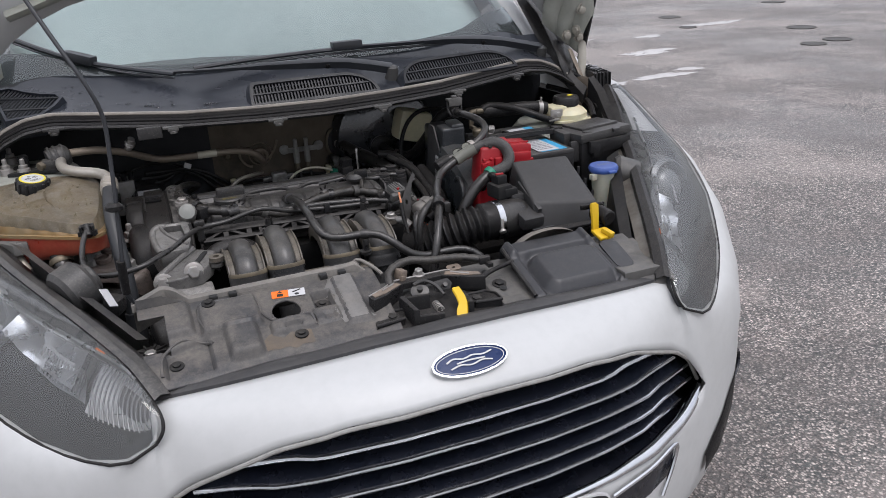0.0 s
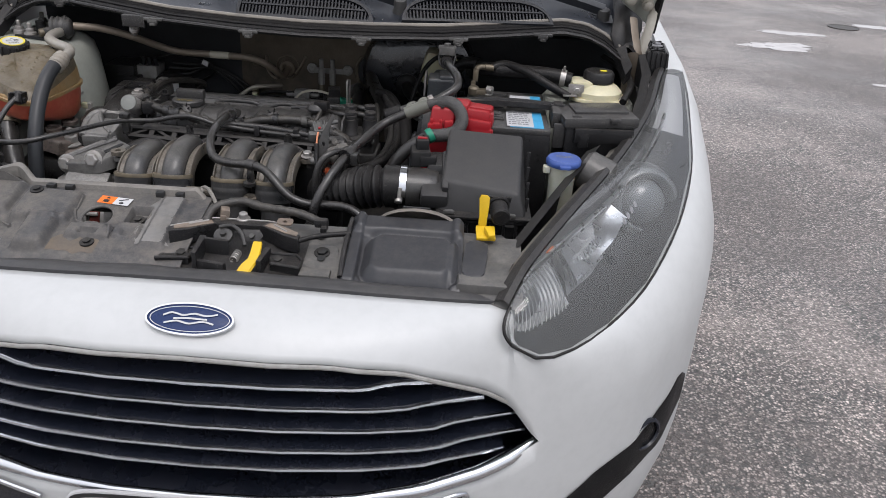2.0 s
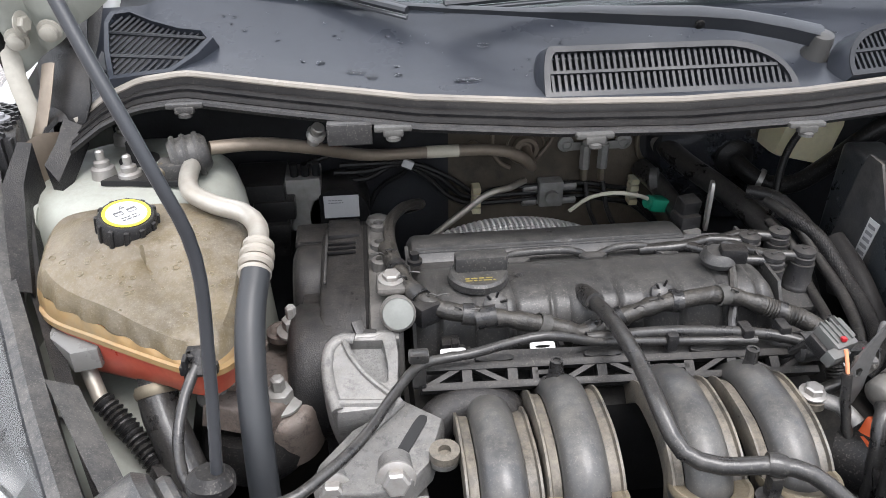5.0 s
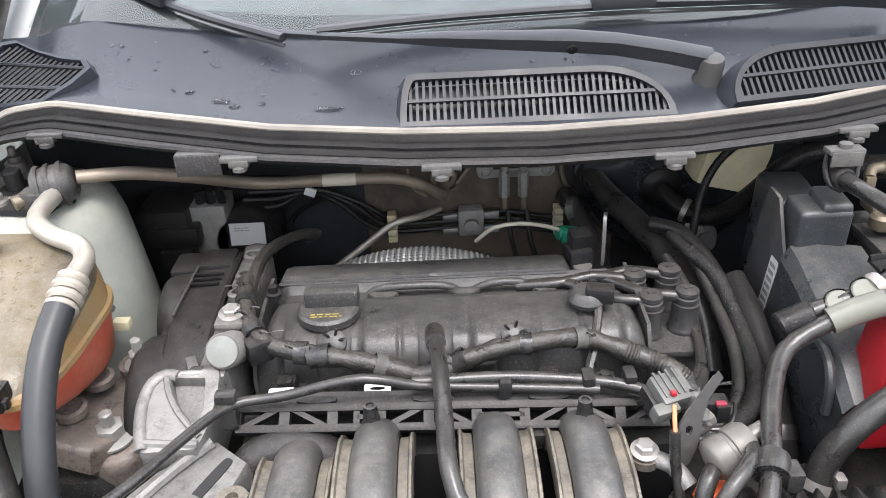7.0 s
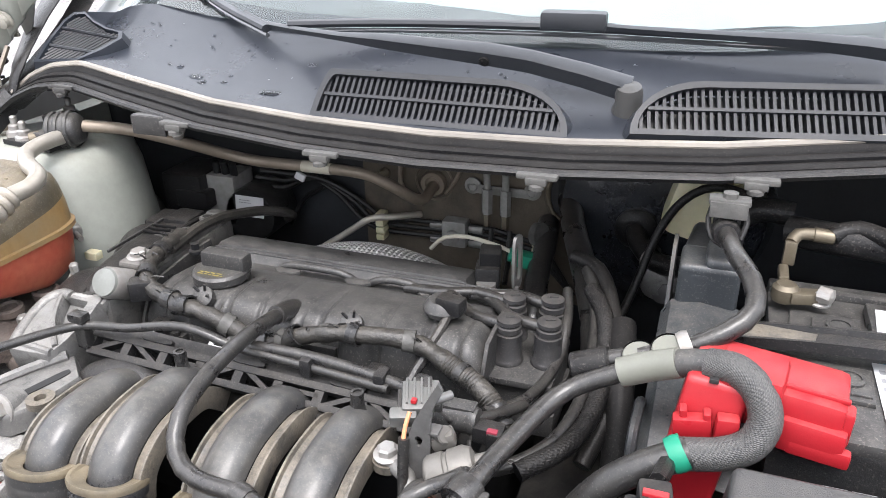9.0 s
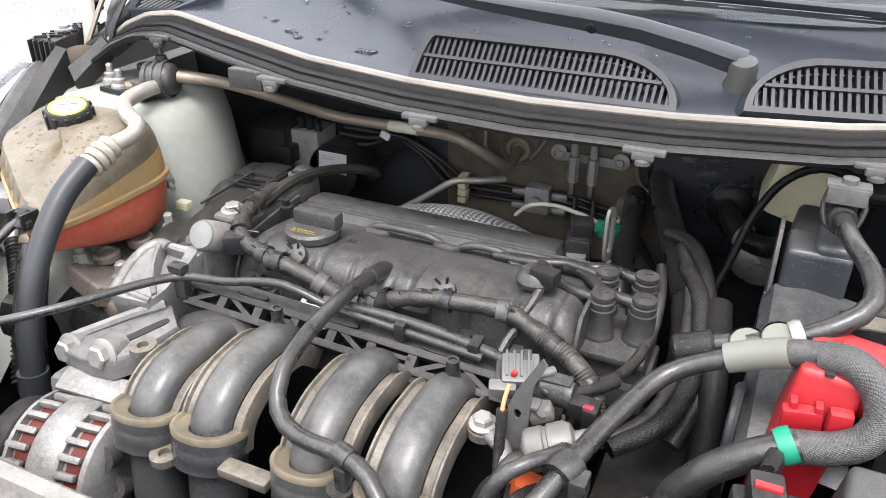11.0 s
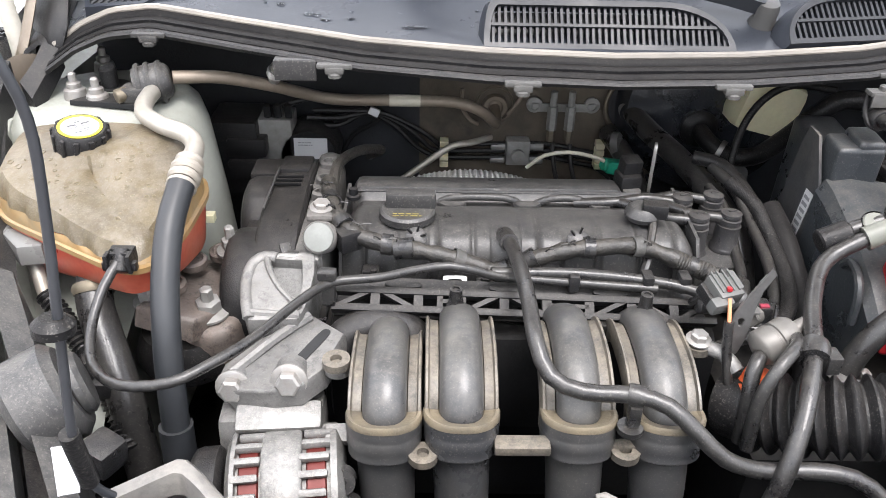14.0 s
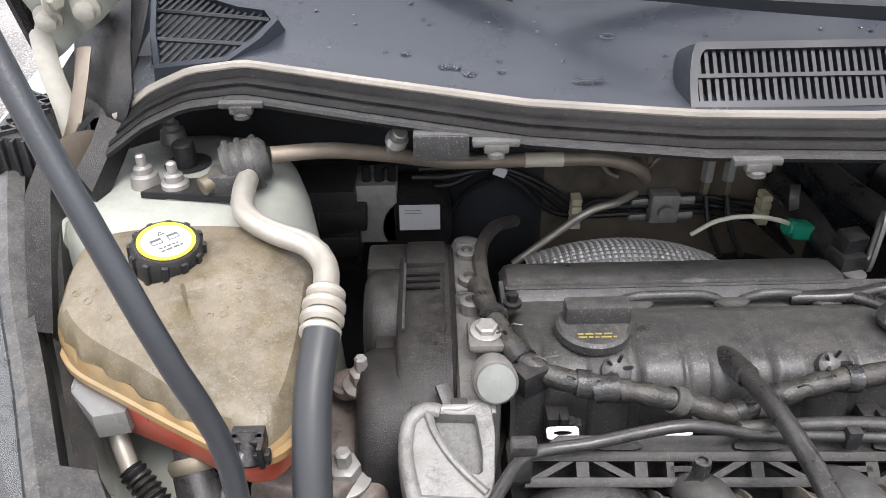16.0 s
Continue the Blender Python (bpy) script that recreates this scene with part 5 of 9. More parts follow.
part("chalky_patch", sheet([[(x, y, cover_z(x, y) + .0032) for x in np.linspace(-.148 + .014 * noise.noise(V(y * 45, 1, 0)), -.098 + .016 * noise.noise(V(y * 60, 7, 0)), 14)] for y in np.linspace(-.058, .060, 30)]), M_HAZEP, cover, "chalky worn patch")
part("tray_lip", sweep([(x, y, cover_z(x, y) + .0035) for x, y in ((-.268, .012), (-.263, -.002), (-.252, -.018), (-.236, -.0255), (-.206, -.0265), (-.193, -.032), (-.190, -.052))], .0026, 8, .006), M_COVER, cover)
part("plateau_edge", sweep([(x, y, cover_z(x, y) + .0028) for x, y in ((-.360, -.012), (-.364, .026), (-.352, .050), (-.284, .052), (-.270, .044), (-.266, .012))], .0020, 8, .006), M_COVER, cover)
part("lobe_edge", sweep([(x, y, cover_z(x, y) + .0035) for x, y in ((-.432, -.088), (-.430, -.056), (-.420, -.034), (-.396, -.020), (-.364, -.026), (-.352, -.040))], .0026, 8, .006), M_COVER, cover)
for x in (-.334, -.302, -.146, -.112):
    # black blocks in place of the shaded inside of wall slots
    part("slot", box(x, .068, .811, .014, .012, .010, .002), M_INK_SHADE, cover)
part("rust_patch", sheet([[(x, y, cover_z(x, y) + .0032) for y in np.linspace(-.084 + .010 * noise.noise(V(x * 50, 3, 0)), -.056 + .016 * noise.noise(V(x * 55, 9, 0)), 9)] for x in np.linspace(-.276, -.200, 30)]), M_RUST, cover, "brown dust and rust film")
for p in ((-.345, .042, .814), (-.164, .010, .785), (-.217, -.063, .777), (-.410, -.060, .767)):
    part("screw", joined(lathe([(.011, 0), (.011, .0025), (.006, .003), (.006, .006), (.002, .0065)], p, (p[0], p[1] - .2, p[2] + 1), 18)), M_DARK, cover)
pad = prism(oval(.015, .013, 24, p=4), 0, .005, pose(-.163, .008, .780, 14), .002)
part("pad", pad, M_BLACK, cover)
part("hook", sweep([(-.078, .084, .812), (-.082, .092, .818), (-.070, .088, .818), (-.052, .064, .808), (-.044, .048, .800)], .0034, 8), M_WALLP, cover)
LM = pose(-.214, .042, cover_z(-.21, .042) + .0035, 11.5, 0, -8)
sticker = tagged(new("warning_sticker"), "orange and white warning sticker")
sticker.parent = cover
part("orange_half", prism([(-.028, -.010), (0, -.010), (0, .010), (-.028, .010)], 0, .0006, LM), M_LABELO, sticker)
part("white_half", prism([(0, -.010), (.028, -.010), (.028, .010), (0, .010)], 0, .0006, LM), M_LABEL, sticker)
part("symbol", joined(prism([(-.018, .003), (-.010, .003), (-.014, .009)], .0007, .0011, LM), prism([(-.019, -.007), (-.009, -.007), (-.009, 0), (-.019, 0)], .0007, .0010, LM), prism(oval(.004, .003, 12, .014, -.005), .0007, .001, LM), prism([(.006, .002), (.008, .000), (.022, .006), (.020, .008)], .0007, .0011, LM)), M_INK_SHADE, sticker)

# rubber strip behind the bumper's top edge
strip_rows = []
for f in np.linspace(-1, 1, 81):
    x = f * .462
    y, z = np.interp(abs(x), [t[0] for t in TOP[:6]], [t[1] for t in TOP[:6]]), np.interp(abs(x), [t[0] for t in TOP[:6]], [t[2] for t in TOP[:6]])
    w = .002 * math.sin(40 * x)
    strip_rows.append([(x, y - .001, z - .004), (x, y + .001, z + .005), (x, y + .010, z + .009 + w * .4), (x, y + .026 + w, z + .006), (x, y + .040 + w, z + .001), (x, y + .05, z - .02)])
M_FLAP = mat("smooth_grey_rubber_strip", (0.030, 0.031, 0.034), 0.42, 0, (0.055, 0.054, 0.053), 10, 0.8, bump=0.06, bscale=300, dust=DUST, dustamt=0.14, dscale=20, spec=0.4)
bs = thing("bumper_seal", "black rubber strip along the bumper's top edge", "rubber strip")
part("lip", sheet([r[:4] for r in strip_rows]), M_FLAP, bs)
part("flap", sheet([r[3:] for r in strip_rows]), M_FLAP, bs)

# steel crossbar behind the latch and the right-hand panel
pr = []
for x in np.linspace(-.075, .470, 70):
    w = .0012 * noise.noise(V(x * 18, 2, 0))
    pr.append([(x, -.115, .742), (x, -.105, .756 + w), (x, -.07, .763 + w), (x, -.02, .772 + w), (x, .02, .780 + w), (x, .05, .782), (x, .056, .776), (x, .056, .72)])
M_PANEL = mat("dusty_painted_steel", (0.085, 0.083, 0.08), 0.5, 0, (0.045, 0.044, 0.042), 16, 0.9, bump=0.2, bscale=300, dust=(0.24, 0.22, 0.19), dustamt=0.5)
fc = thing("front_crossbar", "dusty painted steel bar carrying the bonnet latch", "crossbar")
part("front_flange", sheet([r[:4] for r in pr]), M_PANEL, fc)
part("top_plate", sheet([r[3:6] for r in pr]), M_PANEL, fc)
part("rear_lip", sheet([r[5:] for r in pr]), M_PANEL, fc)
for x, y in ((.150, -.045), (.160, -.085), (.140, .010)):
    # black disc painting the shade of a drilled hole
    part("hole", lathe([(.0065, 0), (.0065, .0006)], (x, y, lerp_curve([(-.105, .7575), (-.07, .7645), (-.02, .7735), (.02, .7815)], y) + .0006), (x, y - .2, 1.7), 14), M_INK_SHADE, fc)


# latch
latch = thing("bonnet_latch", "black steel bonnet latch, worn tan edges, yellow release tab", "latch")
part("base_plate", sheet([[(x, y, lerp_curve([(-.108, .757), (-.07, .7655), (-.02, .7745), (.004, .779)], y)) for x in np.linspace(-.098, .124, 20)] for y in np.linspace(-.108, .004, 12)]), M_BLACK, latch)
ARM_L = [(-.094, -.032), (-.062, -.012), (-.036, .006), (-.026, -.010), (-.046, -.024), (-.066, -.040), (-.090, -.050)]
ARM_R = [(.054, .008), (.068, .004), (.092, -.014), (.114, -.032), (.114, -.048), (.088, -.036), (.066, -.020), (.046, -.008)]
for arm in (ARM_L, ARM_R):
    part("arm", prism(arm, .776, .8015, None, .0015), M_BLACK, latch)
    c = (sum(q[0] for q in arm) / len(arm), sum(q[1] for q in arm) / len(arm))
    part("worn_top", prism([(c[0] + (x - c[0]) * .86 + .001, c[1] + (y - c[1]) * .74 + .002) for x, y in arm], .8016, .8026), M_WORN, latch, "worn tan top face")
part("rear_bar", prism([(-.036, .006), (.054, .008), (.048, -.008), (-.028, -.010)], .790, .8012, None, .0015), M_BLACK, latch)
part("edge", sweep([(-.094, -.032, .802), (-.060, -.011, .8025), (-.036, .006, .803), (.010, .007, .803), (.054, .008, .803), (.068, .004, .803)], .0013, 6), M_STEEL, latch, "bright scratched edge")
part("edge", sweep([(-.066, -.022, .8032), (-.040, -.004, .8032)], .0016, 6), M_STEEL, latch, "bright scratched edge")
part("edge", sweep([(.066, -.004, .8032), (.092, -.026, .8032)], .0016, 6), M_STEEL, latch, "bright scratched edge")
for sx, foot in ((-1, [(-.100, -.090), (-.050, -.084), (-.040, -.052), (-.088, -.048), (-.098, -.060)]), (1, [(.066, -.050), (.112, -.050), (.124, -.066), (.124, -.092), (.078, -.084)])):
    part("foot", prism(foot, .756, .774, None, .004), M_BLACK, latch)
    part("foot_rim", sweep([(x, y, .7745) for x, y in foot], .0028, 8, curve=False), M_BLACK, latch)
    hexbolt((sx * .076 + .010, -.068, .774), (sx * .076 + .010, -.12, 1), .0075, .004, M_DARK, latch)
part("case_left", prism([(-.044, -.040), (-.038, -.100), (-.030, -.104), (-.034, -.040)], .744, .794, None, .002), M_BLACK, latch)
part("case_front", prism([(-.038, -.100), (.012, -.108), (.014, -.100), (-.032, -.093)], .736, .780, None, .002), M_BLACK, latch)
part("case_rear", prism([(-.040, -.044), (.004, -.050), (.006, -.056), (-.038, -.052)], .750, .794, None, .002), M_BLACK, latch)
part("case_right", prism([(.062, -.050), (.072, -.052), (.068, -.100), (.060, -.098)], .742, .786, None, .002), M_BLACK, latch)
part("case_floor", prism([(-.040, -.044), (.066, -.048), (.064, -.106), (-.034, -.106)], .738, .748), M_SEAL, latch)
part("claw", joined(prism(oval(.016, .012, 20, p=2.4), -.003, .003, pose(-.006, -.040, .795, 40, 0, -15), .001), sweep([(-.014, -.032, .806), (.006, -.030, .809), (.024, -.040, .800), (.032, -.056, .788)], .0032, 8), lathe([(.005, 0), (.005, .008)], (-.006, -.040, .795), (-.006, -.06, .85), 12)), M_GREYDARK, latch)
part("pawl", prism([(-.018, -.006), (-.014, .010), (.012, .010), (.018, .000), (.012, -.010), (-.010, -.010)], -.002, .002, pose(.038, -.036, .796, 52, 0, 8), .001), M_BLACK, latch)
part("pawl_pin", lathe([(.004, 0), (.004, .006)], (.040, -.040, .797), (.040, -.10, .85), 10), M_GREYDARK, latch)
part("spring", sweep([(.018 + .006 * math.cos(a), -.074 + .0009 * a, .770 + .006 * math.sin(a)) for a in np.linspace(0, 30, 90)], .0012, 5, curve=False), M_STEEL, latch)
tab = sheet([[(x - w, y, z), (x - w * .85, y + .001, z + .0035), (x + w * .85, y + .001, z + .0035), (x + w, y, z)] for x, y, z, w in ((.053, -.058, .794, .0075), (.054, -.076, .787, .0082), (.053, -.090, .780, .0085), (.047, -.099, .775, .0105), (.041, -.112, .767, .0105), (.039, -.118, .763, .008))], closed=True)
bmesh.ops.holes_fill(tab, edges=[e for e in tab.edges if e.is_boundary])
part("release_tab", tab, M_YELLOW, latch, "yellow release tab")
hexbolt((.012, .012, .8015), (.012, 0, 1), .0075, .012, M_STEEL, latch)

harness = thing("latch_wiring", "taped black wiring loom behind the latch", "wiring loom")
part("loom", sweep([(-.046, -.002, .798), (-.040, .020, .812), (-.020, .034, .818), (.006, .040, .820), (.040, .033, .816), (.075, .030, .814), (.102, .028, .811), (.140, .014, .804)], .0078, 12, .006, rfun=lambda f: .0074 + .0006 * math.sin(f * 70)), M_TAPE, harness)
part("plug", joined(box(-.020, .016, .808, .014, .020, .018, .002, (0, 12, 20)), box(-.020, .006, .804, .010, .008, .010, .002, (0, 12, 20))), M_WORN, harness, "tan plug")
part("end_plug", joined(box(.140, .014, .804, .022, .014, .014, .003), box(.146, .006, .798, .010, .02, .008, .001)), M_BLACK, harness)
part("ear", ring_plate(oval(.013, .009, 20, p=4), oval(.0035, .003, 20), 0, .002, pose(.080, .014, .800, 12, 0, 0)), M_WORN, harness, "tan steel ear with a hole")
part("cable", sweep([(.108, -.040, .792), (.130, -.026, .796), (.160, -.014, .797), (.190, -.002, .796)], .0045, 10), M_RUBBER, harness)
hexbolt((.149, -.030, .772), (.149, -.08, 1), .009, .006, M_DARK, harness)
part("small_plate", joined(prism(oval(.026, .022, 24, p=4), -.004, .003, pose(.149, -.030, .768, 14), .002), prism([(.124, -.100), (.172, -.100), (.172, -.076), (.124, -.072)], .756, .768, None, .004)), M_PANEL, harness)

# intake mouth beside the latch
def duct_z(x, y):
    z = lerp_curve([(-.105, .752), (-.095, .761), (-.03, .779), (.02, .793), (.046, .799)], y)
    rx, ry = max(0, abs(x - .292) - .046), max(0, abs(y + .044) - .026)
    d = math.hypot(rx, ry)
    t = min(max((.030 - d) / .020, 0.0), 1.0)
    z += .016 * t * t * (3 - 2 * t) - .004 * math.exp(-((d - .031) / .004) ** 2)
    z += bump_box(x, y, .186, .212, -.12, .06, .006, .006) + bump_box(x, y, .352, .380, -.12, .06, .006, .008)
    z += bump_box(x, y, .190, .376, .006, .058, .010, .012)
    return z + .0004 * noise.noise(V(x * 20, y * 20, 1))


M_DOMEP = mat("dust_paled_plastic", (0.12, 0.112, 0.10), 0.45, 0, (0.20, 0.175, 0.15), 18, 0.9, bump=0.08, bscale=300, dust=(0.32, 0.28, 0.23), dustamt=0.3, dscale=16)
duct = thing("air_intake_duct", "black moulded air intake duct with a domed lid", "air intake")
dx, dy = np.linspace(.188, .374, 96), np.linspace(-.106, .047, 80)
dg = [[(x, y, duct_z(x, y)) for x in dx] for y in dy]
dg = [[(p[0], p[1] - .001, p[2] - .05) for p in dg[0]]] + dg + [[(p[0], p[1] + .001, p[2] - .05) for p in dg[-1]]]
M_LIDG = mat("satin_duct_plastic", (0.019, 0.0205, 0.025), 0.40, 0, (0.030, 0.031, 0.034), 12, 0.6, bump=0.06, bscale=900, dust=DUST, dustamt=0.15, dscale=30)
part("lid", sheet(dg), M_LIDG, duct)
part("left_lip", sweep([(.188, -.095, .766), (.186, -.03, .788), (.188, .035, .806)], .004, 8), M_BLACK, duct)
part("rear_dome", sheet([[(.226 + .136 * f, .046 + .040 * v - .010 * (2 * f - 1) ** 2 * v, .784 + .038 * max(0.0, math.sin(math.pi * f)) ** .35 * (1 - .55 * v ** 3)) for f in np.linspace(0, 1, 28)] for v in np.linspace(0, 1, 9)] + [[(.226 + .136 * f, .086 - .010 * (2 * f - 1) ** 2, .745) for f in np.linspace(0, 1, 28)]]), M_DOMEP, duct, "dust-paled rounded duct back")
# slot's inner shade given as a thin black bar
part("dome_slot", box(.292, .064, .8205, .046, .006, .003, .001, (-6, 0, 0)), M_INK_SHADE, duct)
part("side_lid", joined(prism(oval(.0185, .044, 32, p=5), -.004, .010, pose(.3945, -.030, .774, 15, 0, -4), .005, 3)), M_LIDG, duct)
part("side_base", prism([(.368, -.10), (.455, -.10), (.452, -.06), (.446, -.045), (.462, -.010), (.462, .048), (.440, .085), (.372, .085), (.368, .05)], .752, .772, pose(0, 0, 0, 0, 0, 0), .003), M_PANEL, duct)
part("yellow_tab", joined(box(.410, .040, .794, .032, .034, .006, .002, (14, 0, 4)), box(.416, .030, .800, .012, .026, .010, .003, (14, 0, 20)), prism([(-.008, 0), (.006, 0), (.0055, .018), (.0085, .034), (.0085, .052), (.004, .056), (-.006, .056), (-.0085, .050), (-.0070, .022)], -.003, .003, pose(.405, .056, .797, 82, 0, 4), .001)), M_YELLOW, duct, "yellow locking tab")
part("rubber_mount", joined(rod((.434, .052, .818), (.430, .088, .822), .016), rod((.430, .088, .822), (.429, .094, .823), .020), box(.424, .100, .832, .055, .006, .010, .002)), M_RUBBER, duct)
for sx in (-1, 1):
    br = thing("lamp_bracket", "bolted black bracket at the corner of the front panel", "bracket", "lamp brackets")
    part("plate", prism([(-.030, -.022), (.026, -.026), (.034, .010), (.010, .030), (-.024, .024)], 0, .012, pose(sx * .445, .000, .754, 6, 0, 0), .003), M_BLACK, br)
    part("lattice", joined(*[box(sx * .445 + .012 * math.cos(a), .012 * math.sin(a), .768, .034, .003, .006, 0, (0, 0, math.degrees(a))) for a in np.linspace(0, math.pi, 6)]), M_BLACK, br)
    hexbolt((sx * .445, .000, .765), (sx * .445, 0, 1), .0095, .008, M_STEEL, br)
mz = V(.62, -.25, .74).normalized()
my = V(-.45, .80, .38)
my = (my - mz * my.dot(mz)).normalized()
mx = my.cross(mz)
mk = Matrix(((mx.x, my.x, mz.x, -.494), (mx.y, my.y, mz.y, .100), (mx.z, my.z, mz.z, .834), (0, 0, 0, 1)))
tagged(part("marker", prism([(-.008, -.019), (.008, -.019), (.008, .019), (-.008, .019)], 0, .0015, mk), M_LABEL), "small white sticker on the lamp housing", "sticker")
hs = thing("lamp_housing", "grey plastic headlight housing back beside the coolant tank", "headlight housing")
part("shell", sheet([[(-.462 - .185 * f, .02 + .29 * f, .788 + .10 * f), (-.446 - .180 * f, .03 + .29 * f, .780 + .09 * f), (-.440 - .180 * f, .04 + .29 * f, .70 + .05 * f), (-.45 - .18 * f, .05 + .29 * f, .60)] for f in np.linspace(0, 1, 12)]), M_STRIP, hs)
part("cap", joined(rod((-.570, .175, .818), (-.528, .200, .832), .046, .008, 28), rod((-.530, .199, .831), (-.518, .206, .834), .030, .005, 24)), M_STRIP, hs)
part("clip", box(-.490, .150, .80, .03, .03, .03, .006, (0, 10, -28)), M_BLACK, hs)
hs2 = thing("lamp_housing", "black plastic headlight housing back beside the washer filler", "headlight housing")
part("shell", sheet([[(.466 + .16 * f, .02 + .29 * f, .782 + .09 * f), (.448 + .155 * f, .03 + .29 * f, .774 + .08 * f), (.444 + .15 * f, .04 + .29 * f, .70 + .05 * f), (.45 + .15 * f, .05 + .29 * f, .60)] for f in np.linspace(0, 1, 12)]), M_DARK, hs2)
part("cap", rod((.648, .262, .812), (.592, .285, .832), .040, .008, 28), M_SATIN, hs2)


# ---- engine ----
engine = thing("engine", "dusty four-cylinder petrol engine with a black plastic cam cover", "engine")

# cam cover
cc = tagged(new("cam_cover"), "dusty black plastic cam cover")
cc.parent = engine
CX = [float(x) for x in np.linspace(-.320, .098, 210)]
CP = [(.440, .720), (.437, .770), (.438, .800), (.444, .820), (.452, .831), (.464, .8375), (.485, .8385), (.510, .836), (.532, .833), (.546, .829), (.552, .822), (.574, .820), (.580, .826), (.584, .832)]


def cam_row(x):
    f = min((x + .320) / .02, (.098 - x) / .02, 1.0)
    drop = .02 * (1 - f) ** 2
    groove = 0.0
    for gx_ in (-.292, -.206, -.165, -.088, -.017, .031, .072):
        groove = max(groove, 1 - abs(x - gx_) / .0045)
    swell = max((max(0.0, 1 - (abs(x - b) / .019) ** 2) ** .5 for b in (-.235, -.127, -.042)))
    out = []
    for k, (y, z) in enumerate(CP):
        g = groove * .0030 if 2 <= k <= 6 else 0
        w = swell * (.008 if 1 <= k <= 4 else .003 if k == 5 else 0)
        out.append((x, y + g - w, z - drop - g + (swell * .002 if 3 <= k <= 6 else 0)))
    return out


part("body", sheet([cam_row(x) for x in CX]), M_DUSTY, cc)
part("end_right", prism([(.437, .72), (.437, .80), (.460, .836), (.53, .842), (.58, .842), (.60, .72)], 0, .004, Matrix.Translation((.098, 0, 0)) @ Matrix(((0, 0, 1, 0), (1, 0, 0, 0), (0, 1, 0, 0), (0, 0, 0, 1)))), M_DUSTY, cc)
part("end_left", prism([(.437, .72), (.437, .80), (.460, .836), (.53, .842), (.58, .842), (.60, .72)], 0, .004, Matrix.Translation((-.322, 0, 0)) @ Matrix(((0, 0, 1, 0), (1, 0, 0, 0), (0, 1, 0, 0), (0, 0, 0, 1)))), M_DUSTY, cc)
ridge_rows = []
for x in np.linspace(-.318, .040, 60):
    f = min((x + .318) / .010, (.040 - x) / .010, 1.0)
    d = .012 * (1 - f) ** 2
    notch = .004 if abs(x + .120) < .006 else 0.0
    ridge_rows.append([(x, .582, .79), (x, .583, .829 - d), (x, .586 + notch, .8345 - d), (x, .592 + notch, .8365 - d), (x, .622, .832 - d), (x, .634, .826 - d), (x, .638, .77)])
rr = sheet(ridge_rows)
part("rear_ridge", rr, M_DUSTY, cc)
part("ridge_lip", sweep([(-.315, .5835, .8300), (.036, .5835, .8300)], .0022, 6), M_DUSTY, cc)
for xa, xb in ((-.205, -.100), (-.080, -.008), (.010, .070)):
    part("cable_channel", sweep([(xa, .563, .824), (xa + .02, .560, .834), (xb - .02, .560, .834), (xb, .563, .824)], .0048, 10), M_DUSTY, cc)
for x in (-.188, -.092, .003):
    part("pad", prism([(-.018, 0), (-.010, -.008), (.010, -.008), (.018, 0), (.011, .007), (-.011, .007)], .0, .005, pose(x, .553, .826), .002), M_DUSTY, cc)
part("front_step", box(-.090, .440, .800, .052, .008, .020, .002), M_DUSTY, cc)
for x in (-.270, -.150, .050):
    part("foot_lug", joined(box(x, .436, .782, .022, .016, .020, .003), lathe([(.006, 0), (.006, .005)], (x, .430, .792), None, 6)), M_DUSTY, cc)
oc = tagged(new("oil_cap"), "black oil filler cap with worn yellow print")
oc.parent = engine
part("disc", lathe([(.030, 0), (.034, .004), (.034, .012), (.031, .015)], (-.243, .496, .838), None, 28), M_DUSTY, oc)
part("grip", joined(box(-.239, .503, .861, .060, .020, .020, .004), box(-.239, .514, .855, .050, .010, .020, .004)), M_DUSTY, oc)
part("neck", lathe([(.030, 0), (.026, .02)], (-.243, .492, .822), None, 24), M_DUSTY, oc)
part("print", bar_text(0, -.020, .034, .009, 2, pose(-.243, .496, .8535), seed=3), mat("worn_yellow_print", (0.34, 0.27, 0.07), 0.5, 0, (0.12, 0.10, 0.05), 120, 0.9), oc)

# ignition wiring loom and connectors along the cover's front
loom = thing("ignition_loom", "tape-wrapped black wiring loom along the cam cover", "wiring loom")
LPT = [(-.345, .560, .853), (-.338, .520, .858), (-.325, .470, .858), (-.300, .436, .850), (-.255, .424, .842), (-.215, .420, .836), (-.175, .416, .828), (-.140, .410, .820), (-.105, .418, .828), (-.065, .424, .838), (-.025, .430, .840), (.012, .438, .838), (.040, .438, .833), (.062, .430, .828), (.085, .422, .821), (.104, .413, .817), (.124, .402, .806), (.136, .390, .789), (.140, .375, .760)]
lo_s = spline(LPT, .009)
part("wound_tail", sweep(LPT[-6:], .0112, 14, .0016, rfun=lambda f: .0110 + .0005 * math.sin(f * 260)), M_TAPE, loom)
M_BAND = mat("worn_tape_band", (0.016, 0.016, 0.017), 0.3, 0, (0.05, 0.047, 0.043), 90, 0.8, bump=0.3, bscale=300)
M_GREYM2 = mat("greyed_tape", (0.085, 0.082, 0.076), 0.5, 0, (0.04, 0.039, 0.037), 90, 0.8, bump=0.3, bscale=300)
part("loom", sweep(LPT, .0105, 10, .006, rfun=lambda f: .0098 + .0013 * math.sin(f * 160) * (1 if (f * 7) % 1 < .6 else .2)), M_TAPE, loom)
part("branch", sweep([(-.335, .52, .852), (-.340, .585, .853), (-.335, .640, .848), (-.315, .70, .835), (-.29, .735, .82), (-.31, .76, .80)], .0075, 8), M_TAPE, loom)
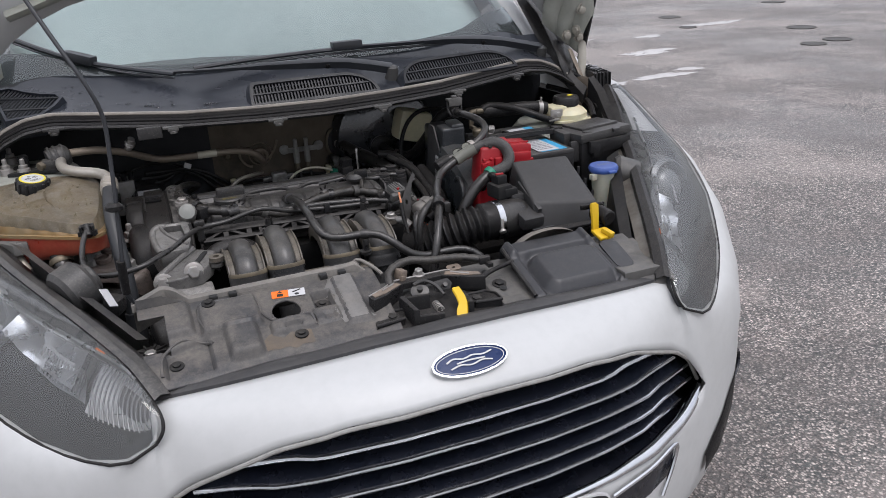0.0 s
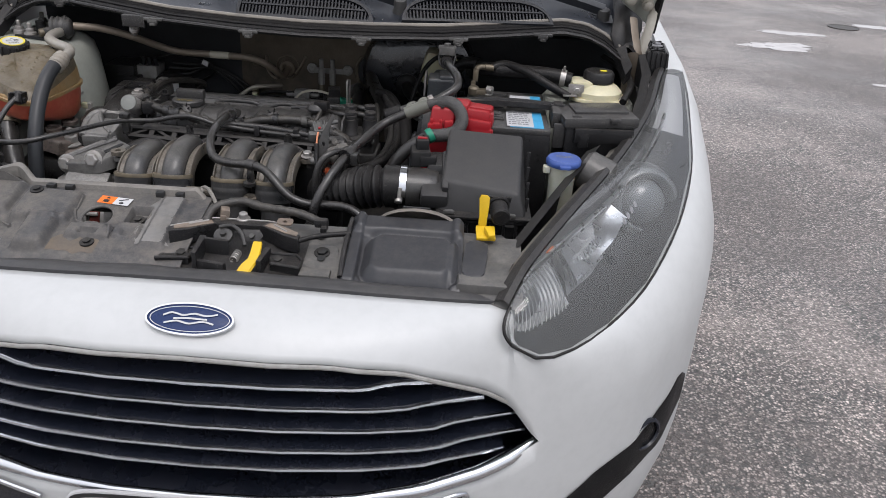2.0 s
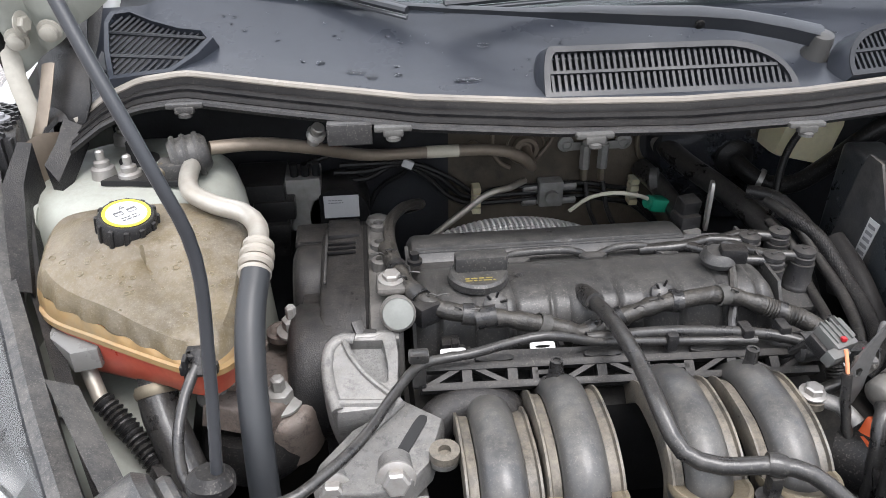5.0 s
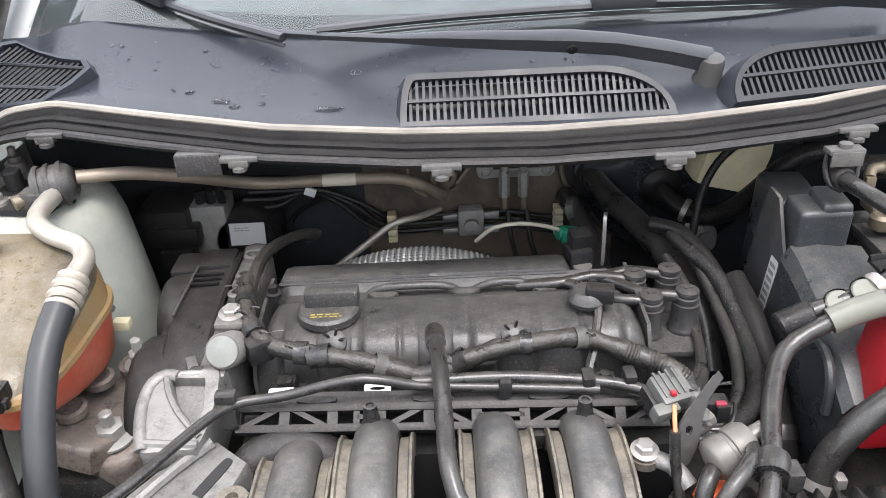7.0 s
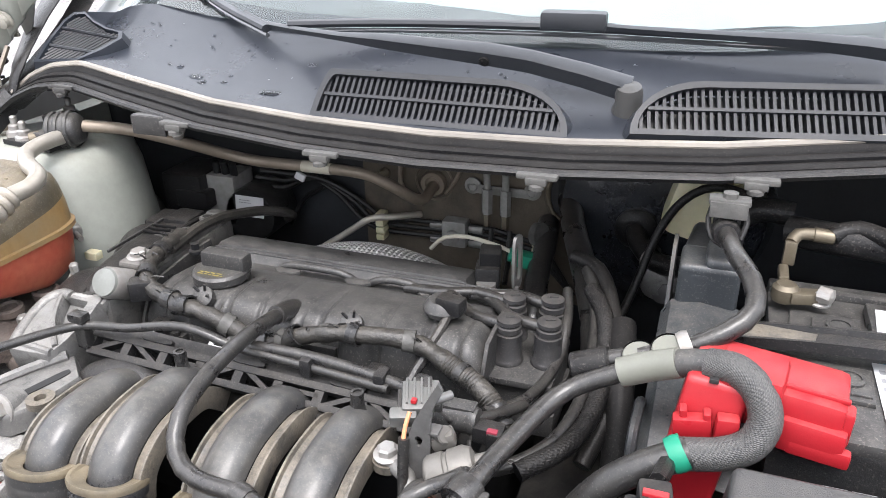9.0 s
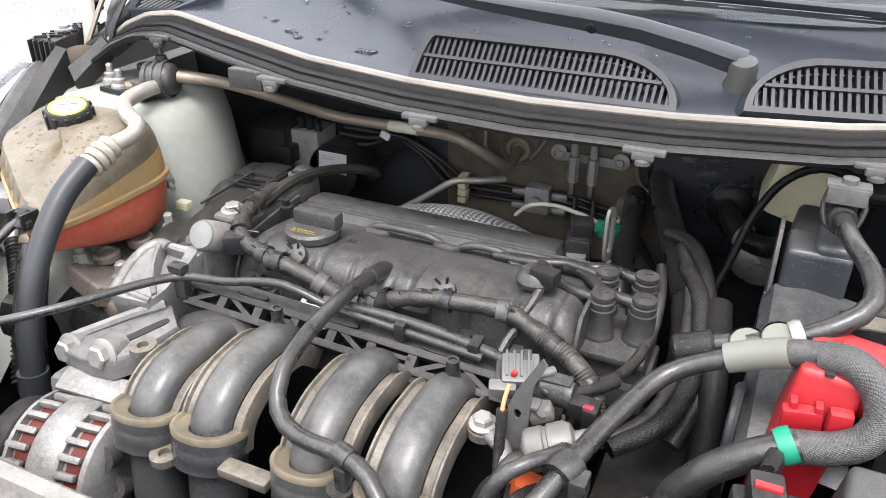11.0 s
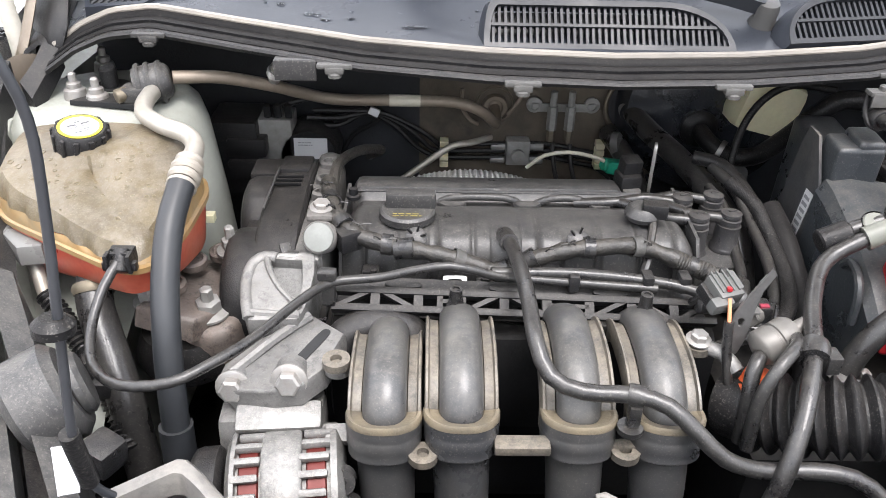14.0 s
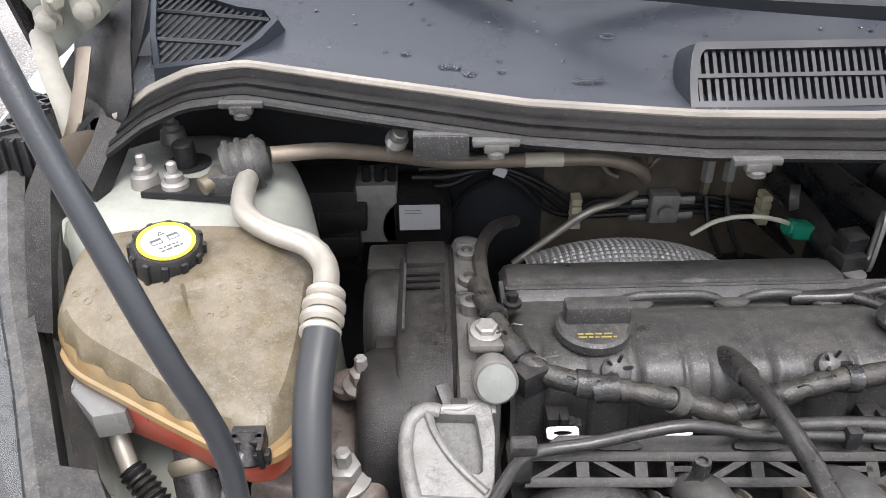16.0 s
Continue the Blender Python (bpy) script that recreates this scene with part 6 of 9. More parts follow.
part("branch", sweep([(.040, .446, .826), (.048, .470, .842), (.050, .490, .852)], .005, 8), M_TAPE, loom)
part("branch", sweep([(.040, .440, .822), (.030, .415, .800), (.045, .390, .792), (.066, .372, .802), (.080, .340, .845)], .0055, 8), M_BAND, loom)
for x in (-.232, -.045):
    cn = tagged(new("injector_connector"), "black coil connector with wire clip")
    cn.parent = loom
    part("shell", lathe([(.013, 0), (.013, .008), (.010, .010)], (x, .446, .838), (x, .36, .93), 14), M_DUSTY, cn)
    for a in range(4):
        t = a * 2 * math.pi / 5
        part("prong", rod((x + .006 * math.cos(t), .441 + .004 * math.sin(t), .846 + .004 * math.sin(t)), (x + .012 * math.cos(t), .436 + .008 * math.sin(t), .851 + .008 * math.sin(t)), .0016, seg=6), M_BLACK, cn)
rl = random.Random(12)
for k in (6, 11, 17, 19, 25, 31, 33, 34, 41, 47, 53, 58, 63, 65, 72):
    if k + 2 < len(lo_s):
        c, dd = lo_s[k], (lo_s[k + 2] - lo_s[k - 2]).normalized()
        w = rl.choice((.004, .006, .011))
        dd = (dd + V(0, rl.uniform(-.25, .25), rl.uniform(-.3, .3))).normalized()
        part("tape_band", lathe([(.0104, -w), (.0121, -w), (.0119, 0), (.0124, w), (.0104, w)], tuple(c), tuple(c + dd), 14, caps=False), M_BAND if rl.random() < .7 else M_GREYM2, loom)
for k in range(26):
    c = lo_s[rl.choice((3, 5, 8, 9, 10, 12, 17, 18, 32, 33, 34, 36, 40, 48, 49, 58, 62, 66)) % len(lo_s)]
    a = rl.uniform(0, 6.3)
    o = V(math.cos(a) * .6, -abs(math.sin(a)) * .5, .75 * abs(math.sin(a)) + .25).normalized()
    p = c + o * .009
    part("frayed_end", sweep([tuple(p), tuple(p + o * .006 + V(rl.uniform(-.005, .005), -.002, .002)), tuple(p + o * .009 + V(rl.uniform(-.012, .012), rl.uniform(-.006, .004), -.001))], .0008, 5, .004), M_BAND if k % 3 else M_GREYM2, loom)
for x, z in ((-.283, .800), (-.01, .795)):
    part("side_plug", joined(box(x, .425, z, .020, .018, .024, .003), box(x + .004, .415, z + .012, .008, .010, .012, .002)), M_BLACK, loom)

# coil pack at the right end
coil = tagged(new("coil_pack"), "black ignition coil pack with four leads")
coil.parent = engine
part("block", box(.126, .514, .770, .084, .090, .046, .006), M_DUSTY, coil)
part("top_plate", box(.128, .512, .791, .080, .100, .008, .002), M_DUSTY, coil)
part("base", joined(box(.122, .505, .748, .102, .095, .03, .004)), M_DUSTY, coil)
for i, (x, y) in enumerate(((.111, .500), (.153, .507), (.104, .548), (.146, .556))):
    tw = tagged(new("lead_boot"), "black lead boot")
    tw.parent = coil
    z0 = .797
    part("boot", lathe([(.0175, -.003), (.0178, .000), (.0165, .003), (.0158, .004), (.0146, .029), (.0150, .031), (.0150, .033), (.0105, .034)], (x, y, z0), (x + .02, y + .01, z0 + 1), 20), M_BOOT, tw)
    part("cap", joined(lathe([(.0105, .033), (.0135, .035), (.0138, .041), (.0118, .042), (.0118, .044), (.0130, .045), (.0128, .049), (.008, .0505), (.002, .051)], (x, y, z0), (x + .02, y + .01, z0 + 1), 20), box(x + .002, y + .001, z0 + .0515, .011, .004, .002, .001, (0, 0, 20))), M_BOOT, tw)
    part("lead", sweep([(x, y, z0 + .039), (x - .018, y + .003, z0 + .041), (x - .045, y + .012, z0 + .040), (x - .085, .552 + .007 * (i % 2), .834), (x - .135, .560, .828)], .0066, 12), M_HOSE, tw)
sn = thing("cam_sensor", "black plug sensor at the rear of the cam cover", "sensor")
part("body", joined(box(.052, .622, .826, .030, .030, .034, .004, (0, 0, 12)), box(.054, .626, .850, .026, .022, .026, .003, (10, 0, 12)), lathe([(.014, 0), (.014, .006), (.008, .010)], (.054, .604, .812), None, 14)), M_BLACK, sn)
part("nut", lathe([(.012, 0), (.012, .006)], (.055, .604, .820), None, 12), M_STEEL, sn)
lb = thing("lifting_eye", "thin steel lifting eye standing behind the cam cover", "bracket")
part("plate", ring_plate(oval(.010, .036, 20, p=4), oval(.005, .024, 20, p=4), -.002, .002, pose(.086, .632, .846, 90, 0, 75)), M_STEEL, lb)
vs = tagged(new("top_sensor"), "black sensor with an open socket")
vs.parent = engine
part("body", lathe([(.020, 0), (.022, .006), (.019, .012), (.015, .016)], (.040, .494, .845), None, 20), M_DUSTY, vs)
part("socket", box(.052, .486, .860, .030, .018, .018, .003, (0, 0, -12)), M_BLACK, vs)

# timing cover at the left end: a banded casing with one bulge over each cam pulley
TP = [(.402, .60), (.398, .70), (.400, .745), (.407, .775), (.420, .800), (.438, .817), (.460, .829), (.490, .837), (.530, .842), (.575, .845), (.625, .844), (.648, .840), (.658, .830), (.661, .78)]
tcov = tagged(new("timing_cover"), "dusty black timing cover bulging over two cam pulleys")
tcov.parent = engine
part("band", sheet([[(x, .53 + (y - .53) * k, .70 + (z - .70) * k) for y, z in TP] for x, k in ((-.424, .90), (-.423, .955), (-.420, .975), (-.416, .985), (-.396, .992), (-.380, 1.0), (-.377, 1.0), (-.377, 1.018), (-.372, 1.020), (-.371, .99))]), M_BLACK, tcov)
for cy, cz, r in ((.590, .775, .064), (.472, .746, .079)):
    part("pulley_bulge", lathe([(r * .40, .046), (r * .80, .045), (r * .93, .041), (r * .985, .034), (r, .024), (r, -.004)], (-.414, cy, cz), (-1, cy, cz), 44, caps=False), M_BLACK, tcov)
    part("bulge_face", lathe([(.002, .0462), (r * .40, .0460)], (-.414, cy, cz), (-1, cy, cz), 44, caps=False), M_BLACK, tcov)
part("bulge_web", box(-.434, .526, .800, .024, .060, .020, .006), M_BLACK, tcov)
part("rear_step", joined(box(-.428, .640, .822, .060, .050, .030, .006), box(-.395, .628, .838, .042, .044, .022, .005)), M_BLACK, tcov)
for y, z in ((.590, .8455), (.578, .8465), (.566, .8470)):
    part("moulded_slot", box(-.398, y, z, .034, .0035, .004, .001), M_SEAL, tcov)
part("moulded_edge", box(-.4165, .555, .846, .003, .11, .004, .001, (0, 0, 0)), M_DUSTY, tcov)
part("seam", sweep([(-.3695, y, z + .001) for y, z in TP[1:12]], .0032, 6), M_SEAL, tcov)
part("tab", joined(box(-.378, .428, .826, .012, .030, .006, .002, (34, 0, 24)), box(-.368, .410, .830, .014, .010, .022, .002, (-12, 0, 0))), M_DUSTY, tcov)
part("tab_pin", rod((-.392, .404, .838), (-.346, .409, .836), .0042, seg=12), M_GREYM, tcov)
part("head_end", joined(box(-.351, .53, .795, .036, .25, .09, .010), box(-.353, .600, .835, .030, .080, .022, .008), box(-.352, .448, .822, .030, .050, .026, .008)), M_CAST, engine, "bare cast cylinder head end")
for y in (.535, .575, .622):
    part("head_boss", lathe([(.011, -.01), (.011, .010), (.008, .012), (.006, .012), (.006, .006)], (-.352, y, .842), None, 14), M_CAST, engine)
part("sensor_drum", lathe([(.016, 0), (.016, .012), (.013, .018), (.006, .021)], (-.352, .640, .834), (-.352, .660, .93), 20), M_CAST, engine)
part("cover_bolt", joined(lathe([(.009, 0), (.009, .004), (.006, .005)], (-.312, .540, .842), None, 14), lathe([(.0055, .004), (.0055, .013)], (-.312, .540, .842), None, 6)), M_DARK, engine)
sol = tagged(new("valve_solenoid"), "round grey-topped camshaft solenoid")
sol.parent = engine
part("can", lathe([(.018, 0), (.0185, .004), (.0185, .040), (.0165, .044)], (-.338, .448, .838), (-.338, .38, .878), 28), M_STEEL, sol)
part("cap", lathe([(.0170, 0), (.0158, .003), (.002, .004)], (-.338, .411, .860), (-.338, .36, .89), 28), mat("zinc_cap", (0.19, 0.195, 0.18), 0.45, 0.3, (0.12, 0.12, 0.11), 40, 0.7), sol)
part("flange", box(-.342, .474, .858, .034, .040, .010, .006), M_CAST, sol)
hexbolt((-.342, .474, .864), (-.342, .46, 1), .010, .008, M_STEEL, sol)
part("plug", joined(box(-.308, .432, .846, .026, .022, .024, .003, (0, 0, 30)), rod((-.325, .436, .848), (-.300, .43, .845), .009)), M_BLACK, sol)

# fuel rail bracket: open truss under the rail
M_TABW = mat("pale_metal_tab", (0.42, 0.42, 0.41), 0.4, 0.3, (0.3, 0.3, 0.29), 60, 0.6)
rail = thing("fuel_rail", "black fuel rail above an open plastic truss", "fuel rail")
RM = Matrix.Translation((-.112, .360, .808)) @ Matrix.Rotation(radians(2.0), 4, "Y") @ Matrix.Rotation(radians(38), 4, "X") @ Matrix.Diagonal((1, .74, 1, 1))
RW = .208
part("top_rail", prism([(-RW, .0075), (RW, .0075), (RW, .018), (-RW, .018)], -.008, .007, RM, .0015), M_TRUSS, rail)
part("bottom_rail", prism([(-RW, -.019), (RW, -.019), (RW, -.0085), (-RW, -.0085)], -.008, .006, RM, .0015), M_TRUSS, rail)
part("ledge", prism([(-RW + .01, .018), (RW - .01, .018), (RW - .012, .036), (-RW + .03, .036)], -.010, -.002, RM, .002), M_TRUSS, rail)
# the openwork between the rails: a run of triangles, slots and small square windows
BAYS = "TtwTtsTtT"
for i, kind in enumerate(BAYS):
    xa, xb = -RW + 2 * RW * i / len(BAYS), -RW + 2 * RW * (i + 1) / len(BAYS)
    xm = (xa + xb) / 2
    bars = [[(xa - .005, -.012), (xa + .005, -.012), (xa + .005, .012), (xa - .005, .012)]]
    if kind in "xT":
        bars.append([(xa + .001, -.012), (xa + .012, -.012), (xb, .012), (xb - .011, .012)])
    if kind in "xt":
        bars.append([(xa + .001, .012), (xb - .011, -.012), (xb, -.012), (xa + .012, .012)])
    if kind == "s":
        bars.append([(xa, -.003), (xb, -.003), (xb, .003), (xa, .003)])
    if kind == "w":
        bars += [[(xm - .003, -.012), (xm + .003, -.012), (xm + .003, .012), (xm - .003, .012)], [(xm, -.003), (xb, -.003), (xb, .003), (xm, .003)]]
    for b in bars:
        part("strut", prism(b, -.007, .005, RM), M_TRUSS, rail)
for i in (2, 5, 8):
    part("rail_pad", prism(oval(.020, .0045, 16, -RW + 2 * RW * i / 11, .024, p=4), -.002, .003, RM, .001), M_TRUSS, rail)
# added matt black sheet that darkens the openings like shade
part("back_plate", prism([(-RW, -.014), (RW, -.014), (RW, .030), (-RW, .030)], -.034, -.030, RM), M_SEAL, rail)
part("rail_tube", sweep([(-.150, .372, .842), (-.05, .378, .838), (.05, .370, .830), (.10, .350, .822), (.128, .372, .815), (.150, .42, .80)], .0062, 10), M_HOSE, rail)
for x in (-.06, .02, .06):
    part("rail_clip", box(x, .374, .832, .012, .020, .020, .003), M_BLACK, rail)
for x, y, z in ((-.283, .398, .814), (-.187, .402, .811)):
    part("metal_tab", ring_plate(oval(.0135, .0055, 20, p=6), oval(.008, .0018, 20), 0, .002, pose(x, y, z, 28)), M_TABW, rail)
for x, y, z in ((-.188, .341, .840), (.011, .338, .838)):
    part("tower", joined(lathe([(.018, -.040), (.008, -.014), (.0065, 0)], (x, y, z), None, 4), lathe([(.0065, -.01), (.0065, .002), (.004, .002), (.004, -.004)], (x, y, z), None, 14)), M_HOSE, rail)

# intake runners
manifold = thing("intake_manifold", "smooth dark moulded intake manifold with four humped runners", "intake manifold")
M_TAN = mat("tan_dusty_flange", (0.18, 0.148, 0.10), 0.55, 0, (0.055, 0.05, 0.042), 20, 0.95, bump=0.3, bscale=300)
RUN_BARREL = [(.0212 * math.cos(a), .0110 + .0190 * math.sin(a) ** .8) for a in np.linspace(math.pi, 0, 17)]
RUN_EDGE = [(.0208, .0090), (.0222, .0112), (.0285, .0118), (.0305, .0126), (.0320, .0160), (.0342, .0162), (.0352, .0140), (.0350, -.006), (.0210, -.006)]


def along(path, prof, end=1.0):
    """Rows of a profile carried along a curve that runs in one upright plane."""
    S = spline(path, .006)
    S = S[:max(2, int(len(S) * end))]
    out = []
    for i, p in enumerate(S):
        t = (S[min(i + 1, len(S) - 1)] - S[max(i - 1, 0)]).normalized()
        nn = V(0, t.z, -t.y)
        out.append([tuple(p + V(dx, 0, 0) + nn * dn) for dx, dn in prof])
    return out


for i, (x, dz, dy) in enumerate(((-.257, -.012, -.010), (-.184, 0, 0), (-.073, .000, .002), (.010, -.004, .004))):
    rn = tagged(new("runner"), "humped smooth black intake runner with dusty side flanges")
    rn.parent = manifold
    path = [(x, .366 + dy, .742 + dz), (x, .350 + dy, .776 + dz), (x, .324 + dy, .799 + dz), (x, .292 + dy, .803 + dz), (x, .262 + dy * .7, .799 + dz * .8), (x, .236 + dy * .3, .782 + dz * .5), (x, .226, .752)]
    rows_b = along(path, RUN_BARREL)
    part("barrel", sheet(rows_b), M_SATIN, rn)
    for s in (-1, 1):
        part("side_flange", sheet(along(path[1:], [(s * a, b) for a, b in RUN_EDGE], .97), closed=True), M_FLANGE, rn)
    base = V(x, .222 + dy * .1, .778 + dz * .2)
    cl = []
    for h, k in ((-.006, .96), (-.005, 1.0), (.006, 1.0), (.008, .975), (.010, .985), (.019, .985), (.021, .955), (.030, .945), (.032, .86)):
        c = base + V(0, -.26, -.965) * h
        cl.append([tuple(c + V(.0362 * k * math.copysign(abs(math.cos(a)) ** .85, math.cos(a)), .0345 * k * math.sin(a) * .96 - .002, -.0345 * k * math.sin(a) * .27)) for a in np.linspace(0, 2 * math.pi, 36, endpoint=False)])
    part("collar", sheet(cl, closed=True), M_SATIN, rn)
    lip = []
    for rx, ry, up in ((.0195, .0200, -.002), (.0225, .0225, .0002), (.0300, .0290, .0012), (.0320, .0308, .0036), (.0350, .0335, .0038), (.0364, .0348, .0012), (.0364, .0348, -.004)):
        lip.append([tuple(base + V(0, .0010, .006 + up) + V(rx * math.copysign(abs(math.cos(a)) ** .85, math.cos(a)), ry * math.sin(a) - .002, -ry * math.sin(a) * .27)) for a in np.linspace(0, 2 * math.pi, 36, endpoint=False)])
    part("front_lip", sheet(lip, closed=True), M_TAN, rn, "tan dust on the front lip")
    part("down_tube", sweep([(x, .222, .742), (x + .002, .212, .70), (x + .004, .200, .62), (x + .004, .190, .52)], .030, 20, rfun=lambda f: .0285 - .002 * math.sin(3 * f)), M_SATIN, rn)
part("tie_bar", box(-.128, .196, .766, .052, .018, .010, .002), M_FLANGE, manifold)
part("tie_bar", box(-.031, .204, .758, .03, .010, .010, .002), M_FLANGE, manifold)
for x, y, z in ((-.306, .268, .800), (-.220, .192, .752), (-.03, .198, .752), (.058, .298, .800)):
    part("lug", lathe([(.014, 0), (.014, .008), (.006, .008), (.006, .002)], (x, y, z), None, 18), M_FLANGE, manifold)
part("top_web", box(-.03, .345, .790, .10, .012, .014, .003, (0, 6, 0)), M_HOSE, manifold)
part("side_chamber", sweep([(-.318, .322, .762), (-.302, .338, .783), (-.275, .346, .790), (-.245, .346, .786), (-.225, .340, .770)], .020, 18, .006), M_BLACK, manifold)
part("plenum", joined(box(-.12, .190, .56, .40, .10, .16, .03), box(-.13, .165, .66, .10, .02, .08, .004)), M_BLACK, manifold)
hexbolt((.058, .298, .812), (.058, .28, 1), .009, .010, M_STEEL, manifold)
part("vacuum_pipe", sweep([(.062, .296, .806), (.080, .286, .805), (.092, .270, .795)], .008, 10), M_ALU, manifold)

# block and gearbox fillers: deep bay shade is in their near-black colour
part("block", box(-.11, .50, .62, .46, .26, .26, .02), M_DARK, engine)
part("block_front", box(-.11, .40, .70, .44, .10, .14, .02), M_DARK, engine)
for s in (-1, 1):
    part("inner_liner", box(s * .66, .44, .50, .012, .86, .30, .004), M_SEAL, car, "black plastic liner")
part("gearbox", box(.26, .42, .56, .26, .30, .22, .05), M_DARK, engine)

# front mount casting and alternator
M_ROUGHCAST = mat("sand_cast_pocket", (0.13, 0.128, 0.122), 0.62, 0.1, (0.22, 0.215, 0.205), 260, 0.95, bump=0.9, bscale=420)
brk = thing("accessory_bracket", "grey cast-aluminium accessory bracket with two bolts", "bracket")
BRM = Matrix.Translation((0, .325, .812)) @ Matrix.Rotation(radians(19), 4, "X")
WEB = [(-.404, -.004), (-.413, .022), (-.418, .048), (-.417, .068), (-.410, .082), (-.399, .089), (-.388, .088), (-.378, .083), (-.366, .082), (-.348, .090), (-.342, .086), (-.340, .060), (-.343, .022), (-.350, -.002)]
POCKET = [(-.390, .078), (-.356, .076), (-.352, .046), (-.353, .026), (-.362, .030), (-.374, .042), (-.384, .060)]


def round_outline(poly, n, c):
    """The outline's reach from c at even angles."""
    out = []
    for k in range(n):
        a = 2 * math.pi * k / n
        d = V(math.cos(a), math.sin(a))
        best = 0.0
        for (x0, y0), (x1, y1) in zip(poly, poly[1:] + poly[:1]):
            e, w = V(x1 - x0, y1 - y0), V(x0 - c[0], y0 - c[1])
            den = d.x * e.y - d.y * e.x
            if abs(den) > 1e-9:
                t, q = (w.x * e.y - w.y * e.x) / den, (w.x * d.y - w.y * d.x) / den
                if t > 0 and 0 <= q <= 1:
                    best = max(best, t)
        out.append((c[0] + d.x * best, c[1] + d.y * best))
    return out


wc = (-.368, .056)
wo, wi = round_outline(WEB, 48, wc), round_outline(POCKET, 48, wc)
shrunk = lambda k: [(wc[0] + (x - wc[0]) * k, wc[1] + (y - wc[1]) * k) for x, y in wo]
lift = lambda o, h: [tuple(BRM @ V(x, y, h)) for x, y in o]
part("web", sheet([lift(shrunk(1.04), -.060), lift(shrunk(1.03), -.020), lift(wo, -.002), lift(shrunk(.97), .0015), lift(shrunk(.93), .002), lift([(a[0] * .3 + b[0] * .7, a[1] * .3 + b[1] * .7) for a, b in zip(wo, wi)], .001), lift([(a[0] * .06 + b[0] * .94, a[1] * .06 + b[1] * .94) for a, b in zip(wo, wi)], .002), lift(wi, -.001), lift(wi, -.014)], closed=True), M_ALU, brk)
part("pocket_floor", prism(wi, -.020, -.0125, BRM), M_ROUGHCAST, brk, "sand-rough pocket floor")
part("left_rim", sweep([tuple(BRM @ V(x, y, .0015)) for x, y in ((-.402, .000), (-.409, .026), (-.412, .052), (-.408, .074), (-.396, .083), (-.384, .081))], .0062, 10, .006, flat=.7), M_ALU, brk)
part("diagonal_rib", sweep([tuple(BRM @ V(x, y, .002)) for x, y in ((-.395, .079), (-.388, .060), (-.376, .040), (-.362, .024), (-.350, .012))], .0034, 8, .006), M_ALU, brk)
part("front_rib", sweep([tuple(BRM @ V(x, y, .001)) for x, y in ((-.403, .008), (-.378, .006), (-.350, .004))], .0042, 8), M_ALU, brk)
part("pad", box(-.353, .408, .832, .030, .014, .014, .003, (12, 0, 0)), M_ALU, brk)
SHM = Matrix.Translation((-.36, .28, .792)) @ Matrix.Rotation(radians(-7), 4, "Y") @ Matrix.Rotation(radians(6), 4, "X")
part("shelf", prism([(.022, .068), (.058, .036), (.040, -.014), (.018, -.034), (-.012, -.036), (-.050, -.032), (-.066, -.016), (-.062, .006), (-.030, .040)], -.026, 0, SHM, .005), M_ALU, brk)
# black oval laid on top as the slot's shade
part("slot", prism(oval(.006, .028, 20, p=4), 0, .0012, SHM @ pose(.026, .018, 0, 0, 0, -32)), M_INK_SHADE, brk)
part("rib", sweep([tuple(SHM @ V(-.052, -.010, .001)), tuple(SHM @ V(-.01, .036, .003)), tuple(SHM @ V(.02, .062, .004))], .006, 8), M_ALU, brk)
part("lug", lathe([(.014, 0), (.014, .008), (.007, .008), (.007, .002)], (-.306, .276, .786), None, 20), M_ALU, brk)
for q, e in (((-.351, .256, .790), (-.351, .10, .83)), ((-.408, .262, .776), (-.412, .10, .815))):
    part("boss", rod((q[0], q[1] + .024, q[2] - .004), q, .0165), M_ALU, brk)
    hexbolt(q, e, .0125, .014, M_STEEL, brk)
part("foot", box(-.372, .262, .722, .105, .055, .06, .010, (-6, 0, 4)), M_ALU, brk)
M_ALUSPLASH = mat("splashed_aluminium", (0.20, 0.196, 0.188), 0.46, 0.35, (0.12, 0.117, 0.11), 30, 0.9, bump=0.25, bscale=380, dust=(0.46, 0.44, 0.41), dustamt=0.5, dscale=60, specks=0.5, stain=0.4)
alt = thing("alternator", "finned cast-aluminium alternator with copper windings", "alternator")
AC = V(-.352, .205, .685)
AX = V(1, .12, 0).normalized()
part("drum", lathe([(.040, -.056), (.060, -.053), (.0675, -.048), (.0675, -.044), (.058, -.0435), (.058, -.0205), (.066, -.020), (.0685, -.017), (.0685, .014), (.066, .017), (.058, .0175), (.058, .0435), (.0675, .044), (.0675, .050), (.060, .055), (.040, .058)], tuple(AC), tuple(AC + AX), 48), M_ALUSPLASH, alt)
for o in (-.032, .0305):
    part("winding", lathe([(.0582, -.0095), (.0605, -.008), (.0605, .008), (.0582, .0095)], tuple(AC + AX * o), tuple(AC + AX * (o + 1)), 40, caps=False), M_COPPER, alt, "red copper windings")
for i in range(13):
    a = radians(4 + 15 * i)
    for o, w in ((-.032, .026), (.0305, .029)):
        c = AC + AX * o + V(0, -math.cos(a), math.sin(a)) * .0645
        part("finger", box(*c, w, .0078, .0076, .0028, (-math.degrees(a), 0, 7)), M_ALUSPLASH, alt)
part("top_lug", joined(box(-.362, .244, .752, .084, .030, .016, .005, (24, 0, 4)), box(-.300, .232, .742, .032, .020, .012, .003, (20, 0, 4))), M_ALUSPLASH, alt)
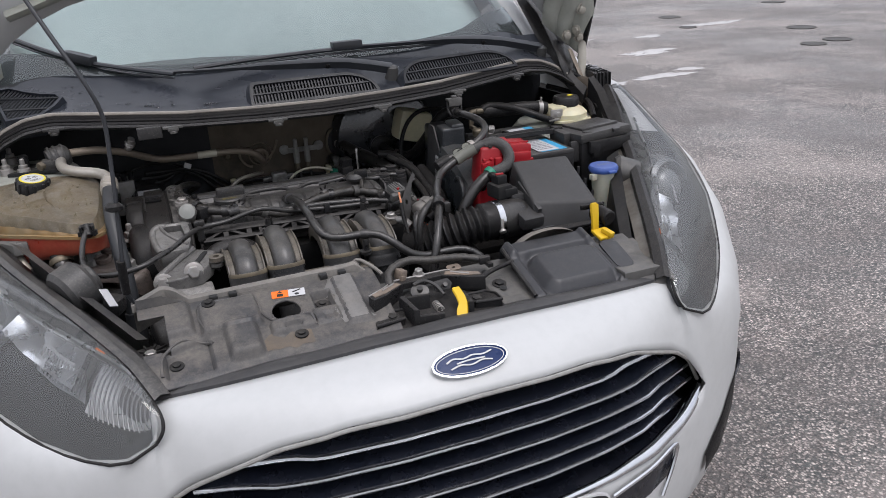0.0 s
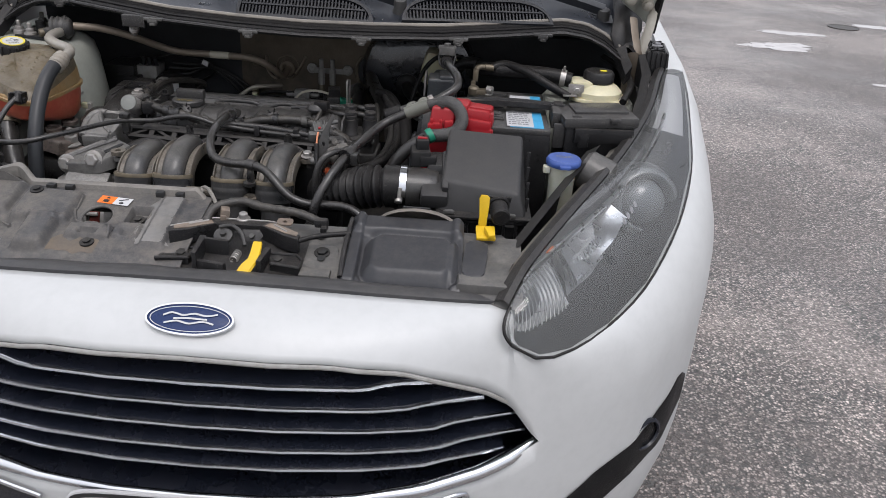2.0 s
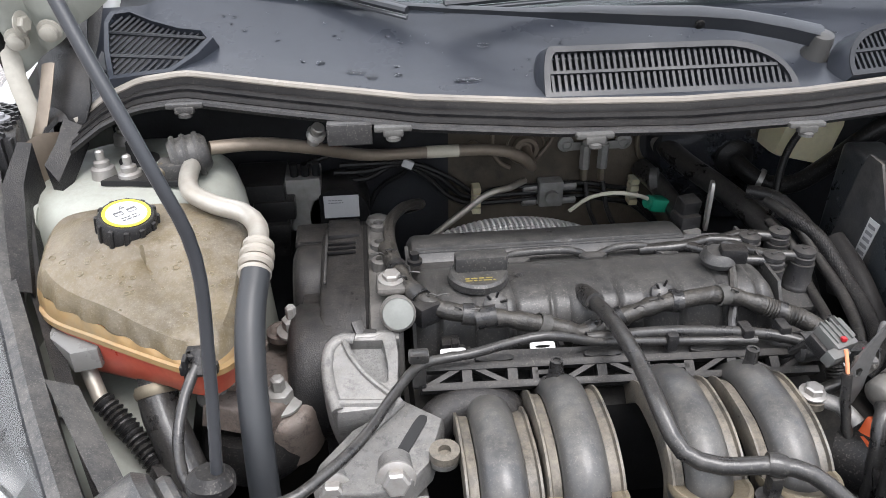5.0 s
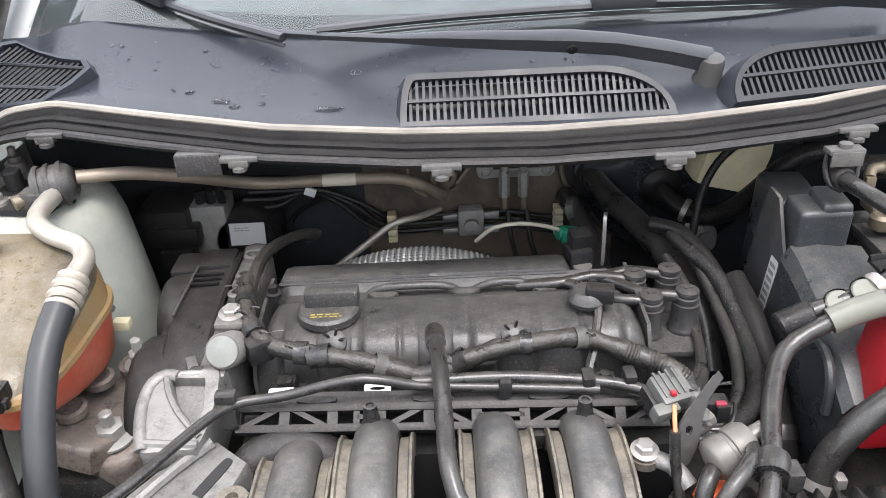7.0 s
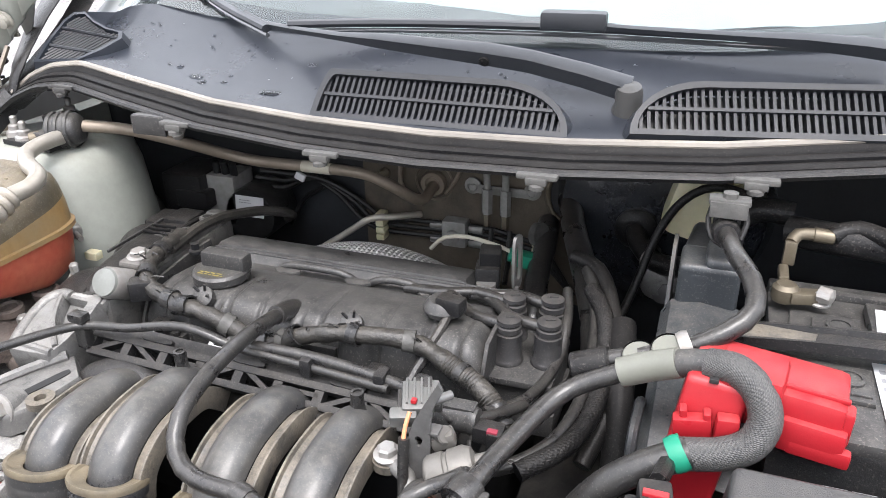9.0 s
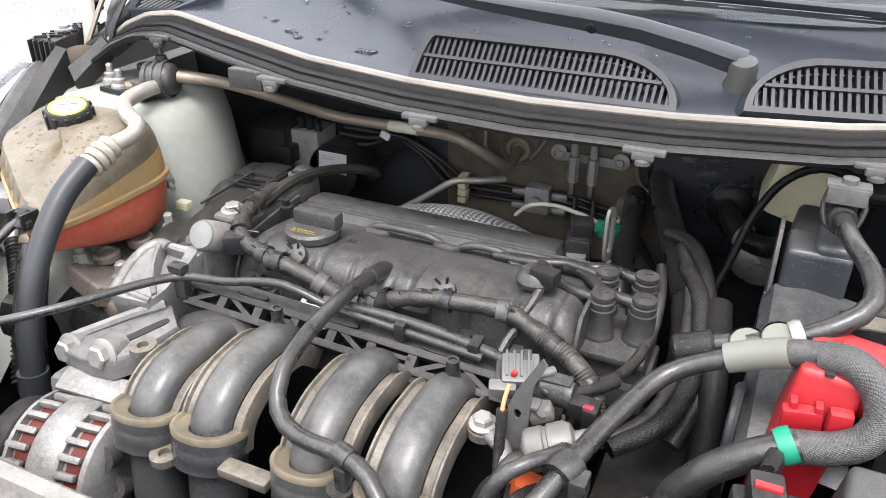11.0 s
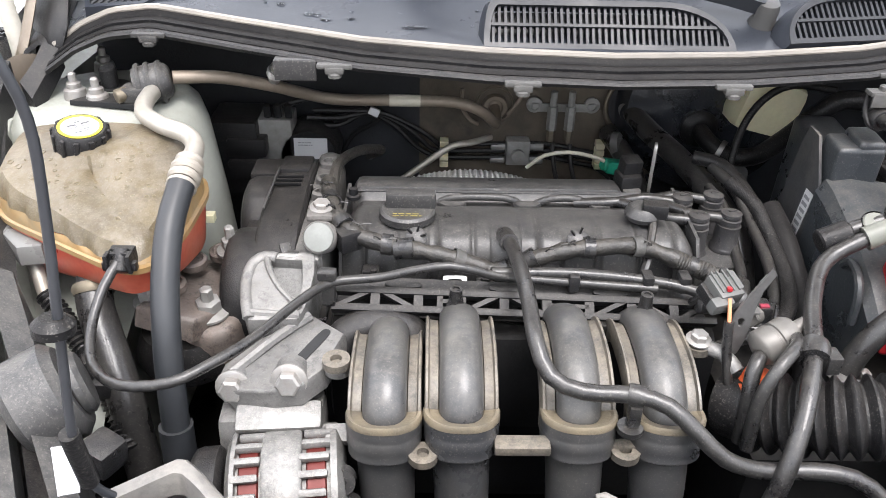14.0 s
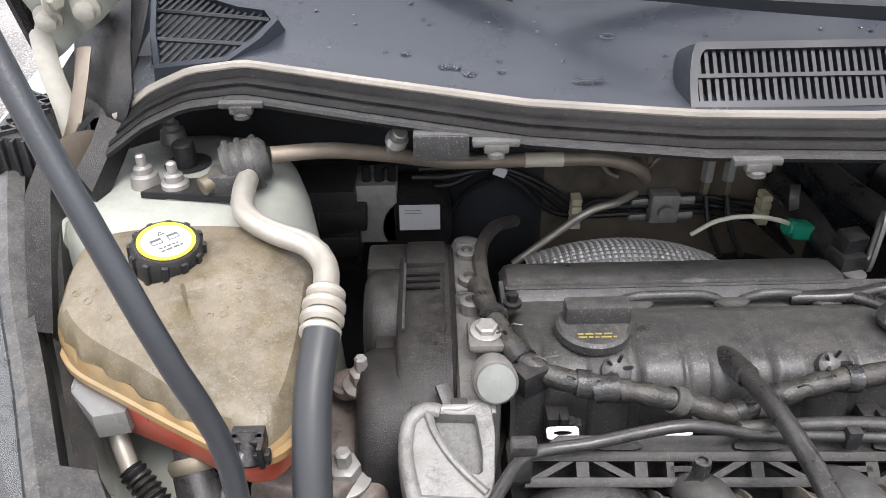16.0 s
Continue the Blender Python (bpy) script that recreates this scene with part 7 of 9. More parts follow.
for x in (-.296, -.291):
    part("side_lug", lathe([(.0135, -.008), (.0135, .004), (.005, .0045), (.005, -.002)], (x, .186, .728 if x < -.293 else .690), (x, 0, .80), 18), M_DUSTY, alt)
part("pulley", lathe([(.018, -.092), (.046, -.090), (.052, -.086), (.054, -.080), (.054, -.064), (.050, -.060), (.030, -.058)], tuple(AC), tuple(AC + AX), 36), M_BLACK, alt)

mount = thing("engine_mount", "dusty red-brown engine mount with large bolts", "engine mount")
M_MOUNT = mat("dusty_red_mount", (0.13, 0.11, 0.098), 0.55, 0.2, (0.19, 0.145, 0.12), 30, 0.95, bump=0.7, bscale=110, stain=0.7, dust=(0.30, 0.27, 0.24), dustamt=0.4)
part("boss", lathe([(.040, -.060), (.039, -.030), (.036, -.008), (.033, -.002), (.028, .001), (.002, .001)], (-.466, .400, .762), (-.468, .38, .86), 28), M_MOUNT, mount)
part("arm", joined(prism([(-.052, -.030), (-.010, -.040), (.030, -.022), (.050, .030), (.046, .075), (.010, .085), (-.030, .060), (-.060, .020)], -.034, 0, pose(-.486, .440, .772, -6, 6, 8), .009, 3), prism([(-.040, -.020), (.030, -.026), (.048, .016), (.010, .034), (-.040, .030)], -.020, .008, pose(-.500, .392, .772, -10, 8, -10), .008, 3)), M_MOUNT, mount)
for q in ((-.512, .418, .790), (-.470, .492, .790), (-.500, .466, .792)):
    part("dimple", lathe([(.017, -.006), (.017, .002), (.013, .004), (.011, .001), (.002, .000)], q, (q[0], q[1] - .08, q[2] + 1), 20), M_MOUNT, mount)
part("rubber", lathe([(.055, -.05), (.062, -.03), (.055, -.01), (.05, 0)], (-.500, .41, .740), None, 28), M_RUBBER, mount)
for p, k in (((-.467, .400, .764), 1.0), ((-.455, .480, .798), .8), ((-.535, .400, .778), .7)):
    q = (p[0], p[1] - .06, p[2] + 1)
    part("nut", joined(lathe([(.023 * k, 0), (.023 * k, .003), (.016 * k, .006)], p, q, 26), lathe([(.0145 * k, .005), (.0145 * k, .018), (.011 * k, .020), (.0075 * k, .020), (.0075 * k, .034), (.005 * k, .036)], p, q, 6)), M_GREYM, mount)


# ---- coolant tank ----
tank = thing("coolant_tank", "yellowed plastic coolant tank, half full of red coolant", "coolant tank")
TO = [(-.705, .455), (-.708, .500), (-.700, .535), (-.660, .548), (-.600, .552), (-.545, .548), (-.500, .535), (-.482, .500), (-.480, .450), (-.482, .395), (-.490, .350), (-.508, .330), (-.535, .334), (-.580, .360), (-.630, .392), (-.680, .425)]
TO = [tuple(p)[:2] for p in spline([(x, y, 0) for x, y in TO + TO[:1]], .005)][:-1]
TCX, TCY = -.590, .455


def tank_ring(k, z, tilt=0.0, wave=0.0):
    out = []
    for i, (x, y) in enumerate(TO):
        front = 1.0 if y < .44 and x < -.50 else 0.0
        q = k + wave * front * math.cos((x + y * -.6) * 150)
        out.append((TCX + (x - TCX) * q, TCY + (y - TCY) * q, z + tilt * (y - .455)))
    return out


lsh = sheet([tank_ring(.70, .792, .1), tank_ring(.86, .796, .1), tank_ring(.93, .806, .08), tank_ring(.965, .840, .02), tank_ring(.985, .864)], closed=True)
for v in lsh.verts:
    v.co.z += max(0.0, .864 - v.co.z) * .55 * min(1.0, max(0.0, (.47 - v.co.y) / .11))
part("lower_shell", lsh, M_TANKRED, tank, "red coolant showing through the lower half")
part("seam", sheet([tank_ring(.985, .863), tank_ring(1.025, .864), tank_ring(1.025, .870), tank_ring(.985, .871)], closed=True), M_TANKAMB, tank)
part("middle_band", sheet([tank_ring(.985, .870), tank_ring(.985, .876, .05), tank_ring(.975, .886, .12, .016), tank_ring(.960, .893, .16, .026)], closed=True), M_TANKAMB, tank, "amber-stained band above the seam")
top_rings = [tank_ring(.960, .893, .16, .026), tank_ring(.940, .902, .20, .024), tank_ring(.905, .911, .23, .008), tank_ring(.86, .917, .22), tank_ring(.6, .921, .18), tank_ring(.3, .923, .15), tank_ring(.02, .924, .1)]
ush = sheet(top_rings, closed=True)
bmesh.ops.holes_fill(ush, edges=[e for e in ush.edges if e.is_boundary and e.calc_length() < .004])
for v in ush.verts:
    along_x = (v.co.x + .590) * .83 + (v.co.y - .455) * -.56
    inner = max(0.0, 1 - ((v.co.x + .595) / .10) ** 2 - ((v.co.y - .45) / .09) ** 2)
    v.co.z += inner * (.0035 * math.sin(along_x * 62) + .0020 * noise.noise(v.co * 40))
tree = BVHTree.FromBMesh(ush)
rnd = random.Random(12)
spots = []
M_SPOT = mat("dried_splash", (0.185, 0.155, 0.10), 0.35, 0, (0.15, 0.127, 0.085), 40, 0.6)
for i in range(48):
    cx, cy = rnd.choice(((-.66, .47), (-.64, .44), (-.56, .44), (-.54, .47), (-.53, .40), (-.55, .37), (-.60, .42)))
    q = tree.ray_cast(V(cx + rnd.gauss(0, .016), cy + rnd.gauss(0, .014), 1.1), V(0, 0, -1))
    if q[0] is not None and abs(q[1].z) > .7:
        up = q[1] if q[1].z > 0 else -q[1]
        m = aim(tuple(q[0] + up * .0003), tuple(q[0] + up))
        r = rnd.uniform(.0012, .0038)
        spots.append(sweep([tuple(m @ V(r * math.cos(a), r * rnd.uniform(.7, .9) * math.sin(a), 0)) for a in np.linspace(0, 2 * math.pi, 11)], .0004, 5, curve=False, caps=False))
tagged(part("dried_splash", joined(*spots), M_SPOT, tank), kind="stuff")
part("upper_shell", ush, M_TANKTOP, tank, "dusty cream top with dried splashes")
cap = tagged(new("cap"), "black ribbed cap with a yellow-ringed label")
cap.parent = tank
CC = V(-.612, .495, .928)
ax = V(.14, -.16, 1)
prof_c = [(.0285, -.010), (.0302, -.006), (.0295, .020), (.0265, .0245), (.0245, .0245)]
part("cap_body", lathe(prof_c, tuple(CC), tuple(CC + ax), 36), M_BLACK, cap)
for i in range(12):
    a = 2 * math.pi * i / 12
    m = aim(tuple(CC), tuple(CC + ax))
    b = box(.0293, 0, .008, .005, .006, .028, .002)
    b.transform(m @ Matrix.Rotation(a, 4, "Z"))
    part("grip", b, M_BLACK, cap)
mc = aim(tuple(CC), tuple(CC + ax)) @ Matrix.Translation((0, 0, .0247)) @ Matrix.Scale(.86, 4)
part("label", prism(oval(.0265, .0265, 36), 0, .0006, mc), M_LABEL, cap)
part("yellow_ring", ring_plate(oval(.0275, .0275, 36), oval(.0235, .0235, 36), 0, .0010, mc), M_LABELY, cap)
M_PRINT = mat("label_print", (0.10, 0.10, 0.10), 0.5, 0)
for sx in (-1, 1):
    part("symbol", ring_plate([(sx * .0085 + x, .003 + y) for x, y in ((-.0055, -.004), (.0055, -.004), (.0055, .004), (-.0055, .004))], [(sx * .0085 + x, .003 + y) for x, y in ((-.0045, -.003), (.0045, -.003), (.0045, .001), (-.0045, .001))], .0007, .0010, mc), M_PRINT, cap)
part("symbol", ring_plate([(-.004, .010), (.004, .010), (0, .016)], [(-.0018, .0112), (.0018, .0112), (0, .0138)], .0007, .001, mc), M_PRINT, cap)
part("print", bar_text(0, -.010, .022, .009, 2, mc, .0010, 4), M_PRINT, cap)
part("clip_mount", joined(box(-.520, .333, .882, .024, .014, .018, .002), box(-.520, .322, .878, .034, .008, .010, .002)), M_BLACK, tank)
part("outlet", rod((-.585, .392, .826), (-.580, .374, .806), .017), M_BLACK, tank)
part("hose_clamp", lathe([(.021, -.006), (.023, 0), (.021, .006)], (-.581, .378, .811), (-.575, .358, .789), 20, caps=False), M_BRASS, tank)
oh = thing("tank_hose", "thick black rubber hose below the coolant tank", "hose")
part("hose", sweep([(-.582, .380, .813), (-.576, .362, .794), (-.560, .336, .766), (-.537, .300, .72), (-.52, .27, .62)], .0195, 16), M_HOSE, oh)
part("grey_flap", prism([(-.705, .462), (-.684, .452), (-.630, .408), (-.632, .390), (-.656, .385), (-.690, .42)], .835, .858, None, .004), mat("smoky_translucent_plastic", (0.15, 0.147, 0.14), 0.3, 0, (0.11, 0.108, 0.1), 20, 0.6), oh, "grey translucent clip plate")
cor = thing("corrugated_conduit", "black corrugated wiring conduit beside the tank", "conduit")
part("tube_end", sweep([(-.657, .412, .832), (-.640, .386, .797)], .008, 10), M_TUBE, cor)
part("conduit", sweep([(-.640, .386, .797), (-.618, .368, .780), (-.592, .343, .760), (-.56, .310, .732), (-.53, .27, .68)], .0105, 12, .002, rfun=lambda f: .0105 + .0020 * math.sin(f * 420)), M_BLACK, cor)
part("plug", joined(box(-.570, .318, .752, .03, .02, .022, .003, (0, 20, 30)), box(-.555, .298, .742, .02, .02, .02, .003)), M_BLACK, cor)

tower = thing("strut_tower", "pale cream painted strut tower with studs", "strut tower")
part("dome", lathe([(.150, -.32), (.140, -.16), (.128, -.05), (.120, -.020), (.106, -.005), (.085, .000), (.05, .002), (.002, .002)], (-.645, .655, .932), None, 48, caps=False), M_INNER, tower)
part("front_apron", sheet([[(x, y, z) for x in np.linspace(-.76, -.56, 10)] for y, z in ((.60, .84), (.52, .80), (.42, .755), (.30, .71), (.2, .62))]), M_INNER, tower)
for x, y in ((-.670, .628), (-.635, .610), (-.672, .735)):
    part("stud", joined(lathe([(.015, 0), (.013, .014), (.010, .016)], (x, y, .932), None, 18), lathe([(.009, .014), (.009, .022), (.005, .024), (.005, .034), (.003, .036)], (x, y, .932), None, 12)), M_STEEL, tower)
part("bracket", prism([(-.05, -.014), (.05, -.018), (.052, .010), (.02, .022), (-.03, .014)], 0, .007, pose(-.615, .608, .935, 0, 0, -6), .002), M_DARK, tower)
# black disc on the dome, painted shade of its opening
part("hole", lathe([(.024, 0), (.024, .001)], (-.640, .672, .935), None, 24), M_INK_SHADE, tower)
part("post", rod((-.640, .668, .934), (-.640, .666, .962), .011), M_BLACK, tower)
part("side_stud", joined(rod((-.532, .560, .838), (-.518, .550, .836), .010), rod((-.518, .550, .836), (-.500, .540, .834), .004)), M_STEEL, tower)
part("yellow_clip", box(-.505, .560, .800, .02, .014, .012, .002), M_BRAKE, tower)

# air-conditioning lines
ac = thing("air_conditioning_line", "aluminium refrigerant pipe with a black rubber section", "pipe")
part("valve_block", joined(lathe([(.022, -.022), (.024, -.015), (.024, .010), (.021, .018), (.016, .022)], (-.566, .622, .958), (-.53, .632, .964), 22), box(-.585, .605, .950, .03, .03, .02, .004)), M_STRIP, ac)
for o in (-.016, -.004, .010):
    c = V(-.566, .622, .958) + V(.97, .25, .1) * o
    part("ring", lathe([(.0255, -.003), (.027, 0), (.0255, .003)], tuple(c), tuple(c + V(.97, .25, .1)), 22, caps=False), M_STRIP, ac)
part("nut", rod((-.592, .600, .952), (-.604, .590, .950), .009), M_BRASS, ac)
part("lower_pipe", sweep([(-.562, .605, .953), (-.560, .570, .954), (-.552, .535, .952), (-.525, .510, .948), (-.492, .492, .945), (-.475, .465, .942), (-.470, .420, .942)], .0105, 14), M_TUBE, ac, "bare aluminium bend")
cdir = V(-.002, -.030, -.012).normalized()
for i, r in enumerate((.0152, .0168, .0168, .0158)):
    c = V(-.470, .424, .942) + cdir * (.011 * i)
    part("crimp", lathe([(r - .003, -.005), (r, -.002), (r, .002), (r - .003, .005)], tuple(c), tuple(c + cdir), 22), M_TUBE, ac)
part("rubber_hose", sweep([(-.470, .388, .934), (-.474, .350, .910), (-.474, .310, .870), (-.470, .275, .82), (-.468, .255, .76), (-.468, .245, .68), (-.468, .24, .55)], .0138, 20), M_SLATE, ac)
part("hose_sleeve", sweep([(-.468, .250, .735), (-.468, .244, .68)], .0170, 18), M_SLATE, ac)
part("upper_pipe", sweep([(-.545, .632, .962), (-.49, .655, .955), (-.43, .690, .932), (-.395, .725, .909), (-.35, .752, .891), (-.255, .765, .886), (-.180, .768, .883), (-.140, .772, .868), (-.114, .820, .830), (-.112, .874, .836)], .0084, 14), M_PIPE, ac, "tan-coated steel pipe")
part("service_port", joined(rod((-.428, .684, .942), (-.418, .668, .968), .008), lathe([(.010, .012), (.012, .014), (.010, .017), (.012, .020), (.010, .023)], (-.428, .684, .942), (-.418, .668, .968), 16)), M_STEEL, ac)
part("pipe_label", sweep([(-.278, .7632, .8866), (-.255, .7650, .886), (-.232, .7655, .8856)], .0090, 14), M_CREAM, ac)

# ---- firewall fittings ----
abs_ = thing("brake_modulator", "dark brake modulator block with a white label", "brake modulator")
part("pump", lathe([(.044, 0), (.046, .004), (.046, .07), (.042, .075)], (-.408, .800, .775), (-.408, .90, .775), 28), M_BLACK, abs_)
part("block", box(-.460, .830, .795, .055, .06, .085, .004), M_GREYM, abs_)
part("module", joined(box(-.520, .825, .780, .075, .09, .12, .006), box(-.50, .79, .80, .06, .03, .03, .004), box(-.505, .785, .765, .05, .03, .03, .004)), M_BLACK, abs_)
for i in range(3):
    part("fitting", rod((-.470 + .016 * i, .815, .835), (-.470 + .016 * i, .812, .858), .006, seg=10), M_DARK, abs_)
part("label", prism([(-.026, -.017), (.026, -.017), (.026, .017), (-.026, .017)], 0, .0012, pose(-.404, .797, .792, 82, 0, 0)), M_LABEL, abs_)
part("label_print", bar_text(-.008, .008, .022, .008, 2, pose(-.404, .797, .792, 82, 0, 0), .0016, 9, .35), M_GREYINK, abs_)
lines = thing("brake_lines", "thin dark brake pipes clipped along the firewall", "pipes")
for i in range(3):
    part("pipe", sweep([(-.424 + .01 * i, .84, .815 + .012 * i), (-.363, .845, .813 + .012 * i), (-.318 + .012 * i, .85, .832), (-.274 + .022 * i, .858, .806 - .004 * i), (-.238 + .024 * i, .862, .768 - .002 * i), (-.198 + .015 * i, .862, .752 + .011 * i), (-.103, .864, .752 + .012 * i), (-.022, .866, .752 + .012 * i), (.03, .866, .742 + .012 * i), (.068, .862, .733 + .011 * i), (.12, .85, .69)], .0042, 8), M_RUBBER, lines)
part("pipe", sweep([(-.45, .83, .85), (-.39, .84, .862), (-.33, .855, .85), (-.30, .86, .82), (-.345, .87, .785), (-.37, .86, .74)], .0042, 8), M_RUBBER, lines)
part("white_tag", box(-.303, .795, .856, .016, .006, .012, .001, (0, 25, 0)), M_LABEL, lines)
for x in (-.194, .062):
    part("pipe_clip", joined(*[box(x, .850, .748 + .012 * i, .014, .022, .010, .002) for i in range(4)]), M_BRAKE, lines)
part("silver_pipe", sweep([(-.285, .770, .735), (-.225, .785, .775), (-.185, .788, .803), (-.150, .800, .806), (-.120, .835, .800)], .0052, 10), M_TUBE, lines)
part("union", joined(box(-.072, .860, .766, .040, .026, .044, .005), lathe([(.011, 0), (.011, .008), (.006, .009)], (-.072, .846, .764), (-.072, .8, .764), 16)), M_GREYM, lines)
for x in (-.104, -.040):
    for z in (.748, .772):
        part("fitting", rod((x - .012, .866, z), (x + .012, .866, z), .0075, seg=10), M_GREYM, lines)
sv = thing("throttle_cables", "pair of small metal valves hanging on a firewall plate", "valves")
part("plate", prism([(-.052, -.007), (.05, -.007), (.05, .007), (-.052, .007)], 0, .003, pose(.0, .872, .838, 90, 0, 0), .002), M_GREYM, sv)
for x in (-.014, .015):
    part("valve", joined(lathe([(.0085, 0), (.0085, .040), (.006, .041)], (x - .006, .856, .806), None, 6), rod((x - .006, .856, .844), (x - .006, .854, .872), .0055, seg=10)), M_GREYM, sv)
    part("nut", lathe([(.0065, 0), (.0065, .020), (.005, .022)], (x - .006, .856, .786), None, 6), M_BRASS, sv)
    part("cable", sweep([(x, .862, .778), (x + .004, .84, .74), (x + .01, .80, .72)], .004, 8), M_BLACK, sv)
for x, z in ((-.048, .842), (.046, .842)):
    part("boss", lathe([(.013, 0), (.013, .005), (.007, .008), (.007, .005), (.002, .005)], (x, .876, z), (x, .8, z), 20), M_GREYM, sv)
part("pipe_grommet", joined(lathe([(.010, .006), (.013, .010), (.019, .010), (.021, .006), (.021, 0)], (-.112, .876, .838), (-.112, .8, .838), 26), lathe([(.030, 0), (.032, .003), (.030, .005), (.028, .003)], (-.112, .878, .840), (-.112, .8, .840), 28, caps=False)), M_PIPE, sv, "tan rubber pipe grommet")
part("stay", sweep([(-.166, .870, .868), (-.166, .866, .838), (-.152, .862, .818), (-.138, .860, .812)], .0035, 8), M_PIPE, sv)
part("stay", sweep([(-.064, .872, .872), (-.076, .870, .846), (-.092, .868, .826)], .0035, 8), M_PIPE, sv)
part("stud", lathe([(.009, 0), (.009, .004), (.005, .008), (.002, .008)], (-.196, .876, .846), (-.196, .8, .846), 14), M_BRASS, sv)
part("grommet_plate", prism(oval(.026, .040, 24, p=3), 0, .003, pose(.095, .880, .842, 90, 0, 0)), M_FIRE2, sv)
part("loop", sweep([(.095 + .026 * math.cos(a), .874, .842 + .040 * math.sin(a)) for a in np.linspace(0, 2 * math.pi, 25)], .004, 8, curve=False, caps=False), M_BRASS, sv)

shield = thing("heat_shield", "embossed silver heat shield behind the engine", "heat shield")
sh_rows = []
for i in range(121):
    u = i / 120
    x = -.274 + .236 * u
    top = .789 - .026 * (2 * u - 1) ** 2
    sh_rows.append([(x, .665 + .115 * v, top - .09 * (v - .45) ** 2 - .05 * max(0, .3 - v) + .0022 * ((i % 4 < 2) * (j % 4 < 2))) for j, v in enumerate(np.linspace(0, 1, 61))])
part("foil", sheet(sh_rows), M_FOIL, shield, smooth=20)
part("white_wire", sweep([(-.07, .745, .79), (-.045, .735, .815), (-.01, .732, .822), (.03, .738, .812), (.06, .75, .795)], .0030, 8), M_CREAM, shield)
part("green_plug", joined(box(.072, .750, .790, .045, .022, .020, .004, (0, 12, 8)), rod((.045, .745, .798), (.056, .748, .795), .010)), M_GREEN, shield, "green plug")
ht = thing("heater_hose", "thick black heater hose running from the firewall", "hose")
part("hose", sweep([(.108, .882, .848), (.110, .850, .838), (.125, .790, .830), (.150, .715, .822), (.180, .630, .802), (.196, .570, .775), (.20, .52, .72)], .0168, 18), M_HOSE, ht)
part("clamp", joined(lathe([(.0215, -.006), (.022, .006)], (.1095, .862, .841), (.112, .84, .836), 22, caps=False), rod((.10, .858, .868), (.098, .856, .880), .003, seg=6), rod((.118, .858, .868), (.122, .856, .880), .003, seg=6)), M_STEEL, ht)
part("second_hose", sweep([(.075, .86, .80), (.085, .80, .795), (.092, .72, .78), (.10, .66, .74), (.10, .62, .66)], .016, 14), M_HOSE, ht)
part("paper_wrap", sweep([(.070, .800, .808), (.080, .795, .810)], .0172, 12), M_CLIP, ht)
booster = thing("brake_booster", "large dark drum of the brake booster on the firewall", "brake booster")
part("drum", lathe([(.150, -.02), (.150, .02), (.138, .045), (.10, .062), (.05, .07), (.002, .07)], (.235, .890, .845), (.235, .80, .845), 48), M_BOOST, booster)
part("boss", lathe([(.030, 0), (.030, .012), (.020, .020), (.012, .020)], (.207, .826, .828), (.207, .7, .826), 26), M_RUBBER, booster)
part("vacuum_hose", sweep([(.207, .812, .828), (.215, .790, .818), (.240, .768, .805), (.275, .750, .812), (.300, .725, .850), (.322, .700, .895), (.35, .69, .925), (.385, .685, .925)], .014, 14), M_RUBBER, booster)
part("vacuum_clip", lathe([(.017, -.004), (.018, 0), (.017, .004)], (.232, .774, .809), (.245, .766, .805), 18, caps=False), M_STEEL, booster)
part("cylinder_tank", box(.292, .800, .880, .095, .075, .085, .018, (0, 14, 0)), M_BRAKE, booster, "yellowed fluid tank")
part("loop_cable", sweep([(.20, .66, .74), (.222, .705, .80), (.240, .735, .86), (.265, .742, .905), (.300, .735, .930), (.345, .70, .935)], .0055, 10), M_RUBBER, booster)
part("fitting", lathe([(.022, 0), (.022, .010), (.012, .016), (.008, .016)], (.245, .770, .775), (.245, .70, .785), 20), M_ALU, booster)

# ---- battery corner ----
batt = thing("battery", "black car battery with a blue and white label", "battery")
part("case", box(.448, .475, .780, .172, .252, .180, .006), M_BLACK, batt)
part("lid", joined(box(.448, .475, .873, .170, .250, .014, .004), box(.448, .590, .882, .168, .020, .010, .003), box(.487, .530, .886, .076, .066, .012, .003)), M_DUSTY, batt)
for y in (.428, .516):
    part("lid_panel", joined(box(.412, y, .8815, .062, .052, .005, .0015, (0, 0, -3)), box(.420, y - .004, .8845, .040, .032, .003, .001, (0, 0, -3))), M_DUSTY, batt)
    part("plug", lathe([(.012, 0), (.012, .003), (.009, .0035), (.009, .002), (.002, .002)], (.424, y, .8855), None, 20), M_DUSTY, batt)
part("blue_label", prism([(.452, .360), (.520, .360), (.520, .470), (.452, .470)], .8802, .8812), M_LABELB, batt)
part("white_label", prism([(.446, .362), (.500, .362), (.500, .468), (.446, .468)], .8815, .8822), M_LABEL, batt)
part("label_print", bar_text(.472, .415, .044, .09, 7, Matrix.Identity(4), .8825, 11), M_GREYINK, batt)
part("back_label", prism([(.452, .500), (.520, .500), (.520, .548), (.456, .548)], .8925, .8932), M_LABEL, batt)
part("back_band", prism([(.500, .499), (.5215, .499), (.5215, .549), (.500, .549)], .8934, .894), M_LABELB, batt)
part("front_label", bar_text(0, 0, .06, .02, 2, pose(.435, .3412, .835, 90, 0, 0), .0004, 2), M_LABEL, batt)
post = tagged(new("terminal"), "brass negative terminal clamp")
post.parent = batt
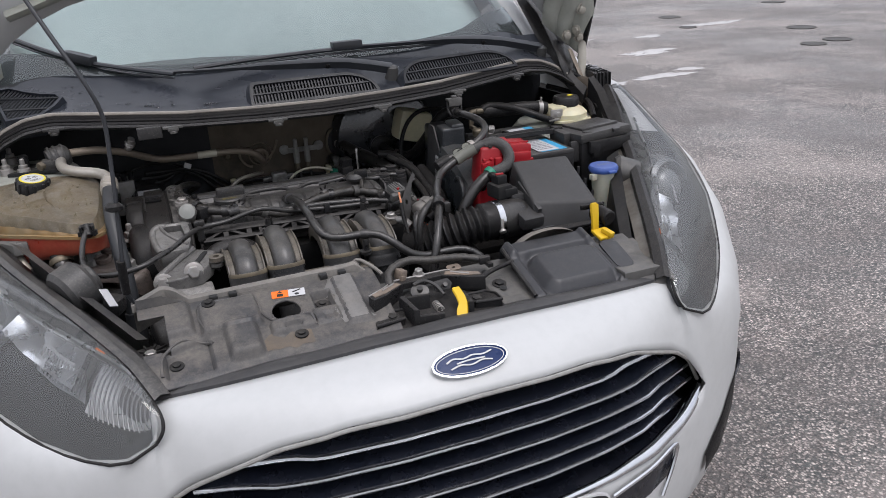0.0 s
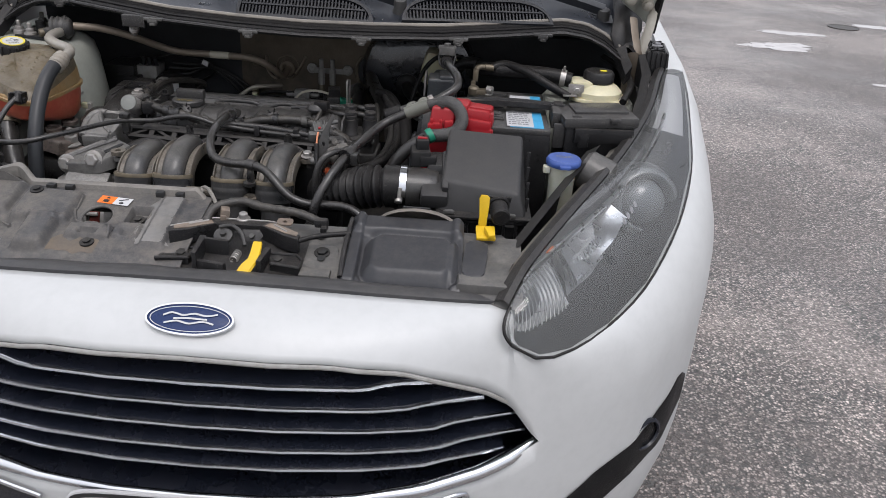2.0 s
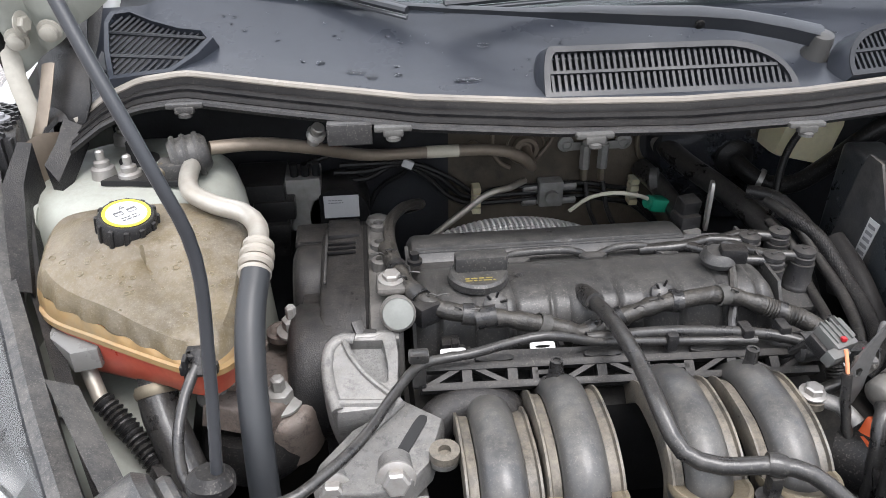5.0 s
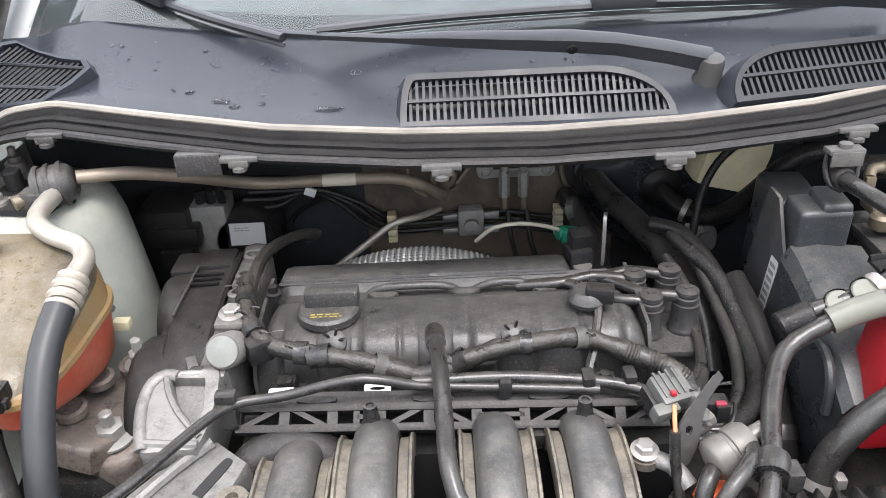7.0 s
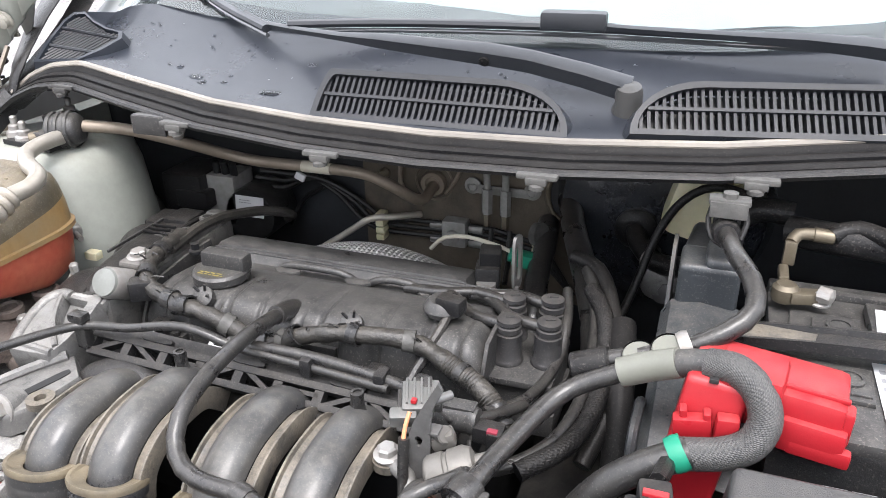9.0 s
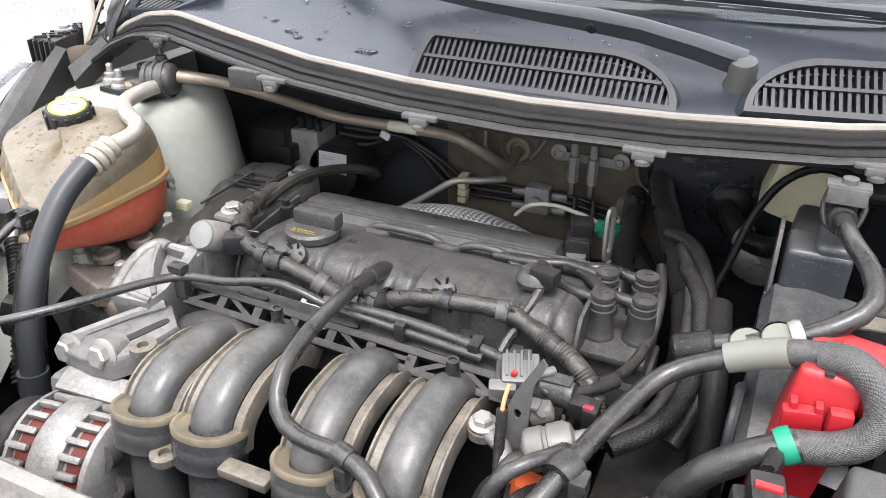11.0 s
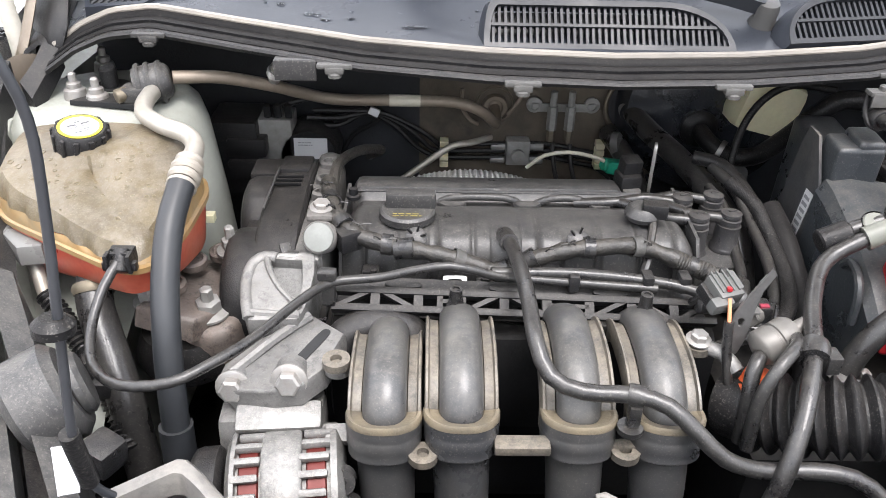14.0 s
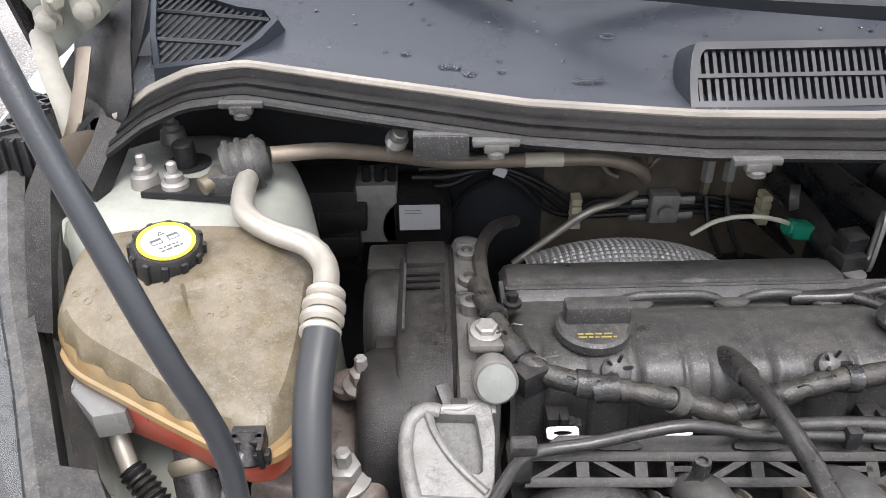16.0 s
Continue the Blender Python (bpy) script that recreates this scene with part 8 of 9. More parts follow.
part("clamp", joined(lathe([(.011, -.008), (.0125, -.005), (.0125, .006), (.009, .010)], (.376, .548, .898), None, 18), box(.396, .545, .898, .034, .016, .012, .003, (0, 0, 12)), box(.374, .572, .906, .010, .030, .010, .003), box(.378, .590, .922, .012, .008, .026, .002), sweep([(.378, .592, .932), (.384, .602, .938), (.398, .606, .938)], .0065, 10), rod((.398, .606, .938), (.418, .606, .937), .0075, seg=12)), M_BRASS, post)
part("clamp_bolt", lathe([(.008, 0), (.008, .012), (.004, .014)], (.405, .542, .905), (.43, .53, .905), 8), M_STEEL, post)
part("ground_cable", sweep([(.415, .608, .937), (.44, .615, .945), (.49, .58, .94), (.54, .55, .92), (.585, .54, .90)], .0095, 10), M_RUBBER, post)
strap = thing("battery_strap", "flat black plastic strap across the battery", "strap")
part("band", sheet([[(.326 + .236 * f, .458 + dy + .014 * f, .893 + .006 * math.sin(math.pi * f) + dz) for dy, dz in ((-.017, -.002), (-.016, .008), (-.013, .008), (-.011, .002), (.011, .002), (.013, .007), (.016, .007), (.017, -.002))] for f in np.linspace(0, 1, 24)], closed=True), M_BLACK, strap)
part("fold", prism([(.335, .444), (.395, .450), (.400, .470), (.345, .474)], .899, .901, None, .0008), M_FLANGE, strap, "dust-greyed flat of the strap")
part("end_block", box(.556, .474, .890, .022, .03, .03, .004), M_BLACK, strap)
hexbolt((.408, .545, .893), (.408, .54, 1), .007, .012, M_STEEL, strap)
red = thing("terminal_cover", "bright red plastic cover over the battery's positive terminal", "terminal cover")
part("top", joined(box(.357, .379, .895, .116, .060, .040, .008, (0, 3, -8)), box(.345, .372, .905, .05, .05, .036, .008, (0, 0, -8))), M_RED, red)
sk = bmesh.new()
q1 = [sk.verts.new(q) for q in ((.296, .350, .914), (.300, .406, .914), (.350, .402, .912), (.345, .346, .912))]
q2 = [sk.verts.new(q) for q in ((.274, .332, .765), (.280, .400, .765), (.328, .400, .765), (.322, .334, .765))]
sk.faces.new(q1), sk.faces.new(q2[::-1])
for i in range(4):
    sk.faces.new((q1[i], q2[i], q2[(i + 1) % 4], q1[(i + 1) % 4]))
bmesh.ops.bevel(sk, geom=sk.edges[:], offset=.006, segments=3, profile=.6, affect="EDGES")
part("skirt", sk, M_RED, red)
part("front_ledge", joined(box(.305, .341, .868, .030, .012, .034, .004, (6, -6, 6)), box(.330, .340, .876, .018, .012, .030, .004, (6, 0, 6))), M_RED, red)
part("step", box(.392, .368, .880, .05, .060, .030, .006, (0, 3, -8)), M_RED, red)
for x in (.300, .318):
    part("rib", box(x, .344, .862, .006, .010, .060, .002, (8, -8, 4)), M_RED, red)
part("lid_ridge", box(.388, .356, .914, .050, .004, .004, .0015, (0, 2, -8)), M_RED, red)
part("end_tab", joined(box(.412, .352, .893, .010, .016, .030, .003, (0, 2, -8)), box(.396, .342, .872, .045, .010, .014, .003, (0, 2, -8))), M_RED, red)
# small black block as the notch's shade
part("notch", box(.316, .3485, .9145, .007, .005, .004, .001), M_INK_SHADE, red)
tray = thing("battery_box", "dark plastic side wall of the battery box", "battery box")
M_BOX = mat("slate_plastic", (0.026, 0.030, 0.034), 0.30, 0, (0.040, 0.044, 0.048), 14, 0.6, bump=0.15, bscale=300, dust=DUST, dustamt=0.3, dscale=24, specks=0.12)
BOXW = [(.352, .795, .806), (.385, .815, .828), (.43, .838, .850), (.48, .852, .866), (.51, .860, .876), (.534, .864, .880)]
part("wall", sheet([[(.268, y, .66), (.262, y, za - .05), (.263, y, za), (.272, y, zb), (.30, y, zb + .004), (.352, y, zb - .004)] for y, za, zb in BOXW]), M_BOX, tray, smooth=25)
part("front_face", joined(box(.3045, .556, .845, .062, .050, .160, .007, (4, 0, 0), .94, 3), box(.316, .553, .918, .036, .050, .030, .006, (6, 0, 0), .9, 3), box(.296, .536, .880, .020, .012, .070, .004, (6, 0, 0))), M_BOX, tray)
part("rear_body", box(.306, .630, .835, .060, .100, .150, .010, (0, 0, -6), .92, 3), M_BOX, tray)
YZ = Matrix(((0, 0, 1, .266), (1, 0, 0, 0), (0, 1, 0, 0), (0, 0, 0, 1)))
part("flap", prism([(.532, .866), (.567, .924), (.594, .926), (.604, .900), (.620, .818), (.632, .760), (.600, .715), (.535, .735)], 0, .004, YZ, .001), M_COVER, tray, "dusty grey side flap")
part("barcode_label", prism([(.559, .855), (.538, .855), (.556, .770), (.575, .769)], -.0010, -.0002, YZ), M_LABEL, tray)
part("label_print", joined(*[prism([(.5585 + .0018 * i - .0012, .848 - .010 * i), (.5435 + .0018 * i, .848 - .010 * i), (.5440 + .0018 * i, .843 - .010 * i), (.5590 + .0018 * i - .0012, .843 - .010 * i)], -.0016, -.0011, YZ) for i in range(8)]), M_GREYINK, tray)
part("arch_rib", sweep([(.258, .372, .780), (.258, .376, .815), (.259, .390, .832), (.260, .412, .836), (.260, .424, .825)], .005, 8), M_BOX, tray)
part("ear", joined(prism(oval(.018, .020, 20, p=3), -.002, .002, pose(.258, .757, .772, 80, 0, 0)), lathe([(.011, 0), (.011, .006), (.006, .007)], (.258, .754, .772), (.258, .6, .80), 6)), M_GREYD, tray, "plated bolt on a steel ear")
part("floor", box(.405, .450, .672, .27, .25, .03, .006), M_BLACK, tray)

# hard pipes crossing in front of the battery
M_PAD = mat("milky_grey_clip", (0.15, 0.152, 0.128), 0.4, 0, (0.11, 0.11, 0.095), 40, 0.6)
hp = thing("coolant_pipes", "black and grey coolant pipes crossing beside the battery", "pipes")
part("main_pipe", sweep([(.085, .150, .70), (.100, .155, .77), (.122, .190, .815), (.146, .245, .840), (.170, .312, .852), (.200, .362, .868), (.245, .376, .889), (.272, .376, .901), (.300, .369, .914)], .0086, 14), M_HOSE, hp)
part("upper_pipe", sweep([(.208, .388, .880), (.245, .392, .894), (.287, .396, .907), (.322, .408, .924), (.342, .428, .938), (.338, .455, .952), (.322, .490, .960), (.313, .536, .960)], .0086, 14), M_HOSE, hp)
part("stub", rod((.200, .386, .877), (.232, .390, .889), .0135), M_RUBBER, hp)
part("clip_sleeve", sweep([(.243, .376, .888), (.266, .376, .899), (.289, .372, .910)], .0118, 16, .006, flat=1.12), M_PAD, hp, "milky plastic clip sleeve")
for x, y, z in ((.256, .387, .901), (.279, .389, .911)):
    part("clip_disc", lathe([(.0140, -.008), (.0140, .003), (.0128, .0042), (.002, .0042)], (x, y, z - .002), (x - .1, y - .45, z + .9), 22), M_PAD, hp)
    part("clip_rim", lathe([(.0147, -.0015), (.0155, 0), (.0147, .0015)], (x, y, z), (x - .1, y - .45, z + .9), 22, caps=False), M_RUBBER, hp)
part("hose_sheath", sweep([(.286, .373, .908), (.300, .370, .914), (.316, .366, .919)], .0112, 16, .006), M_STRIP, hp)
part("ring", lathe([(.0130, -.005), (.0142, 0), (.0130, .005)], (.292, .398, .910), (.32, .406, .922), 18), M_STEEL, hp)
part("lower_clamp", joined(lathe([(.0145, -.010), (.016, 0), (.0145, .010)], (.146, .245, .840), (.17, .312, .852), 18), box(.160, .238, .836, .014, .02, .02, .003)), M_HOSE, hp)
part("hanger_clip", joined(box(.303, .545, .972, .005, .010, .030, .001), box(.323, .545, .972, .005, .010, .030, .001), box(.313, .545, .975, .020, .008, .004, .001), lathe([(.0115, -.009), (.0132, -.006), (.0132, .006), (.0115, .009)], (.313, .536, .959), (.318, .50, .962), 18), sweep([(.300, .548, .985), (.296, .540, .970), (.300, .532, .955), (.312, .528, .948)], .0028, 8), sweep([(.326, .548, .985), (.331, .540, .970), (.327, .532, .955)], .0028, 8)), M_BLACK, hp)
part("hanger", joined(box(.313, .540, .990, .038, .018, .006, .002), box(.313, .531, .983, .034, .003, .016, .001), lathe([(.007, 0), (.007, .005), (.004, .006)], (.313, .540, .993), None, 12)), M_CLIP, hp, "dusty clip hanging from the scuttle")
part("return_loop", sweep([(.146, .29, .83), (.132, .25, .845), (.108, .225, .842), (.092, .215, .81), (.09, .21, .75)], .0065, 12), M_HOSE, hp)
br = thing("braided_hose", "black braided hose looping over the red cover, green clip on it", "hose")
M_BRAID = mat("braided_sleeve", (0.028, 0.028, 0.029), 0.45, 0, (0.10, 0.097, 0.09), 500, 0.9)
LOOP = [(.311, .367, .917), (.332, .358, .921), (.349, .348, .911), (.356, .338, .893), (.348, .329, .876), (.328, .321, .868), (.296, .313, .866)]
part("sleeve", sweep(LOOP, .0126, 66, .0012, weave=.034), M_BRAID, br, smooth=0)
part("hose", sweep([(.305, .314, .868), (.275, .305, .855), (.245, .300, .830), (.222, .295, .795), (.21, .285, .755)], .0126, 16), M_HOSE, br)
part("green_clip", lathe([(.0142, -.006), (.0150, 0), (.0142, .006)], (.297, .312, .867), (.275, .305, .855), 20), M_GREEN, br)
part("clamp", joined(lathe([(.0185, -.005), (.0195, .005)], (.216, .290, .775), (.211, .286, .755), 20, caps=False), box(.232, .285, .778, .010, .012, .012, .002)), M_STEEL, br)
rh = thing("radiator_hose", "thick black coolant hose behind the intake bellows", "hose")
part("hose", sweep([(.224, .56, .825), (.230, .52, .808), (.234, .488, .788), (.239, .458, .762), (.242, .430, .732), (.241, .40, .70), (.235, .37, .64)], .0150, 18), M_SEAL, rh)
part("clamp", lathe([(.0165, -.008), (.0175, 0), (.0165, .008)], (.2415, .415, .716), (.240, .39, .69), 22, caps=False), M_HOSE, rh)
flex = thing("wiring_trunk", "ribbed black wiring trunk beside the engine", "wiring trunk")
part("trunk", sweep([(.170, .640, .845), (.188, .595, .835), (.198, .54, .81), (.200, .47, .79), (.185, .41, .775), (.15, .37, .765), (.10, .36, .75)], .0072, 12), M_HOSE, flex)
part("braided_trunk", sweep([(.182, .60, .842), (.205, .56, .828), (.215, .50, .80), (.212, .44, .785), (.195, .395, .778), (.16, .36, .768)], .0095, 30, .0022, weave=.04), M_RUBBER, flex, smooth=0)
part("second", sweep([(.150, .660, .85), (.182, .64, .848), (.205, .60, .83), (.222, .54, .80), (.225, .47, .77), (.21, .42, .74)], .0095, 10), M_RUBBER, flex)
part("thin_pipe", sweep([(.155, .60, .835), (.165, .55, .825), (.165, .50, .80), (.150, .43, .80), (.120, .385, .808)], .006, 10), M_HOSE, flex)

# purge valve, plugs and small wiring in front of the coil pack
pv = thing("purge_valve", "round grey purge valve with hose stubs", "valve")
M_PURGE = mat("weathered_grey_valve", (0.15, 0.142, 0.13), 0.42, 0.25, (0.085, 0.08, 0.072), 45, 0.8, bump=0.1, bscale=400, dust=DUST, dustamt=0.4)
PA, PD = V(.127, .279, .829), V(.88, .34, .33).normalized()
part("body", lathe([(.006, -.026), (.0165, -.022), (.0185, -.019), (.0185, -.006), (.0168, -.005), (.0168, -.002), (.0185, -.001), (.0185, .012), (.0150, .018), (.008, .020), (.0075, .034), (.003, .035)], tuple(PA), tuple(PA + PD), 28), M_PURGE, pv)
part("saddle", joined(box(.108, .304, .838, .022, .016, .014, .004, (0, -20, 20)), rod((.100, .306, .838), (.112, .300, .846), .008)), M_PURGE, pv)
part("pipe", sweep([tuple(PA - PD * .022 + V(0, -.006, -.004)), (.102, .256, .822), (.095, .246, .812), (.092, .236, .79), (.092, .23, .74)], .0075, 12), M_HOSE, pv)
part("orange_plug", joined(box(.112, .262, .788, .030, .024, .024, .004, (0, 20, 15)), box(.098, .255, .78, .014, .016, .016, .003)), M_ORANGE, pv, "orange plug")
gc = thing("grey_connector", "pale grey wiring connector on a bracket", "connector")
M_GCON = mat("pale_grey_plastic", (0.09, 0.088, 0.085), 0.42, 0, (0.055, 0.068, 0.065), 60, 0.7, dust=DUST, dustamt=0.3)
part("shell", joined(box(.080, .320, .860, .028, .030, .018, .003, (20, 0, 20)), box(.073, .302, .853, .024, .012, .016, .003, (20, 0, 20)), box(.092, .328, .863, .010, .024, .012, .003, (20, 0, 20)), box(.080, .332, .850, .034, .012, .020, .003, (20, 0, 20))), M_GCON, gc)
for i in range(4):
    part("rib", box(.071 + .006 * i, .317 + .002 * i, .8700, .002, .026, .003, .0006, (20, 0, 20)), M_GCON, gc)
part("latch", box(.084, .332, .871, .009, .012, .005, .0015, (20, 0, 20)), M_BLACK, gc)
part("red_tip", box(.081, .308, .868, .005, .005, .004, .001), M_RED, gc)
part("back_clip", box(.064, .318, .852, .006, .026, .014, .002, (20, 0, 20)), M_BLACK, gc)
part("wire", sweep([(.080, .300, .862), (.079, .292, .853), (.079, .286, .842)], .0020, 8), mat("salmon_wire", (0.62, 0.24, 0.12), 0.5, 0), gc)
part("sheath", sweep([(.079, .287, .844), (.080, .280, .815), (.084, .268, .785), (.088, .25, .74)], .0050, 10), M_HOSE, gc)
XZ = Matrix(((1, 0, 0, 0), (0, 0, -1, .292), (0, 1, 0, 0), (0, 0, 0, 1)))
BO = [(.082, .823), (.083, .848), (.088, .862), (.098, .882), (.110, .904), (.114, .898), (.106, .880), (.103, .864), (.102, .846), (.101, .822), (.096, .803), (.090, .796), (.083, .800)]
part("bracket", ring_plate(BO, [(.0915 + .0040 * math.cos(a), .842 + .0055 * math.sin(a)) for a in [math.atan2(z - .842, x - .0915) for x, z in BO]], 0, .003, XZ), M_GREYD, gc, "dull steel bracket with a round hole")
part("bracket_tab", box(.104, .296, .852, .010, .014, .003, .001), M_GREYD, gc)
part("bracket_pin", rod((.104, .292, .884), (.116, .306, .884), .004), M_GREYD, gc)
th = thing("throttle_plug", "dark plug and canister beside the coil pack with a red lock", "connector")
part("canister", joined(lathe([(.010, 0), (.0135, .003), (.0140, .012), (.0132, .014), (.0132, .044), (.0140, .046), (.0120, .052), (.008, .053)], (.071, .358, .818), (.12, .357, .820), 22), box(.098, .360, .830, .044, .016, .008, .002)), M_DUSTY, th)
part("plug", joined(box(.131, .352, .814, .022, .018, .018, .004), box(.142, .350, .812, .014, .022, .020, .003)), M_BLACK, th)
part("lock", joined(box(.140, .344, .822, .010, .006, .004, .001), box(.147, .348, .816, .003, .014, .010, .001)), mat("dull_red", (0.25, 0.03, 0.05), 0.5, 0), th)
part("guard", sweep([(.118, .345, .806), (.122, .337, .801), (.140, .333, .801), (.152, .338, .808), (.154, .346, .822)], .0022, 8), M_HOSE, th)

# breather hose and thin coolant line over the engine
bh = thing("breather_hose", "black breather hose from the cam cover over the runners", "hose")
BP = [(-.128, .466, .832), (-.126, .430, .846), (-.122, .370, .858), (-.119, .300, .860), (-.116, .248, .848), (-.104, .222, .828), (-.075, .208, .822), (-.030, .204, .822), (.000, .194, .818), (.024, .178, .802), (.050, .168, .780), (.085, .166, .768), (.130, .164, .770), (.165, .158, .768), (.192, .145, .752), (.205, .13, .72)]
part("hose", sweep(BP, .0080, 16), M_HOSE, bh)
part("elbow", sweep([(-.129, .476, .826), (-.128, .462, .836), (-.126, .425, .848)], .0105, 16), M_HOSE, bh)
part("clip", joined(lathe([(.0095, -.008), (.0105, 0), (.0095, .008)], (-.028, .204, .822), (-.018, .201, .821), 18), box(-.028, .200, .802, .012, .012, .024, .003), lathe([(.012, 0), (.012, .006)], (-.030, .198, .784), None, 16)), M_HOSE, bh)
cl_ = thing("coolant_line", "thin black coolant line from the tank across the engine", "hose")
LP2 = [(-.520, .326, .884), (-.530, .300, .868), (-.534, .265, .845), (-.520, .225, .832), (-.485, .195, .836), (-.440, .192, .842), (-.410, .212, .846), (-.378, .248, .848), (-.345, .310, .846), (-.318, .350, .842), (-.270, .360, .842), (-.225, .362, .852), (-.195, .364, .855), (-.165, .366, .848), (-.140, .368, .840), (-.05, .372, .830), (.03, .366, .828)]
part("line", sweep(LP2, .0050, 12), M_HOSE, cl_)
part("quick_plug", joined(rod((-.520, .334, .890), (-.520, .318, .872), .0085, seg=14), box(-.520, .328, .888, .024, .010, .006, .002), box(-.531, .321, .882, .004, .012, .020, .001), box(-.509, .321, .882, .004, .012, .020, .001)), M_BLACK, cl_)
part("stand", joined(box(-.322, .352, .834, .014, .012, .040, .002), box(-.322, .350, .852, .020, .014, .010, .003)), M_HOSE, cl_)

# ---- air box ----
ab = thing("air_box", "black plastic air filter box with a sloping lid", "air box")
lid = bmesh.new()
top_q = [(.334, .278, .897), (.474, .288, .888), (.468, .152, .822), (.328, .170, .834)]
bot_q = [(.326, .300, .800), (.488, .300, .790), (.486, .136, .772), (.322, .148, .778)]
tv, bv = [lid.verts.new(p) for p in top_q], [lid.verts.new(p) for p in bot_q]
lid.faces.new(tv), lid.faces.new(bv[::-1])
for i in range(4):
    lid.faces.new((tv[i], bv[i], bv[(i + 1) % 4], tv[(i + 1) % 4]))
bmesh.ops.bevel(lid, geom=lid.edges[:], offset=.007, segments=3, profile=.6, affect="EDGES")
M_LID = mat("grained_black_lid", (0.022, 0.022, 0.023), 0.46, 0, (0.034, 0.034, 0.034), 12, 0.4, bump=0.35, bscale=1200, dust=DUST, dustamt=0.12)
part("lid", lid, M_LID, ab)
part("lid_wing", joined(box(.315, .190, .808, .05, .09, .030, .008, (14, 0, 3)), box(.318, .250, .82, .04, .08, .05, .01)), M_LID, ab)
part("base", box(.402, .222, .725, .165, .165, .11, .012), M_BLACK, ab)
part("seam", joined(box(.405, .214, .783, .172, .176, .006, .002, (2, 0, 2)), box(.405, .214, .775, .168, .170, .004, .001, (2, 0, 2))), M_BLACK, ab)
part("lid_step", joined(box(.333, .205, .826, .012, .095, .040, .004, (24, 0, 3)), box(.322, .160, .800, .030, .018, .026, .004)), M_LID, ab)
for i in range(4):
    part("side_rib", box(.4835, .165 + .03 * i, .790 + .012 * i, .006, .004, .040 + .014 * i, .001, (0, 4, 0)), M_BLACK, ab)
for x in (.345, .455):
    part("clip", joined(box(x, .134, .778, .016, .006, .026, .002), box(x, .130, .788, .020, .004, .006, .001)), M_GREYD, ab)
for i in range(7):
    part("rib", box(.335 + .022 * i, .138, .735, .005, .012, .085, .002), M_BLACK, ab)
part("flow_sensor", joined(box(.284, .240, .850, .036, .046, .030, .005, (0, 0, 8)), box(.286, .246, .872, .024, .030, .022, .004, (0, 0, 8)), box(.30, .225, .848, .03, .02, .018, .003)), M_DARK, ab)
part("sensor_lock", box(.286, .243, .884, .018, .006, .004, .001), M_RED, ab)
part("sensor_wire", sweep([(.286, .268, .874), (.290, .30, .865), (.28, .32, .83)], .007, 8), M_RUBBER, ab)
bl = thing("intake_bellows", "ribbed black rubber intake bellows with a steel clamp", "air hose")
BL = [(.310, .208, .795), (.262, .206, .798), (.222, .205, .798), (.185, .212, .790), (.150, .228, .776), (.115, .250, .760), (.09, .275, .75)]


def bellow_r(f):
    if f < .34:
        return .0395
    if f > .86:
        return .034
    return .0365 + .0042 * math.cos((f - .34) / .52 * 2 * math.pi * 9)


part("hose", sweep(BL, .04, 28, .0018, rfun=bellow_r), M_RUBBER, bl)
part("sleeve", lathe([(.037, -.03), (.0405, -.028), (.0405, .022), (.037, .03)], (.290, .207, .796), (.32, .209, .795), 30), M_HOSE, bl)
part("clamp", lathe([(.0408, -.007), (.0418, -.006), (.0418, .006), (.0408, .007)], (.256, .206, .798), (.28, .207, .7975), 32, caps=False), M_CHROME, bl, "bright steel hose clamp")
part("clamp_screw", joined(rod((.254, .168, .813), (.252, .163, .786), .0038, seg=10), lathe([(.007, 0), (.007, .005), (.004, .006)], (.252, .163, .790), (.250, .145, .775), 14)), M_STEEL, bl)

# ---- right rear corner ----
fu = thing("fuse_box", "black plastic fuse box with a flat clipped lid", "fuse box")
part("lid", joined(box(.628, .432, .893, .152, .125, .022, .007, (-3, -2, 6)), box(.634, .445, .905, .110, .080, .008, .003, (-3, -2, 6)), box(.585, .380, .903, .020, .014, .010, .003), box(.660, .372, .903, .020, .014, .010, .003)), M_DUSTY, fu)
part("body", box(.628, .432, .840, .142, .115, .10, .008, (0, 0, 6)), M_BLACK, fu)
part("front_lip", joined(box(.640, .366, .872, .12, .010, .030, .004, (0, 0, 6)), box(.60, .362, .862, .02, .012, .03, .003)), M_BLACK, fu)
part("side_loop", joined(box(.548, .440, .885, .020, .07, .034, .004), box(.556, .382, .862, .03, .010, .05, .003)), M_DUSTY, fu)
rs = thing("brake_fluid_reservoir", "yellowed brake fluid reservoir with a black cap", "reservoir")
part("body", joined(lathe([(.045, 0), (.056, .006), (.056, .022), (.046, .032), (.034, .038)], (.648, .585, .888), None, 30), box(.612, .580, .915, .05, .06, .036, .012)), M_BRAKE, rs)
